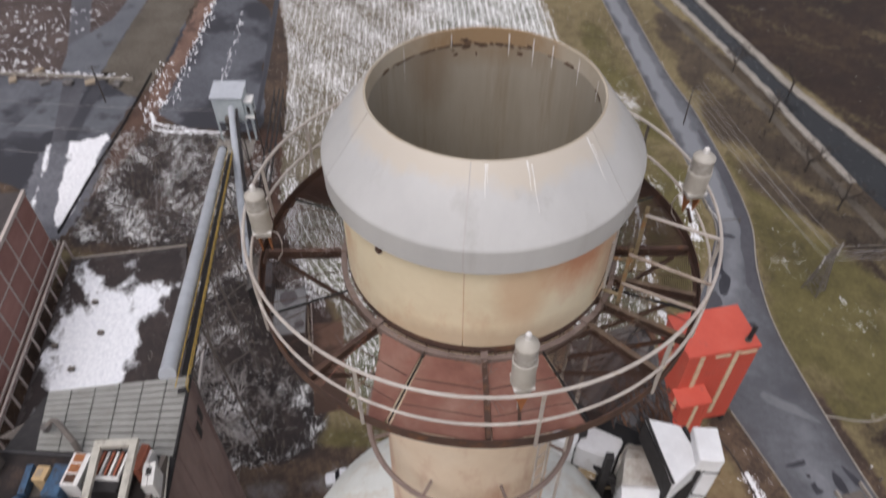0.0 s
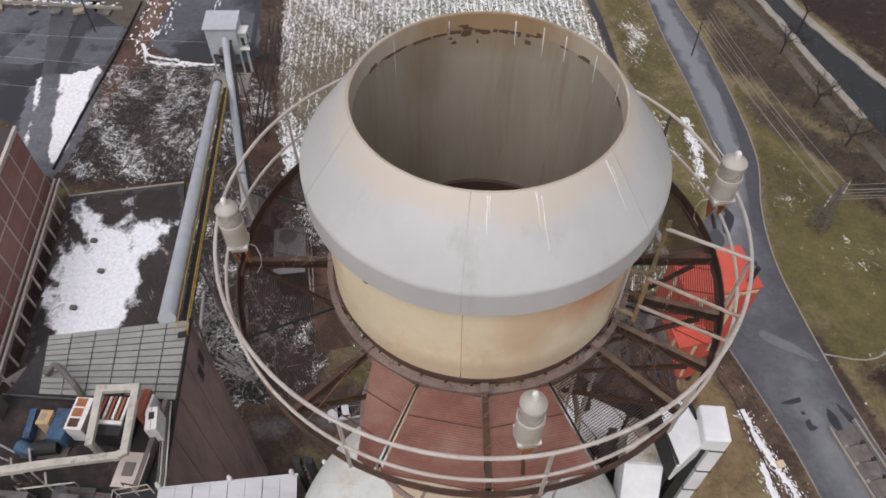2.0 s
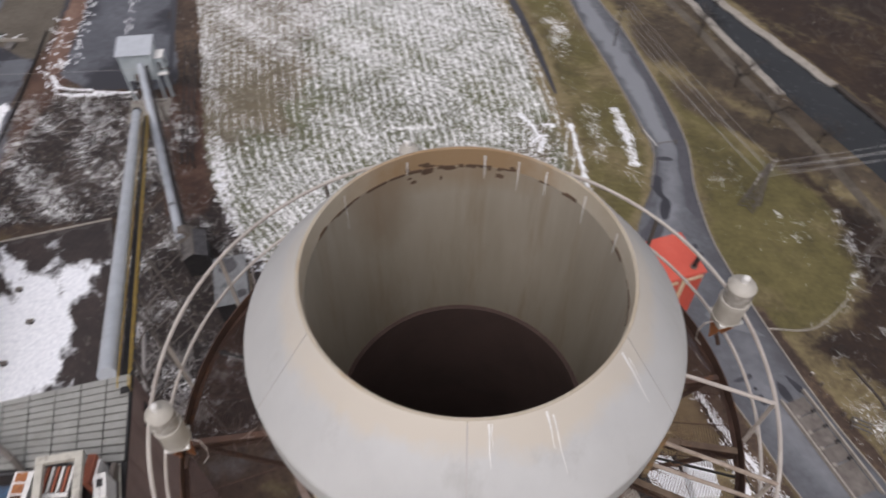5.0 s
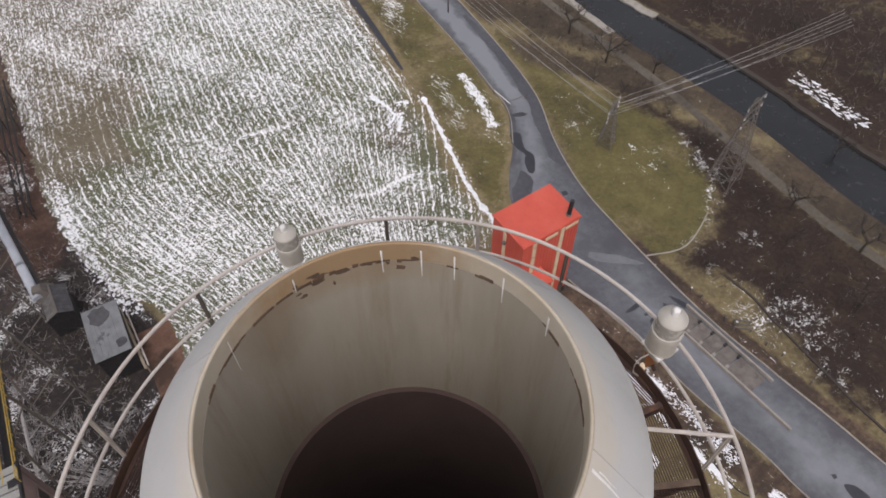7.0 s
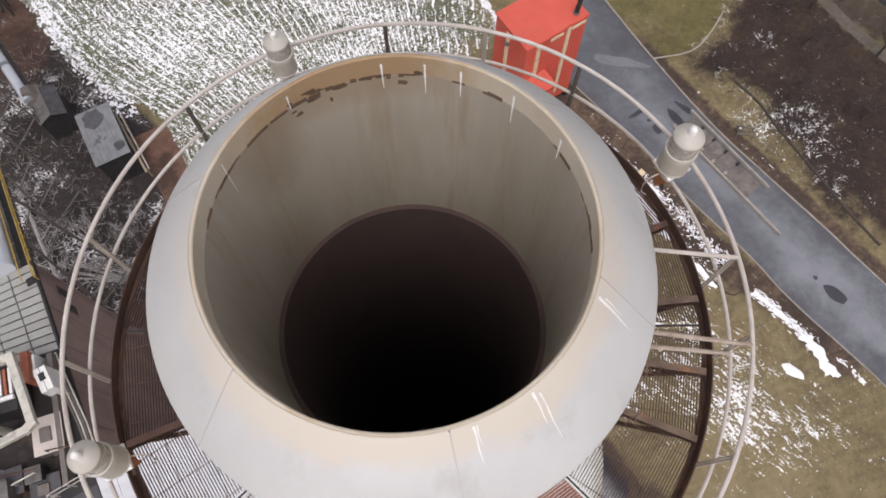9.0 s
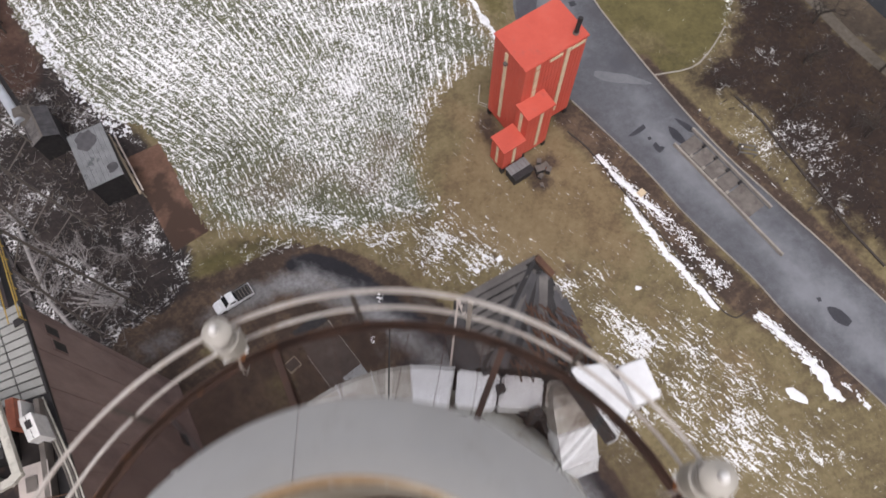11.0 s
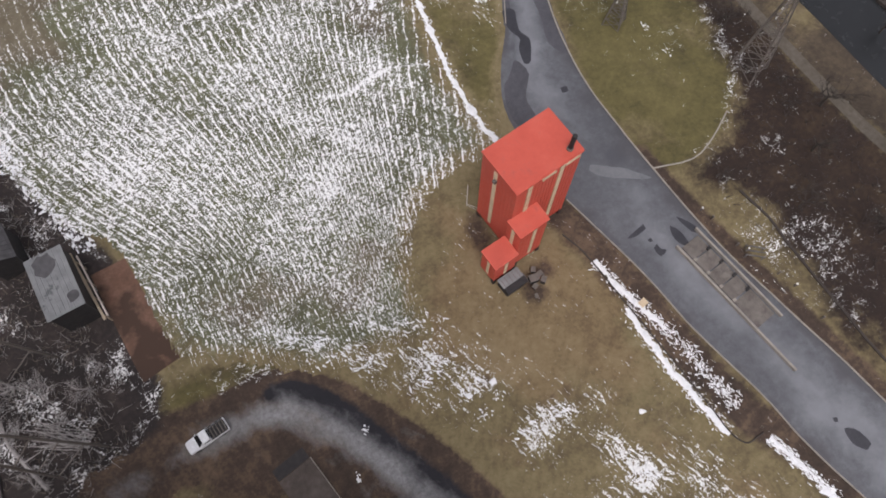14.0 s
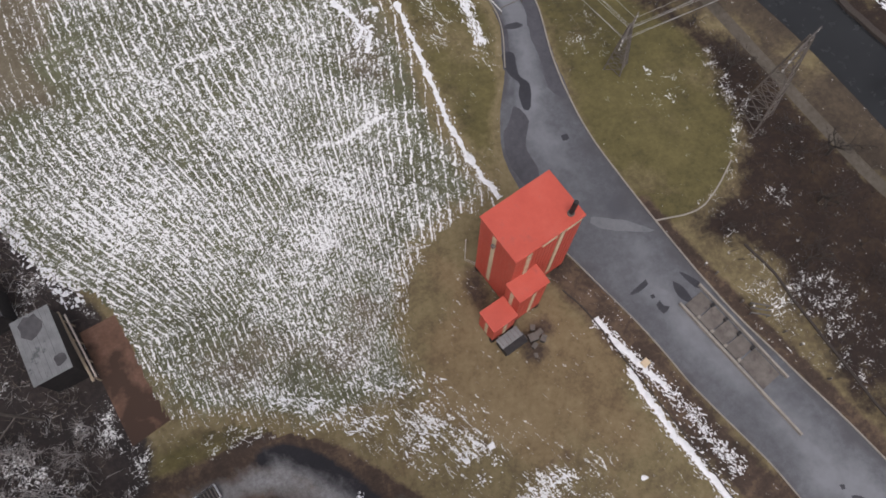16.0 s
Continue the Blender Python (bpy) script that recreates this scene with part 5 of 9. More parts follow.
# lime streaks down the cowl and inside the mouth
for a, wdt, top, end in ((-88, 0.9, 0.0, 0.4), (-87.2, 0.5, 0.0, 0.22), (-70.8, 1.0, 0.0, 0.36), (-69.2, 0.7, 0.05, 0.62), (-39.4, 1.3, 0.0, 0.62), (-38.2, 0.6, 0.1, 0.4)):
    ra, za = 1.565 + 0.585 * max(top, 0), 82.55 - 0.765 * max(top, 0)
    rb, zb = 1.565 + 0.585 * end, 82.55 - 0.765 * end
    bm = bmesh.new()
    rows = []
    for s in range(9):
        f = s / 8
        w = radians(wdt) * (1 - 0.85 * f) * 0.8
        mid = radians(a) + 0.002 * math.sin(s + a)
        r, z = ra + (rb - ra) * f + 0.005, za + (zb - za) * f + 0.004
        rows.append([bm.verts.new((r * math.cos(mid + e * w), r * math.sin(mid + e * w), z)) for e in (-0.5, 0.5)])
    for s in range(8):
        bm.faces.new((rows[s][0], rows[s][1], rows[s + 1][1], rows[s + 1][0]))
    part("lime_streak", bm, STREAK, chimney)
for a, wdt, length in ((78, 0.8, 0.34), (64, 0.7, 0.42), (52, 0.8, 0.36), (110, 0.6, 0.2), (33, 0.8, 0.4), (140, 0.4, 0.5), (12, 1.0, 0.3)):
    bm = bmesh.new()
    rows = []
    for s in range(7):
        f = s / 6
        w = radians(wdt) * (1 - 0.75 * f)
        rows.append([bm.verts.new((1.495 * math.cos(radians(a) + e * w), 1.495 * math.sin(radians(a) + e * w), 82.50 - length * f)) for e in (-0.5, 0.5)])
    for s in range(6):
        bm.faces.new((rows[s][0], rows[s][1], rows[s + 1][1], rows[s + 1][0]))
    part("lime_streak", bm, STREAK, chimney)
# rust patches just inside the far lip
for k in range(16):
    rng = np.random.default_rng(40 + k)
    a, z = rng.uniform(66, 112), rng.uniform(82.16, 82.44)
    w, h = rng.uniform(0.015, 0.1), rng.uniform(0.008, 0.04)
    bm = bmesh.new()
    vs = []
    for i in range(9):
        th, q = 2 * math.pi * i / 9, rng.uniform(0.6, 1.2)
        aa = radians(a) + w * q * math.cos(th) / 1.5
        vs.append(bm.verts.new((1.496 * math.cos(aa), 1.496 * math.sin(aa), z + h * q * math.sin(th))))
    bm.faces.new(vs)
    part("rust_patch", bm, LINERUST, chimney)
part("inspection_hatch", bar((1.97 * math.cos(radians(-128)), 1.97 * math.sin(radians(-128)), 81.13), (2.03 * math.cos(radians(-128)), 2.03 * math.sin(radians(-128)), 81.13), 0.055, 10), RUST, chimney, "small rusty hatch")

# ---------------------------------------------------------------- platform round the chimney
BEAMS = [4.5 + 45 * k for k in range(8)]
platform = thing("service_platform", "rusty round steel grating platform on radial beams", "platform", (AX, AY, 79.6))
part("outer_ring", lathe([(3.29, -0.08), (3.36, -0.08), (3.36, 0.1), (3.345, 0.1), (3.345, -0.065), (3.29, -0.065)], 128), RUST, platform, "dark toe plate ring")
part("inner_ring", lathe([(2.04, -0.12), (2.12, -0.12), (2.12, 0.05), (2.04, 0.05)], 128), RINGP, platform, "dull mauve-brown inner ring")
for a in BEAMS:
    c, s = math.cos(radians(a)), math.sin(radians(a))
    part("stub", square_bar((1.98 * c, 1.98 * s, 0.06), (2.12 * c, 2.12 * s, 0.06), 0.1, 0.06), RINGP, platform)
for a in BEAMS + [-12.6, -27.4]:
    c, s = math.cos(radians(a)), math.sin(radians(a))
    bm = square_bar((2.0 * c, 2.0 * s, -0.04), (3.3 * c, 3.3 * s, -0.04), 0.016, 0.14)
    square_bar((2.0 * c, 2.0 * s, -0.11), (3.3 * c, 3.3 * s, -0.11), 0.07, 0.016, bm)
    beam = part("radial_beam", bm, RUST, platform)
    # light on three of the flanges is put into their paler brown
    part("top_flange", square_bar((2.1 * c, 2.1 * s, 0.04), (3.3 * c, 3.3 * s, 0.04), 0.075, 0.016), PALERUST if a in (-12.6, -27.4, 319.5) else RUST, beam, "rusty top flange in paler brown for its lit edge" if a in (-12.6, -27.4, 319.5) else "")
    part("knee_brace", square_bar((1.75 * c, 1.75 * s, -1.55), (3.1 * c, 3.1 * s, -0.18), 0.045, 0.06), RUST, platform)
for k in range(16):
    a0, a1 = 4.5 + 22.5 * k, 4.5 + 22.5 * (k + 1)
    if 4.5 + 22.5 * k > 333 and 4.5 + 22.5 * k < 340:
        a0 += 2
    mid = radians((a0 + a1) / 2)
    half = radians((a1 - a0) / 2 - 0.8)
    bm = bmesh.new()
    d, q = np.array((math.cos(mid), math.sin(mid))), np.array((-math.sin(mid), math.cos(mid)))
    bar_w = 0.0245 if -128 < (math.degrees(mid) + 180) % 360 - 180 < -62 else 0.0036
    rr = 2.14
    while rr < 3.26:
        hw = rr * math.tan(half)
        if rr > 3.34 * math.cos(half):
            hw = math.sqrt(max(0.0, 3.26**2 - rr**2))
        p0, p1 = d * rr - q * hw, d * rr + q * hw
        if k == 10:
            if max(p0[0], p1[0]) < -1.27:
                break
            west, east = (p0, p1) if p0[0] < p1[0] else (p1, p0)
            if west[0] < -1.27:
                west = west + (east - west) * (-1.27 - west[0]) / (east[0] - west[0])
            p0, p1 = west, east
        square_bar((*p0, 0), (*p1, 0), bar_w, 0.032, bm)
        rr += 0.031
    for j in range(-5, 6):
        o = j * 0.42
        lo = max(2.14, abs(o) / math.tan(half) if o else 2.14)
        hi = math.sqrt(3.26**2 - o * o)
        if hi - lo > 0.1:
            square_bar((*(d * lo + q * o), 0.006), (*(d * hi + q * o), 0.006), 0.006, 0.014, bm)
    part("grating", bm, GRATE if bar_w > 0.01 else DARKGRATE, platform)
    if bar_w > 0.01:
        for rr in (2.52, 2.93):
            part("panel_joint", square_bar((*(d * rr - q * rr * math.tan(half) * 0.96), 0.012), (*(d * rr + q * rr * math.tan(half) * 0.96), 0.012), 0.012, 0.014), RUST, platform)
    e = radians(a0)
    part("grating_edge", square_bar((2.12 * math.cos(e), 2.12 * math.sin(e), 0.0), (3.27 * math.cos(e), 3.27 * math.sin(e), 0.0), 0.014, 0.05), BLACK, platform)
# loose icicle-like wires hanging over some beams
for a in (-40.5, -85.5, -130.5, 4.5, -175.5, -12.6, -27.4, -20, -34):
    rng = np.random.default_rng(int(abs(a)))
    bm = bmesh.new()
    for k in range(22 if a > -45 else 16):
        r0, r1 = rng.uniform(2.05, 2.8), rng.uniform(0.1, 0.3)
        w = radians(a + rng.uniform(-2.2, 2.2))
        p = Vector((r0 * math.cos(w), r0 * math.sin(w), 0.07))
        bar(p, p + Vector((rng.uniform(-r1, r1), rng.uniform(-r1, r1), rng.uniform(-0.02, 0.05))), 0.006, 3, 0.003, bm)
    tagged(part("wire_tangle", bm, RINGP if a < -45 else PALERUST, platform, "frayed rusty wire ties"), kind="stuff")
# frayed lashings all round the inner ring
rng = np.random.default_rng(77)
bm = bmesh.new()
for k in range(420):
    w = rng.uniform(0, 2 * math.pi)
    r0 = rng.uniform(2.0, 2.13)
    p = Vector((r0 * math.cos(w), r0 * math.sin(w), 0.055))
    w += rng.normal() * 0.02
    r1 = r0 + rng.uniform(-0.02, 0.11)
    bar(p, Vector((r1 * math.cos(w), r1 * math.sin(w), 0.055 + rng.uniform(-0.08, 0.03))), rng.uniform(0.003, 0.008), 3, 0.003, bm)
tagged(part("lashing", bm, PALERUST, platform, "frayed brown lashings on the ring"), kind="stuff")

railing = thing("guard_rail", "dull white round guard rail of two tubes on posts", "railing", (AX, AY, 79.6))


def arc(r, z, a0, a1, n=120):
    return [(r * math.cos(radians(a0 + (a1 - a0) * k / n)), r * math.sin(radians(a0 + (a1 - a0) * k / n)), z) for k in range(n + 1)]


part("top_rail", tube(arc(3.385, 1.09, 0, 360, 144)[:-1], 0.024, 8, closed=True), RAIL, railing, "", True)
part("mid_rail", tube(arc(3.385, 0.52, 0, 360, 144)[:-1], 0.021, 8, closed=True), RAIL, railing, "", True)
for a in (-10.5, -24.7, -75.6, -113.5, -150, 37, 57, 77.2, 119.6, 150, 172, -45):
    c, s = math.cos(radians(a)), math.sin(radians(a))
    bm = square_bar((3.37 * c, 3.37 * s, -0.1), (3.385 * c, 3.385 * s, 1.08), 0.05, 0.012)
    square_bar((3.37 * c, 3.37 * s, -0.1), (3.385 * c, 3.385 * s, 1.08), 0.012, 0.05, bm)
    part("post", bm, LATT if a in (37, 77.2, 119.6) else RAIL, railing)
for a, z, r0, m in ((-11.0, 1.09, 2.36, RAIL), (-26.4, 1.09, 2.27, OLDRAIL), (-25.6, 0.52, 2.27, OLDRAIL)):
    c, s = math.cos(radians(a)), math.sin(radians(a))
    b0 = radians(-5 if a == -11.0 else -26.5)
    part("gate_rail", bar((r0 * math.cos(b0), r0 * math.sin(b0), z), (3.385 * c, 3.385 * s, z), 0.024, 8), m, railing, "" if m is RAIL else "rust-worn gate rail")
for a, r, top in ((-5.0, 2.37, 1.25), (-23.8, 2.27, 1.12)):
    c, s = math.cos(radians(a)), math.sin(radians(a))
    post = part("gate_post", square_bar((r * c, r * s, -0.1), (r * c, r * s, top), 0.055, 0.02), KHAKI, railing, "khaki flat steel gate post")
    part("stay", square_bar((2.0 * c, 2.0 * s, 0.16), (r * c, r * s, 0.16), 0.06, 0.02), KHAKI, post)
    bm = bmesh.new()
    rng = np.random.default_rng(int(-a))
    for k in range(20):
        p = Vector((r * c, r * s, rng.uniform(0.15, top)))
        bar(p, p + Vector((rng.uniform(-0.12, 0.12), rng.uniform(-0.12, 0.12), rng.uniform(-0.1, 0.04))), 0.007, 3, 0.003, bm)
    tagged(part("tie_fringe", bm, KHAKI, post, "frayed tie ends"), kind="stuff")
part("cable", tube([(1.99 * math.cos(radians(q)), 1.99 * math.sin(radians(q)), 0.35 + 0.22 * math.sin(radians(9 * (q + 30)))) for q in range(-32, -8, 2)], 0.016, 6), BLACK, railing, "black looped cable", True)

# fixed ladder on the shaft, below the platform
ladder = thing("access_ladder", "galvanised caged access ladder fixed to the chimney shaft", "ladder", (AX, AY, 79.6))
la = radians(-17)
lc, ls = np.array((math.cos(la), math.sin(la))), np.array((-math.sin(la), math.cos(la)))
for o in (-0.22, 0.22):
    p = lc * 2.0 + ls * o
    part("stile", bar((*p, -13), (*p, 1.1), 0.026, 6), RAIL, ladder)
for k in range(47):
    z = -13 + 0.3 * k
    part("rung", bar((*(lc * 2.0 - ls * 0.22), z), (*(lc * 2.0 + ls * 0.22), z), 0.013, 5), RAIL, ladder)
lad2 = thing("side_ladder", "rusty ladder with a bracket on the chimney shaft", "ladder", (AX, AY, 79.6))
lb = radians(-48)
lc2, ls2 = np.array((math.cos(lb), math.sin(lb))), np.array((-math.sin(lb), math.cos(lb)))
for o in (-0.13, 0.13):
    p = lc2 * 1.95 + ls2 * o
    part("stile", bar((*p, -12.5), (*p, -0.2), 0.022, 6), RAIL, lad2)
for k in range(30):
    z = -12.4 + 0.4 * k
    part("rung", bar((*(lc2 * 1.95 - ls2 * 0.13), z), (*(lc2 * 1.95 + ls2 * 0.13), z), 0.012, 5), RAIL, lad2)
part("bracket", square_bar((*(lc2 * 1.6), -6.0), (*(lc2 * 1.98), -6.0), 0.3, 0.1), RUST, lad2)


def beacon():
    """An aircraft warning beacon, built round its own base."""
    b = thing("warning_beacon", "grey cream aircraft warning beacon on an orange bracket", "beacon", (0, 0, 0), "beacons round the platform")
    part("base_plate", box(-0.17, 0.17, -0.17, 0.17, -0.05, 0.0, 0.008), WHITEP, b, "white square base plate")
    part("junction_box", box(-0.14, 0.14, -0.12, 0.12, -0.16, -0.05, 0.01), BEACON, b)
    part("lower_casing", lathe([(0.0, 0.0), (0.2, 0.0), (0.202, 0.02), (0.192, 0.035), (0.19, 0.34), (0.2, 0.35), (0.2, 0.38), (0.19, 0.4), (0.0, 0.4)], 40), BEACON, b, "", True)
    part("lens", lathe([(0.0, 0.4), (0.18, 0.4), (0.183, 0.55), (0.178, 0.69), (0.0, 0.69)], 40), LENS, b, "dull clear lens", True)
    part("clamp_ring", lathe([(0.17, 0.4), (0.2, 0.405), (0.2, 0.43), (0.17, 0.435)], 40), BEACON, b)
    part("cap", lathe([(0.0, 0.69), (0.184, 0.69), (0.186, 0.705), (0.176, 0.725), (0.09, 0.79), (0.05, 0.805), (0.0, 0.805)], 40), BEACON, b, "", True)
    part("finial", lathe([(0.0, 0.80), (0.05, 0.80), (0.052, 0.86), (0.045, 0.895), (0.025, 0.915), (0.0, 0.92)], 24), WHITEP, b, "white rounded finial", True)
    bm = bmesh.new()
    for x in (-0.09, 0.09):
        v = [bm.verts.new(p) for p in ((x - 0.012, -0.12, -0.2), (x - 0.012, 0.12, -0.2), (x - 0.012, 0.0, -0.55), (x + 0.012, -0.12, -0.2), (x + 0.012, 0.12, -0.2), (x + 0.012, 0.0, -0.55))]
        for f in ((0, 1, 2), (5, 4, 3), (0, 3, 4, 1), (1, 4, 5, 2), (2, 5, 3, 0)):
            bm.faces.new([v[i] for i in f])
    part("bracket", bm, ORANGE, b, "orange triangular bracket")
    part("stay", bar((0, 0, -0.5), (0.14, 0.0, -0.85), 0.03, 8), RUST, b)
    part("cable", tube([(-0.16, 0.0, -0.1), (-0.26, 0.02, -0.15), (-0.3, 0.04, -0.35), (-0.26, 0.04, -0.6), (-0.14, 0.02, -0.8)], 0.011, 6), RAIL, b, "pale looped cable", True)
    return b


BR = 3.17
first = beacon()
for k, a in enumerate((10.6, 99.0, 190.4, -78.6)):
    far = BR + (0.1, 0.08, 0.0, -0.1)[k]
    m = pose(AX + far * math.cos(radians(a)), AY + far * math.sin(radians(a)), (80.55, 80.52, 80.45, 80.53)[k], 0, 0, a) @ Matrix.Diagonal(((0.88, 0.88, 0.83, 1), (0.86, 0.86, 0.84, 1), (0.88, 0.88, 1.04, 1), (0.85, 0.85, 1.18, 1))[k])
    if k == 0:
        first.matrix_basis = m
    else:
        copy_thing(first, m)

# ---------------------------------------------------------------- concrete lower stack, its hood and the ducts
lower = thing("lower_stack", "wide concrete stack with a pale conical sheet hood", "chimney", (AX, AY, 0))
part("stack_wall", lathe([(4.6, 0), (5.4, 0), (5.05, 63.6), (4.7, 63.6)], 96), CONC, lower, "", True)
for k in range(24):
    part("hood_panel", lathe([(1.80, 68.74), (1.82, 68.8), (2.6, 68.62), (3.8, 67.95), (4.6, 67.05), (5.05, 65.9), (5.15, 64.5), (5.15, 63.3), (5.1, 63.3), (5.1, 64.5), (5.0, 65.86), (4.55, 66.98), (3.76, 67.88), (2.58, 68.54)], 5, 15 * k + 0.05, 15 * k + 14.95), HOOD, lower, "", True)
part("hood_ridge", lathe([(1.78, 68.6), (1.95, 68.6), (1.9, 68.95), (1.78, 68.95)], 64), HOOD, lower)
part("hood_lining", lathe([(1.8, 68.5), (2.55, 68.4), (3.7, 67.78), (4.48, 66.9), (4.94, 65.8), (5.04, 64.4), (5.0, 63.4), (1.8, 68.3)], 64), BLACK, lower)

breech = thing("ring_duct", "white insulated duct curving round the stack in sections", "duct", (AX, AY, 0))
for k, (a0, a1) in enumerate(((62.4, 75), (75.4, 87), (87.4, 98), (98.4, 108))):
    bm = lathe([(4.15, 66.9), (4.2, 67.95), (4.3, 68.1), (5.2, 68.05), (5.35, 67.9), (5.35, 66.9)], 8, a0, a1)
    part("duct_section", bm, (DUCTW, DIRTDUCT, DIRTDUCT, DIRTDUCT)[k], breech)
for a in (62.2, 75.2, 87.2, 98.2):
    part("flange_joint", lathe([(4.13, 66.87), (4.18, 67.97), (4.29, 68.13), (5.21, 68.08), (5.38, 67.92), (5.38, 66.87)], 1, a - 0.22, a + 0.22), DUCT, breech)
for corners, mat in (([(2.5, 12.42), (3.58, 11.9), (3.12, 11.1), (2.1, 11.5)], DUCTW), ([(3.64, 11.88), (4.66, 11.42), (4.3, 10.7), (3.18, 11.1)], DUCT), ([(4.74, 11.34), (5.5, 11.1), (5.2, 10.4), (4.38, 10.68)], DIRTDUCT)):
    bm = bmesh.new()
    rims = [[bm.verts.new((c[0] - AX, c[1] - AY, z)) for c in corners] for z in (66.9, 68.1)]
    bm.faces.new(rims[0])
    bm.faces.new(rims[1][::-1])
    for i in range(4):
        bm.faces.new((rims[0][i], rims[0][(i + 1) % 4], rims[1][(i + 1) % 4], rims[1][i]))
    bmesh.ops.recalc_face_normals(bm, faces=bm.faces[:])
    bmesh.ops.bevel(bm, geom=bm.edges[:], offset=0.06, segments=2, affect="EDGES")
    part("duct_section", bm, mat, breech)
for a in (60, 90, 120):
    c, s = math.cos(radians(a)), math.sin(radians(a))
    part("support_post", square_bar((5.22 * c, 5.22 * s, 0), (5.22 * c, 5.22 * s, 66.9), 0.2, 0.2), BLACK, breech)

down = thing("down_duct", "white square duct with a mottled rounded elbow beside the stack", "duct", (0, 0, 0))


def duct_bend(name, sections, material, parent, label=""):
    """A closed duct through four-cornered sections, smoothed along its length."""
    bm = bmesh.new()
    rows = [[bm.verts.new(p) for p in q] for q in sections]
    for k in range(len(rows) - 1):
        for j in range(4):
            bm.faces.new((rows[k][j], rows[k][(j + 1) % 4], rows[k + 1][(j + 1) % 4], rows[k + 1][j]))
    bm.faces.new(rows[0][::-1])
    bm.faces.new(rows[-1])
    bmesh.ops.recalc_face_normals(bm, faces=bm.faces[:])
    return part(name, bm, material, parent, label)


def across_duct(y, z, w0, w1, dy, dz):
    return [(w0, y, z), (w1, y, z), (w1, y + dy, z + dz), (w0, y + dy, z + dz)]


bend = [across_duct(y, z, 4.42 + pinch, 5.52 - 0.3 * pinch, 0.3, -1.0) for y, z, pinch in ((11.25, 67.7, 0.5), (11.2, 68.1, 0.42), (11.05, 68.4, 0.3), (10.8, 68.58, 0.17), (10.5, 68.62, 0.07), (10.2, 68.5, 0.02), (9.99, 68.33, 0.0), (9.87, 68.2, 0.0))]
duct_bend("elbow", bend, DIRTDUCT, down, "mottled grey-white elbow")
duct_bend("run", [across_duct(9.84, 68.16, 4.42, 5.5, 0.5, -1.0), across_duct(9.05, 67.0, 4.42, 5.5, 0.7, -0.8), across_duct(8.75, 66.1, 4.46, 5.54, 0.9, 0)], DUCTW, down, "bright white sloping run")
part("leg", box(4.46, 5.54, 8.75, 9.65, 0, 66.08, 0.03), DUCTW, down)
for y, z in ((9.84, 68.18), (9.05, 67.01)):
    part("flange_joint", square_bar((4.38, y, z), (5.55, y, z), 0.05, 0.05), DUCT, down)
for z in (65.9, 62.4, 59.0):
    part("flange_joint", box(4.42, 5.58, 8.71, 9.69, z, z + 0.06), DUCT, down)

cross = thing("cross_duct", "wide white duct slanting between the upright ducts", "duct", (0, 0, 0))
bm = bmesh.new()
for z in (68.6, 69.6):
    for p in ((4.98, 11.28), (5.95, 11.1), (6.35, 10.0), (5.45, 9.2), (5.22, 10.25)):
        bm.verts.new((*p, z))
bm.verts.ensure_lookup_table()
bm.faces.new([bm.verts[i] for i in range(4, -1, -1)])
bm.faces.new([bm.verts[i] for i in range(5, 10)])
for i in range(5):
    j = (i + 1) % 5
    bm.faces.new((bm.verts[i], bm.verts[j], bm.verts[5 + j], bm.verts[5 + i]))
bmesh.ops.bevel(bm, geom=bm.edges[:], offset=0.04, segments=1, affect="EDGES")
part("casing", bm, DUCTW, cross)
part("seam_angle", square_bar((5.02, 11.24, 69.61), (5.23, 10.25, 69.61), 0.07, 0.06), BLACK, cross)
part("seam_angle", square_bar((5.23, 10.25, 69.61), (5.47, 9.27, 69.61), 0.07, 0.06), BLACK, cross)
# black plates cover the casing's left side
part("side_plate", square_bar((4.96, 11.2, 69.1), (5.2, 10.24, 69.1), 0.03, 0.9), BLACK, cross, "thin black side plate")
part("side_plate", square_bar((5.2, 10.24, 69.1), (5.42, 9.26, 69.1), 0.03, 0.9), BLACK, cross, "thin black side plate")
# black bar added as the shade in the gap beside the outer duct
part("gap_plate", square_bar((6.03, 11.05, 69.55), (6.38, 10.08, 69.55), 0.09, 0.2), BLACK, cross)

outer = thing("outer_duct", "white square duct standing at the outer edge", "duct", (0, 0, 0))
part("head", box(6.15, 6.85, 9.82, 10.85, 69.35, 70.0, 0.06), DUCTW, outer)
# black panel along the inner side of the white leg
part("back_panel", box(6.12, 6.45, 9.95, 10.8, 55, 69.34, 0.02), BLACK, outer, "black panel on the inner side")
part("leg", box(6.46, 6.86, 9.84, 10.7, 0, 69.34, 0.03), DUCTW, outer)
for z in (69.28, 67.9, 66.5, 65.1, 63.7, 62.3):
    part("flange_joint", box(6.445, 6.885, 9.815, 10.725, z, z + 0.035), BLACK, outer)
part("side_pipe", bar((7.0, 10.5, 69.4), (7.0, 10.5, 60), 0.07, 8), PIPE, outer)

frame_ = thing("duct_frame", "black steel frame carrying the white ducts", "steel frame", (0, 0, 0))
for x, y in ((4.1, 10.6), (5.75, 10.0), (5.6, 11.5), (6.5, 10.95), (3.4, 11.5)):
    part("column", square_bar((x, y, 0), (x, y, 68.5), 0.22, 0.22), BLACK, frame_)
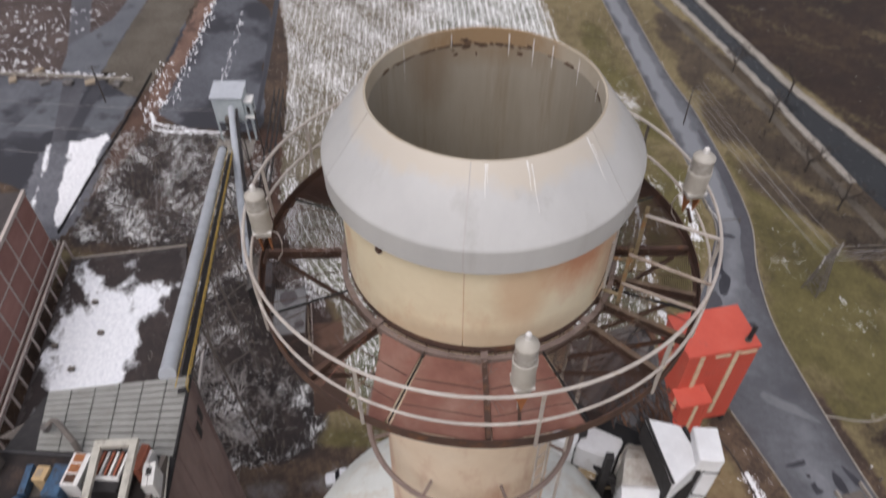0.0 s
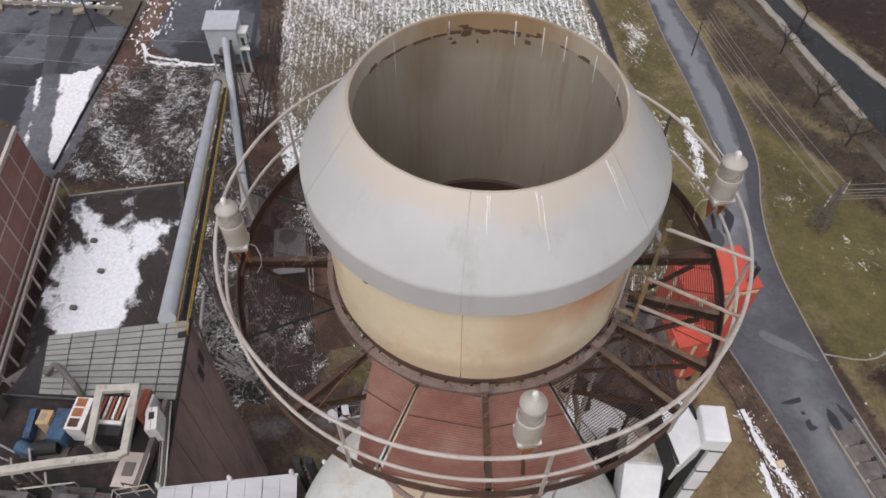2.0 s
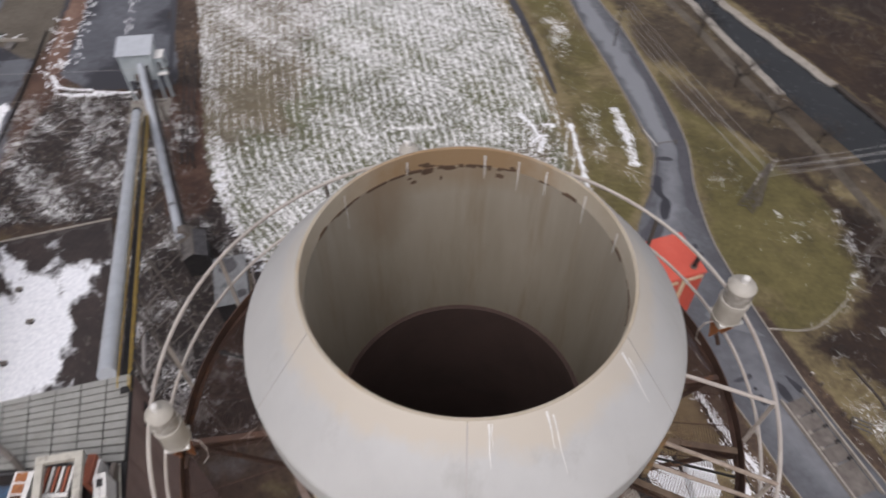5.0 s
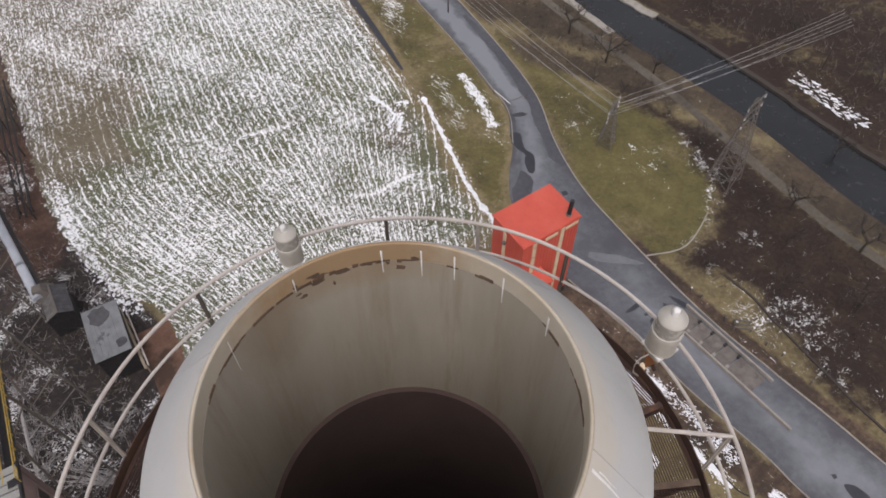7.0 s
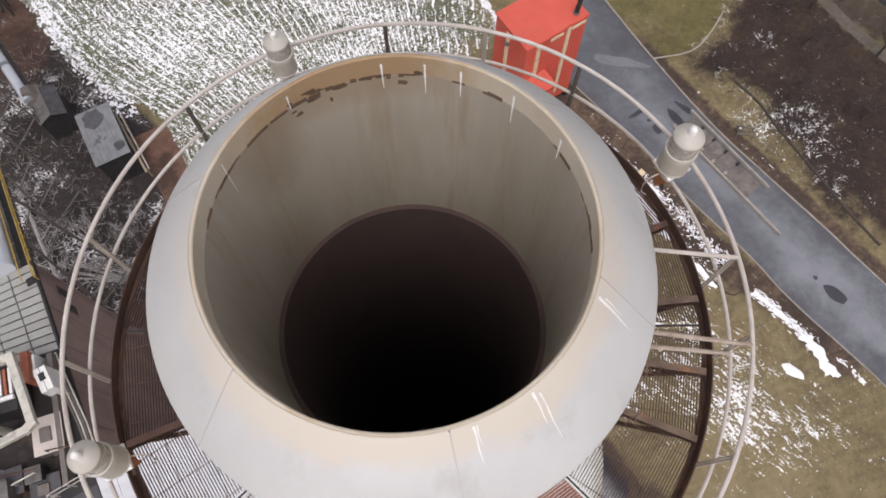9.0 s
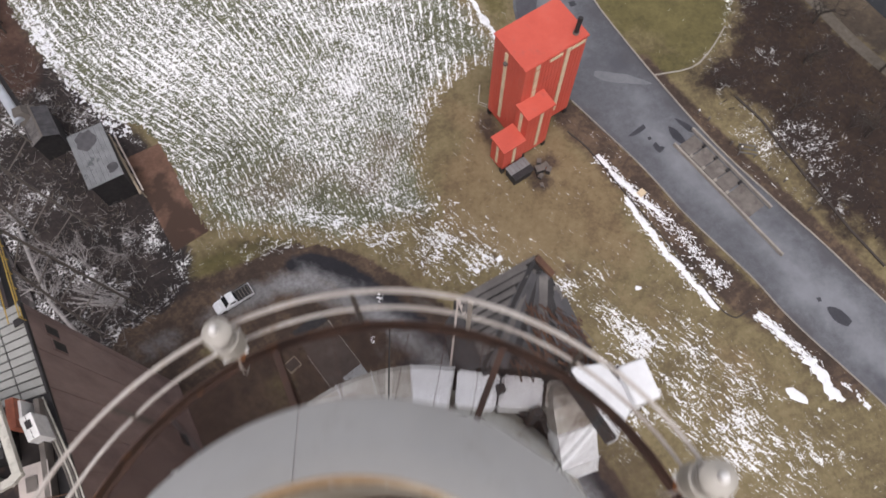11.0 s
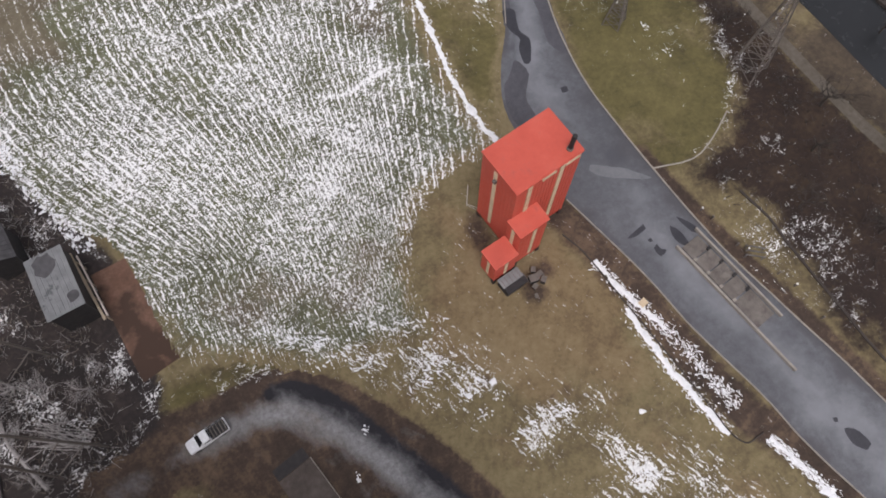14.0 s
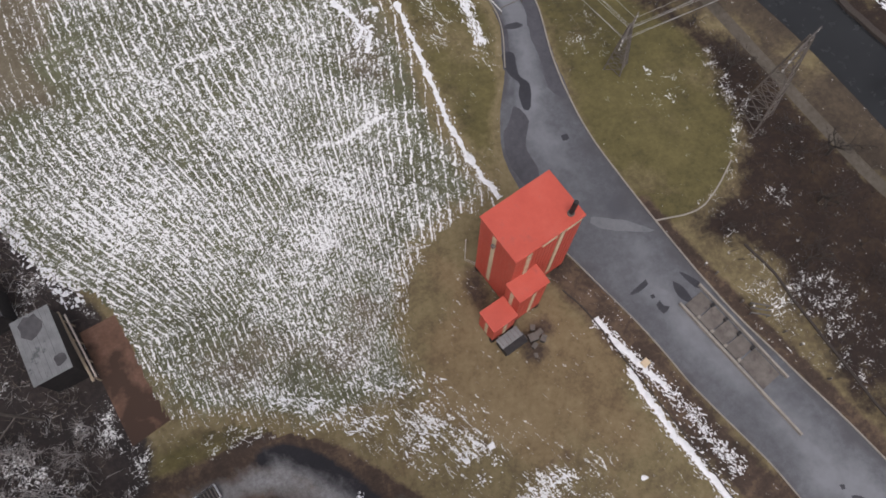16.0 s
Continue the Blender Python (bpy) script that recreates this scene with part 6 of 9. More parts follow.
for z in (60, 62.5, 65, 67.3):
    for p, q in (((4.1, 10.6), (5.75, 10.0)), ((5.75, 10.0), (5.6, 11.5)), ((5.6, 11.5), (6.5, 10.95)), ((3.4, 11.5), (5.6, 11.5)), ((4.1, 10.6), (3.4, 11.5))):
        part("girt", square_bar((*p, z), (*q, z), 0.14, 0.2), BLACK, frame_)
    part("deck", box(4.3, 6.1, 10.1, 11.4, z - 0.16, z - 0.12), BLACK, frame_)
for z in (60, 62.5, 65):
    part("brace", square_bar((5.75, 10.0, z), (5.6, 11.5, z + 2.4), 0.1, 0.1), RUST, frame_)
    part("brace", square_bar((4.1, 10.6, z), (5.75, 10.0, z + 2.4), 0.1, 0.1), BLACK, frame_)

# weathered penthouse of a steel tower beside the ducts
pent = thing("tower_penthouse", "derelict slatted penthouse of grey planks and rusty sheet", "penthouse", (0, 0, 0))
EAVE, APEX, VALLEY, HEEL, CREST = Vector((3.0, 13.9, 69.4)), Vector((5.1, 14.0, 70.6)), Vector((3.1, 12.1, 69.0)), Vector((6.1, 11.0, 68.6)), Vector((5.4, 13.5, 70.3))
rng = np.random.default_rng(76)
for k in range(9):
    f = (k + 0.3) / 9
    a, b = EAVE.lerp(VALLEY, f), APEX.lerp(VALLEY, f)
    lift = Vector((0, 0, rng.uniform(-0.03, 0.04)))
    part("plank", square_bar(a + lift, b.lerp(a, rng.uniform(0.0, 0.1)) + lift, rng.uniform(0.15, 0.2), 0.04), GREYST, pent)
for k in range(13):
    f = k / 12.5
    a, b = APEX.lerp(CREST, f), VALLEY.lerp(HEEL, f)
    lift = Vector((0, 0, rng.uniform(-0.05, 0.05)))
    part("sheet", square_bar(a.lerp(b, rng.uniform(0.0, 0.12) + (0.12 if k > 8 else 0)) + lift, b + lift, rng.uniform(0.18, 0.26), 0.03), (DARKPL, GREYST, DARKPL, BLACK, DARKPL)[k % 5], pent)
for tri in ((EAVE, APEX, VALLEY), (APEX, VALLEY, HEEL), (APEX, HEEL, CREST)):
    bm = bmesh.new()
    lo, hi = [bm.verts.new(p - Vector((0, 0, 0.16))) for p in tri], [bm.verts.new(p - Vector((0, 0, 0.1))) for p in tri]
    bm.faces.new(lo)
    bm.faces.new(hi[::-1])
    for i in range(3):
        bm.faces.new((lo[i], lo[(i + 1) % 3], hi[(i + 1) % 3], hi[i]))
    bmesh.ops.recalc_face_normals(bm, faces=bm.faces[:])
    part("roof_lining", bm, BLACK, pent)
part("ridge", square_bar(APEX, VALLEY, 0.12, 0.1), BLACK, pent)
part("ridge_cap", square_bar(APEX + Vector((0, 0, 0.05)), CREST + Vector((0, 0, 0.05)), 0.16, 0.1), BROWNRUST, pent)
part("barge_board", square_bar(EAVE, APEX, 0.1, 0.12), GREYST, pent)
part("corner_beam", square_bar(EAVE + Vector((0, 0, 0.06)), Vector((3.25, 12.3, 68.7)), 0.09, 0.09), BAND, pent, "pale corner beam")
part("corner_beam", square_bar(EAVE + Vector((0, 0, 0.06)), Vector((2.35, 12.6, 67.6)), 0.06, 0.06), BAND, pent, "pale corner beam")
bm = bmesh.new()
vs = [bm.verts.new(p) for p in ((2.95, 13.85, 69.3), (3.15, 12.15, 68.85), (2.35, 12.5, 67.4), (2.6, 13.9, 67.4), (2.98, 13.86, 69.26), (3.2, 12.12, 68.8), (2.4, 12.46, 67.36), (2.65, 13.9, 67.36))]
for f in ((0, 1, 2, 3), (7, 6, 5, 4), (0, 4, 5, 1), (1, 5, 6, 2), (2, 6, 7, 3), (3, 7, 4, 0)):
    bm.faces.new([vs[i] for i in f])
bmesh.ops.recalc_face_normals(bm, faces=bm.faces[:])
part("side_cladding", bm, DARKPL, pent, "dark side cladding")
for k in range(280):
    f, q = rng.uniform(0.4, 1.0), rng.uniform(0.22, 0.98)
    p = APEX.lerp(VALLEY, f).lerp(CREST.lerp(HEEL, f), q) + Vector((rng.normal() * 0.08, rng.normal() * 0.08, rng.uniform(0.0, 0.24)))
    a, l = -1.2 + rng.normal() * 0.35, rng.uniform(0.14, 0.48)
    part("torn_sheet", square_bar(p, p + Vector((l * math.cos(a), l * math.sin(a), -rng.uniform(0.0, 0.15))), rng.uniform(0.015, 0.055), 0.012), (BROWNRUST, RUST, BROWNRUST, RUST, DARKPL)[k % 5], pent)
part("under_deck", box(3.0, 6.0, 11.2, 13.4, 67.6, 67.7), BLACK, pent)
for x, y, z in ((3.0, 13.85, 69.3), (5.2, 13.9, 70.3), (3.2, 12.1, 68.8), (6.0, 11.1, 68.5)):
    part("column", square_bar((x, y, 0), (x, y, z), 0.2, 0.2), BLACK, pent)
for z in range(4, 67, 8):
    for p, q in (((3.0, 13.85), (5.2, 13.9)), ((5.2, 13.9), (6.0, 11.1)), ((3.0, 13.85), (3.2, 12.1)), ((3.2, 12.1), (6.0, 11.1))):
        part("girt", square_bar((*p, z), (*q, z), 0.14, 0.2), BLACK, pent)

# ---------------------------------------------------------------- boiler house with the panelled roof
ZR = 35.0
plant = thing("boiler_house", "tall brown metal-clad boiler house with a grey panelled roof", "building", (0, 0, 0))
# plan corners: far right, near right, near left, far left
FR, NR, NL, FL = Vector((-25.3, 34.6)), Vector((-21.9, 13.4)), Vector((-41.0, 12.6)), Vector((-37.3, 32.1))


def wall_between(p, q, z0, z1, material, parent, name="wall", t=0.3, label=""):
    d = (q - p).normalized()
    nrm = Vector((d.y, -d.x)) * t
    bm = bmesh.new()
    vs = [bm.verts.new((*c, z)) for z in (z0, z1) for c in (p, q, q - nrm, p - nrm)]
    for f in ((3, 2, 1, 0), (4, 5, 6, 7), (0, 1, 5, 4), (1, 2, 6, 5), (2, 3, 7, 6), (3, 0, 4, 7)):
        bm.faces.new([vs[i] for i in f])
    bmesh.ops.recalc_face_normals(bm, faces=bm.faces[:])
    return part(name, bm, material, parent, label)


side = wall_between(NR, FR, 0, ZR - 0.4, BROWNWALL, plant, "side_wall")
wall_between(FR, FL, 0, ZR - 0.4, BROWNWALL, plant, "end_wall")
wall_between(FL, NL, 0, ZR - 0.4, BROWNWALL, plant, "back_wall")
wall_between(NL, NR, 0, ZR - 0.4, BROWNWALL, plant, "near_wall")
bm = bmesh.new()
lo = [bm.verts.new((*c, ZR - 0.45)) for c in (FR, NR, NL, FL)]
hi = [bm.verts.new((*c, ZR - 0.1)) for c in (FR, NR, NL, FL)]
bm.faces.new(lo)
bm.faces.new(hi[::-1])
for i in range(4):
    bm.faces.new((lo[i], lo[(i + 1) % 4], hi[(i + 1) % 4], hi[i]))
bmesh.ops.recalc_face_normals(bm, faces=bm.faces[:])
deck = part("roof", bm, BLACK, plant, "dark roof deck under the panels")
# roof panels in rows across the deck
NRp = FR + (NR - FR) * 0.37
NLp = Vector((-35.7, 26.5))
for i in range(6):
    for j in range(11):
        u0, u1, v0, v1 = i / 6 + 0.004, (i + 1) / 6 - 0.004, j / 11 + 0.008, (j + 1) / 11 - 0.008
        cs = []
        for u, v in ((u0, v0), (u1, v0), (u1, v1), (u0, v1)):
            a, b = FL + (FR - FL) * u, NLp + (NRp - NLp) * u
            cs.append(a + (b - a) * v)
        dz = 0.03 * ((i * 7 + j * 3) % 5) / 5
        bm = bmesh.new()
        lo = [bm.verts.new((*c, ZR - 0.1)) for c in cs]
        hi = [bm.verts.new((*c, ZR + 0.03 + dz)) for c in cs]
        bm.faces.new(hi)
        for k in range(4):
            bm.faces.new((lo[k], lo[(k + 1) % 4], hi[(k + 1) % 4], hi[k]))
        bmesh.ops.recalc_face_normals(bm, faces=bm.faces[:])
        part("roof_panel", bm, ROOFP, deck)
# wall openings and ribs on the side wall
dirn = (NR - FR).normalized()
out = Vector((-dirn.y, dirn.x))
if out.x < 0:
    out = -out


def on_side(along_m, z, off=0.0):
    p = FR + dirn * along_m + out * off
    return Vector((p.x, p.y, z))


for k in range(6):
    a = 0.6 + k * 3.4
    part("wall_rib", square_bar(on_side(a, 0.0, 0.02), on_side(a, ZR - 0.4, 0.02), 0.05, 0.07), BROWNWALL, side)
for a, z, w, h in ((1.6, 31.2, 0.8, 2.0), (2.9, 30.6, 0.8, 2.0), (8.4, 6.5, 1.4, 2.4), (12.4, 4.0, 1.5, 2.0)):
    c = on_side(a, z, 0.05)
    win = part("window", square_bar(c - Vector((*dirn, 0)) * w / 2, c + Vector((*dirn, 0)) * w / 2, 0.12, h), BLACK, plant)
    part("frame", square_bar(c - Vector((*dirn, 0)) * (w / 2 + 0.1) + Vector((*out, -h / 2)) * 0.9 * 0, c + Vector((*dirn, 0)) * (w / 2 + 0.1), 0.08, h + 0.2), BROWNWALL, win)
part("sill_lamp", box(-23.1, -22.7, 21.6, 22.0, 14.0, 15.2, 0.05), WHITEP, plant, "small white wall cabinet")
part("ridge_pipe", bar((*FR, ZR + 0.2), (*(FR + (NR - FR) * 0.37), ZR + 0.2), 0.12, 8), BLACK, plant)

# plant room and machines on the near half of the roof
room = thing("roof_plant_room", "dark sunken plant room on the boiler house roof", "plant room", (0, 0, ZR))
part("floor", box(-38.5, -24.2, 15.5, 26.0, 0.0, 0.12), SOOTROOF, room, "sooty blotched roof felt")
part("parapet", box(-24.6, -24.2, 15.5, 26.2, 0.12, 1.3, 0.05), LATT, room)
part("kerb", box(-38.5, -24.6, 26.05, 26.2, 0.12, 0.35, 0.03), DARKPL, room)
blower = thing("blower_unit", "rust-red louvred blower under a cream pipe loop", "blower", (0, 0, ZR))
part("casing", box(-29.2, -26.4, 22.4, 25.8, 0.15, 2.4, 0.08), BLACK, blower)
for k in range(7):
    part("louvre", box(-28.9 + 0.36 * k, -28.7 + 0.36 * k, 23.6, 25.5, 2.4, 2.62, 0.02), RUSTRED if k % 2 else WHITEP, blower)
part("louvre_sill", box(-29.0, -26.5, 23.2, 23.5, 2.4, 2.66, 0.03), WHITEP, blower, "chipped white sill")
LOOP = [(-28.0, 21.4, 3.2), (-28.7, 25.55, 3.5), (-25.95, 25.9, 3.5), (-25.0, 20.75, 3.5), (-25.45, 20.4, 3.5), (-29.7, 19.55, 3.5), (-40, 17.2, 3.5)]
for k, (p, q) in enumerate(zip(LOOP, LOOP[1:])):
    d = (Vector(q) - Vector(p)).normalized() * 0.25
    part("duct_length", square_bar(Vector(p) - d, Vector(q) + d, 0.54 + 0.02 * (k % 2), 0.4 + 0.03 * (k % 3)), PIPE, blower, "grey-white flat duct")
part("pipe_leg", bar((-28.0, 21.4, 0.15), (-28.0, 21.4, 3.0), 0.29, 10), PIPE, blower)
shelf = thing("rusty_locker", "white locker with orange rusted panels", "locker", (0, 0, ZR))
part("case", box(-31.0, -29.6, 22.7, 25.4, 0.15, 2.3, 0.04), WHITEP, shelf)
for k in range(3):
    part("panel", box(-30.8, -30.0, 22.9 + 0.85 * k, 23.6 + 0.85 * k, 2.3, 2.34), ORANGE if k else BROWNRUST, shelf, "rusted panel")
redcol = thing("rust_column", "rust-red steel column with a streaked side", "column", (0, 0, ZR))
part("shaft", box(-25.9, -25.3, 24.2, 26.4, 0.15, 2.5, 0.05), RUSTRED, redcol)
part("side_plate", box(-25.3, -25.1, 24.4, 26.2, 0.15, 2.0, 0.02), WHITEP, redcol, "white streaked side plate")
mach = thing("blue_machine", "blue painted machine housing with a tan crate on top", "machine", (0, 0, ZR))
part("cover", box(-32.4, -31.0, 22.0, 24.6, 0.15, 1.9, 0.12), BLUE, mach)
part("arm", square_bar((-34.6, 24.6, 0.9), (-34.2, 22.2, 0.9), 0.5, 0.9), BLUE, mach)
part("pump", bar((-34.7, 21.7, 0.8), (-33.2, 21.2, 0.8), 0.55, 14), BLUE, mach)
part("motor", bar((-33.4, 21.6, 0.8), (-31.6, 21.9, 0.8), 0.6, 14), BLACK, mach)
part("crate", box(-33.4, -32.4, 23.0, 24.2, 0.15, 2.2, 0.03), TAN, mach)
part("crate_lid", box(-33.25, -32.8, 23.3, 23.9, 2.2, 2.24), WOODP, mach)
part("bed", box(-34.6, -31.0, 21.0, 24.8, 0.12, 0.3, 0.02), LATT, mach)
cab = thing("control_cabinet", "white control cabinet with a black window", "cabinet", (-24.4, 23.9, ZR))
cab.matrix_basis = pose(-24.4, 23.9, ZR, 0, 0, 14)
part("case", box(-0.45, 0.45, -0.95, 0.95, 0.15, 2.6, 0.05), WHITEP, cab)
part("window", box(-0.2, 0.22, -0.1, 0.5, 2.6, 2.63), BLACK, cab)
part("door_seam", box(-0.02, 0.02, -0.95, 0.95, 2.6, 2.62), LATT, cab)
# clutter of thin pipes, ducts and trays on the dark near roof
rng = np.random.default_rng(61)
for k in range(22):
    x, y = rng.uniform(-37.5, -24.5), rng.uniform(14.2, 19.2)
    pr = thing("service_pipe", "thin pale service pipe over the plant roof", "pipe", (x, y, ZR), "service pipes on the plant roof")
    l, h = rng.uniform(1.2, 4.0), rng.uniform(0.6, 2.4)
    if k % 3 == 0:
        part("run", tube([(0, 0, 0.1), (0, 0, h), (l, 0.2 * l, h), (l, 0.2 * l, 0.1)], 0.06, 6), PIPE, pr)
    elif k % 3 == 1:
        part("run", tube([(0, 0, 0.1), (0, 0, h), (-0.25 * l, 0.9 * l * 0.5, h)], 0.08, 6), RAIL, pr)
    else:
        part("run", tube([(0, 0, 0.1), (0.1, 0, h), (l * 0.8, -0.3, h * 0.9)], 0.05, 6), BROWNRUST, pr)
    part("foot", box(-0.15, 0.15, -0.15, 0.15, 0, 0.15, 0.02), LATT, pr)
for k, (x0, x1, y0, y1, z) in enumerate(((-26.2, -24.2, 19.0, 21.6, 1.1), (-30.4, -27.4, 17.0, 18.8, 0.8), (-35.0, -32.0, 16.2, 18.0, 1.3), (-27.0, -25.0, 15.8, 17.6, 0.6), (-31.6, -29.0, 14.0, 15.8, 1.0), (-25.6, -23.6, 13.8, 15.6, 0.9), (-36.4, -34.2, 13.9, 15.4, 0.7))):
    tr = thing("plant_housing", "weathered grey-brown plant housing on the roof", "housing", ((x0 + x1) / 2, (y0 + y1) / 2, ZR + 0.12), "housings on the plant roof")
    w, l = (x1 - x0) / 2, (y1 - y0) / 2
    part("case", box(-w, w, -l, l, 0, z, 0.04), (GREYST, BROWNRUST)[k % 2], tr)
    part("lid", box(-w - 0.06, w + 0.06, -l - 0.06, l + 0.06, z, z + 0.06, 0.02), BAND if k == 0 else (GREYST, DARKPL)[k % 2], tr)
    part("vent", box(-w * 0.5, w * 0.3, -l * 0.4, l * 0.4, z + 0.06, z + 0.2, 0.03), LATT, tr)
flue2 = thing("roof_vent_pipe", "grey elbowed vent pipe over the panel roof", "vent pipe", (0, 0, ZR))
part("pipe", tube([(-31.8, 26.4, 0.1), (-32.2, 26.9, 1.2), (-34.2, 28.4, 1.5), (-34.7, 28.6, 1.3), (-35.2, 28.2, 0.9)], 0.25, 10), LATT, flue2, "", True)
part("cowl", bar((-35.2, 28.2, 0.6), (-35.3, 28.1, 1.1), 0.36, 10), GREYST, flue2)
gantry = thing("pipe_gantry", "white tubular gantry beside the blue machine", "gantry", (0, 0, ZR))
for p, q in (((-37.6, 22.6, 0.2), (-36.2, 20.6, 2.2)), ((-37.6, 23.4, 0.2), (-36.0, 21.4, 2.2)), ((-36.2, 20.6, 2.2), (-35.4, 20.7, 0.2)), ((-36.0, 21.4, 2.2), (-35.2, 21.4, 0.2)), ((-36.2, 20.6, 2.2), (-36.0, 21.4, 2.2))):
    part("tube", bar(p, q, 0.07, 6), WHITEP, gantry)
hatch = thing("roof_hatch", "small dark roof hatch", "hatch", (-29.0, 26.9, ZR))
part("box", box(-0.45, 0.45, -0.5, 0.5, 0.0, 0.7, 0.04), BLACK, hatch)
greenp = thing("pipe_run", "run of pale green service pipes beside the parapet", "pipe run", (0, 0, ZR))
for k in range(4):
    part("pipe", tube([(-24.9 + 0.2 * k, 26.4, 0.5), (-23.35 + 0.2 * k, 20.4, 0.5), (-22.6 + 0.2 * k, 16.0, 0.5)], 0.07, 6), PIPE if k % 2 else LATT, greenp)
stair = thing("roof_stair", "slatted pale stair on the edge of the roof", "stair", (-39.2, 30.6, ZR - 3))
for k in range(10):
    part("tread", box(-0.75, 0.75, -0.3 * k - 0.09, -0.3 * k + 0.06, 0.24 * k, 0.24 * k + 0.04), LATT, stair)
for k, (x, y, w, h) in enumerate(((-36.8, 17.0, 1.6, 1.5), (-34.6, 16.6, 1.2, 2.2), (-31.5, 16.5, 1.6, 1.2), (-28.6, 17.2, 1.3, 1.8), (-26.4, 17.8, 1.0, 1.3), (-38.2, 24.6, 1.4, 2.6))):
    t_ = thing("roof_unit", "dark grey ventilation unit on the plant roof", "ventilation unit", (x, y, ZR + 0.12))
    part("case", box(-w / 2, w / 2, -w / 2, w / 2, 0, h, 0.08), LATT if k % 2 else BLACK, t_)
    part("lid", box(-w / 2 - 0.08, w / 2 + 0.08, -w / 2 - 0.08, w / 2 + 0.08, h, h + 0.1, 0.03), GREYST, t_)

# ---------------------------------------------------------------- pale roof beside the stack
hall = thing("pale_roof_hall", "tall hall with a pale corrugated metal roof", "building", (0, 0, 0))
HALL_TURN = pose(-8.3, 13.95, 0, 0, 0, 10) @ Matrix.Translation((8.3, -13.95, 0))
hall.matrix_basis = HALL_TURN
part("wall", box(-16.1, -8.3, -6, 13.5, 0, 54.4), BROWNWALL, hall)
part("roof_deck", box(-16.3, -8.1, -6.2, 13.8, 54.4, 54.75), BLACK, hall)
for k in range(8):
    x = -14.55 + 0.8125 * k
    part("roof_sheet", box(x + 0.008, x + 0.8, -6.2, 13.75, 54.75, 54.86 + 0.03 * (k % 2), 0.012), WROOF, hall)
for k in range(12):
    y = 13.2 - 1.6 * k
    part("side_sheet", box(-16.0, -14.6, y - 1.55, y, 54.75, 54.82), DARKPL, hall)
part("edge_trim", box(-14.6, -8.0, 13.75, 13.85, 54.5, 54.9, 0.02), WROOF, hall)
for x in (-14.5, -11.2, -8.3):
    fin = part("finial", lathe([(0, 0), (0.1, 0), (0.12, 0.2), (0.06, 0.4), (0, 0.46)], 12), WHITEP, hall)
    fin.location = (x, 13.85, 54.95)
yr = thing("roof_guard", "pale tubular guard rail on the hall roof edge", "railing", (0, 0, 0))
yr.matrix_basis = HALL_TURN @ Matrix.Translation((0, 0, 54.8))
for z in (0.55, 1.1):
    part("rail", tube([(-16.2, 11.6, z), (-16.2, 13.5, z), (-14.7, 13.6, z)], 0.028, 6), RAIL, yr)
for p in ((-16.2, 11.6), (-16.2, 13.5), (-15.4, 13.55), (-14.7, 13.6)):
    part("post", bar((*p, 0), (*p, 1.1), 0.028, 6), RAIL, yr)
blackcol = thing("black_riser", "black ribbed steel riser beside the hall", "riser", (0, 0, 0))
for x in (-7.85, -7.3):
    part("riser", square_bar((x, 14.0, 0), (x, 14.0, 56.3), 0.3, 0.3), BLACK, blackcol)
for k in range(40):
    part("cleat", box(-7.85, -7.3, 13.95, 14.1, 36 + 0.5 * k, 36.1 + 0.5 * k), LATT, blackcol)
for k in range(2):
    f = thing("insulator", "small white insulator stack on the riser", "insulator", (-6.7 + 0.16 * (k % 2), 14.2 - 0.5 * k, 55.6), "insulators by the riser")
    part("disc", lathe([(0, 0), (0.1, 0.0), (0.11, 0.08), (0.06, 0.11), (0.1, 0.18), (0.05, 0.24), (0, 0.26)], 12), WHITEP, f)
    part("pin", bar((0, 0, -1.5), (0, 0, 0), 0.03, 6), BLACK, f)
part("insulator_arm", box(-7.2, -6.3, 11.8, 14.4, 54.0, 54.15), BLACK, blackcol)

# ---------------------------------------------------------------- brick block
brickb = thing("brick_block", "red-brown brick block with cream concrete bands", "building", (0, 0, 0))
B0, B1 = Vector((-72.6, 79.8)), Vector((-64.6, 40.0))
B2, B3 = Vector((-90, 35)), Vector((-98, 75))
HB = 15.4
facade = wall_between(B1, B0, 0, HB, BAND, brickb, "facade")
wall_between(B0, B3, 0, HB, BRICK, brickb, "end_wall")
wall_between(B3, B2, 0, HB, BRICK, brickb, "back_wall")
wall_between(B2, B1, 0, HB, BRICK, brickb, "near_wall")
bm = bmesh.new()
lo = [bm.verts.new((*c, HB - 0.4)) for c in (B0, B1, B2, B3)]
hi = [bm.verts.new((*c, HB + 0.05)) for c in (B0, B1, B2, B3)]
bm.faces.new(lo)
bm.faces.new(hi[::-1])
for i in range(4):
    bm.faces.new((lo[i], lo[(i + 1) % 4], hi[(i + 1) % 4], hi[i]))
bmesh.ops.recalc_face_normals(bm, faces=bm.faces[:])
part("roof", bm, LOT, brickb, "dark felt roof")
d = (B0 - B1).normalized()
nn = Vector((d.y, -d.x))
if nn.x < 0:
    nn = -nn
L_ = (B0 - B1).length
for i in range(8):
    for j in range(3):
        a0, a1 = L_ * i / 8 + 0.28, L_ * (i + 1) / 8 - 0.28
        z0, z1 = 0.5 + j * 4.9, 0.5 + (j + 1) * 4.9 - 0.5
        p = B1 + d * a0 + nn * 0.02
        q = B1 + d * a1 + nn * 0.02
        part("brick_panel", square_bar((*p, (z0 + z1) / 2), (*q, (z0 + z1) / 2), 0.16, z1 - z0), BRICK, facade)
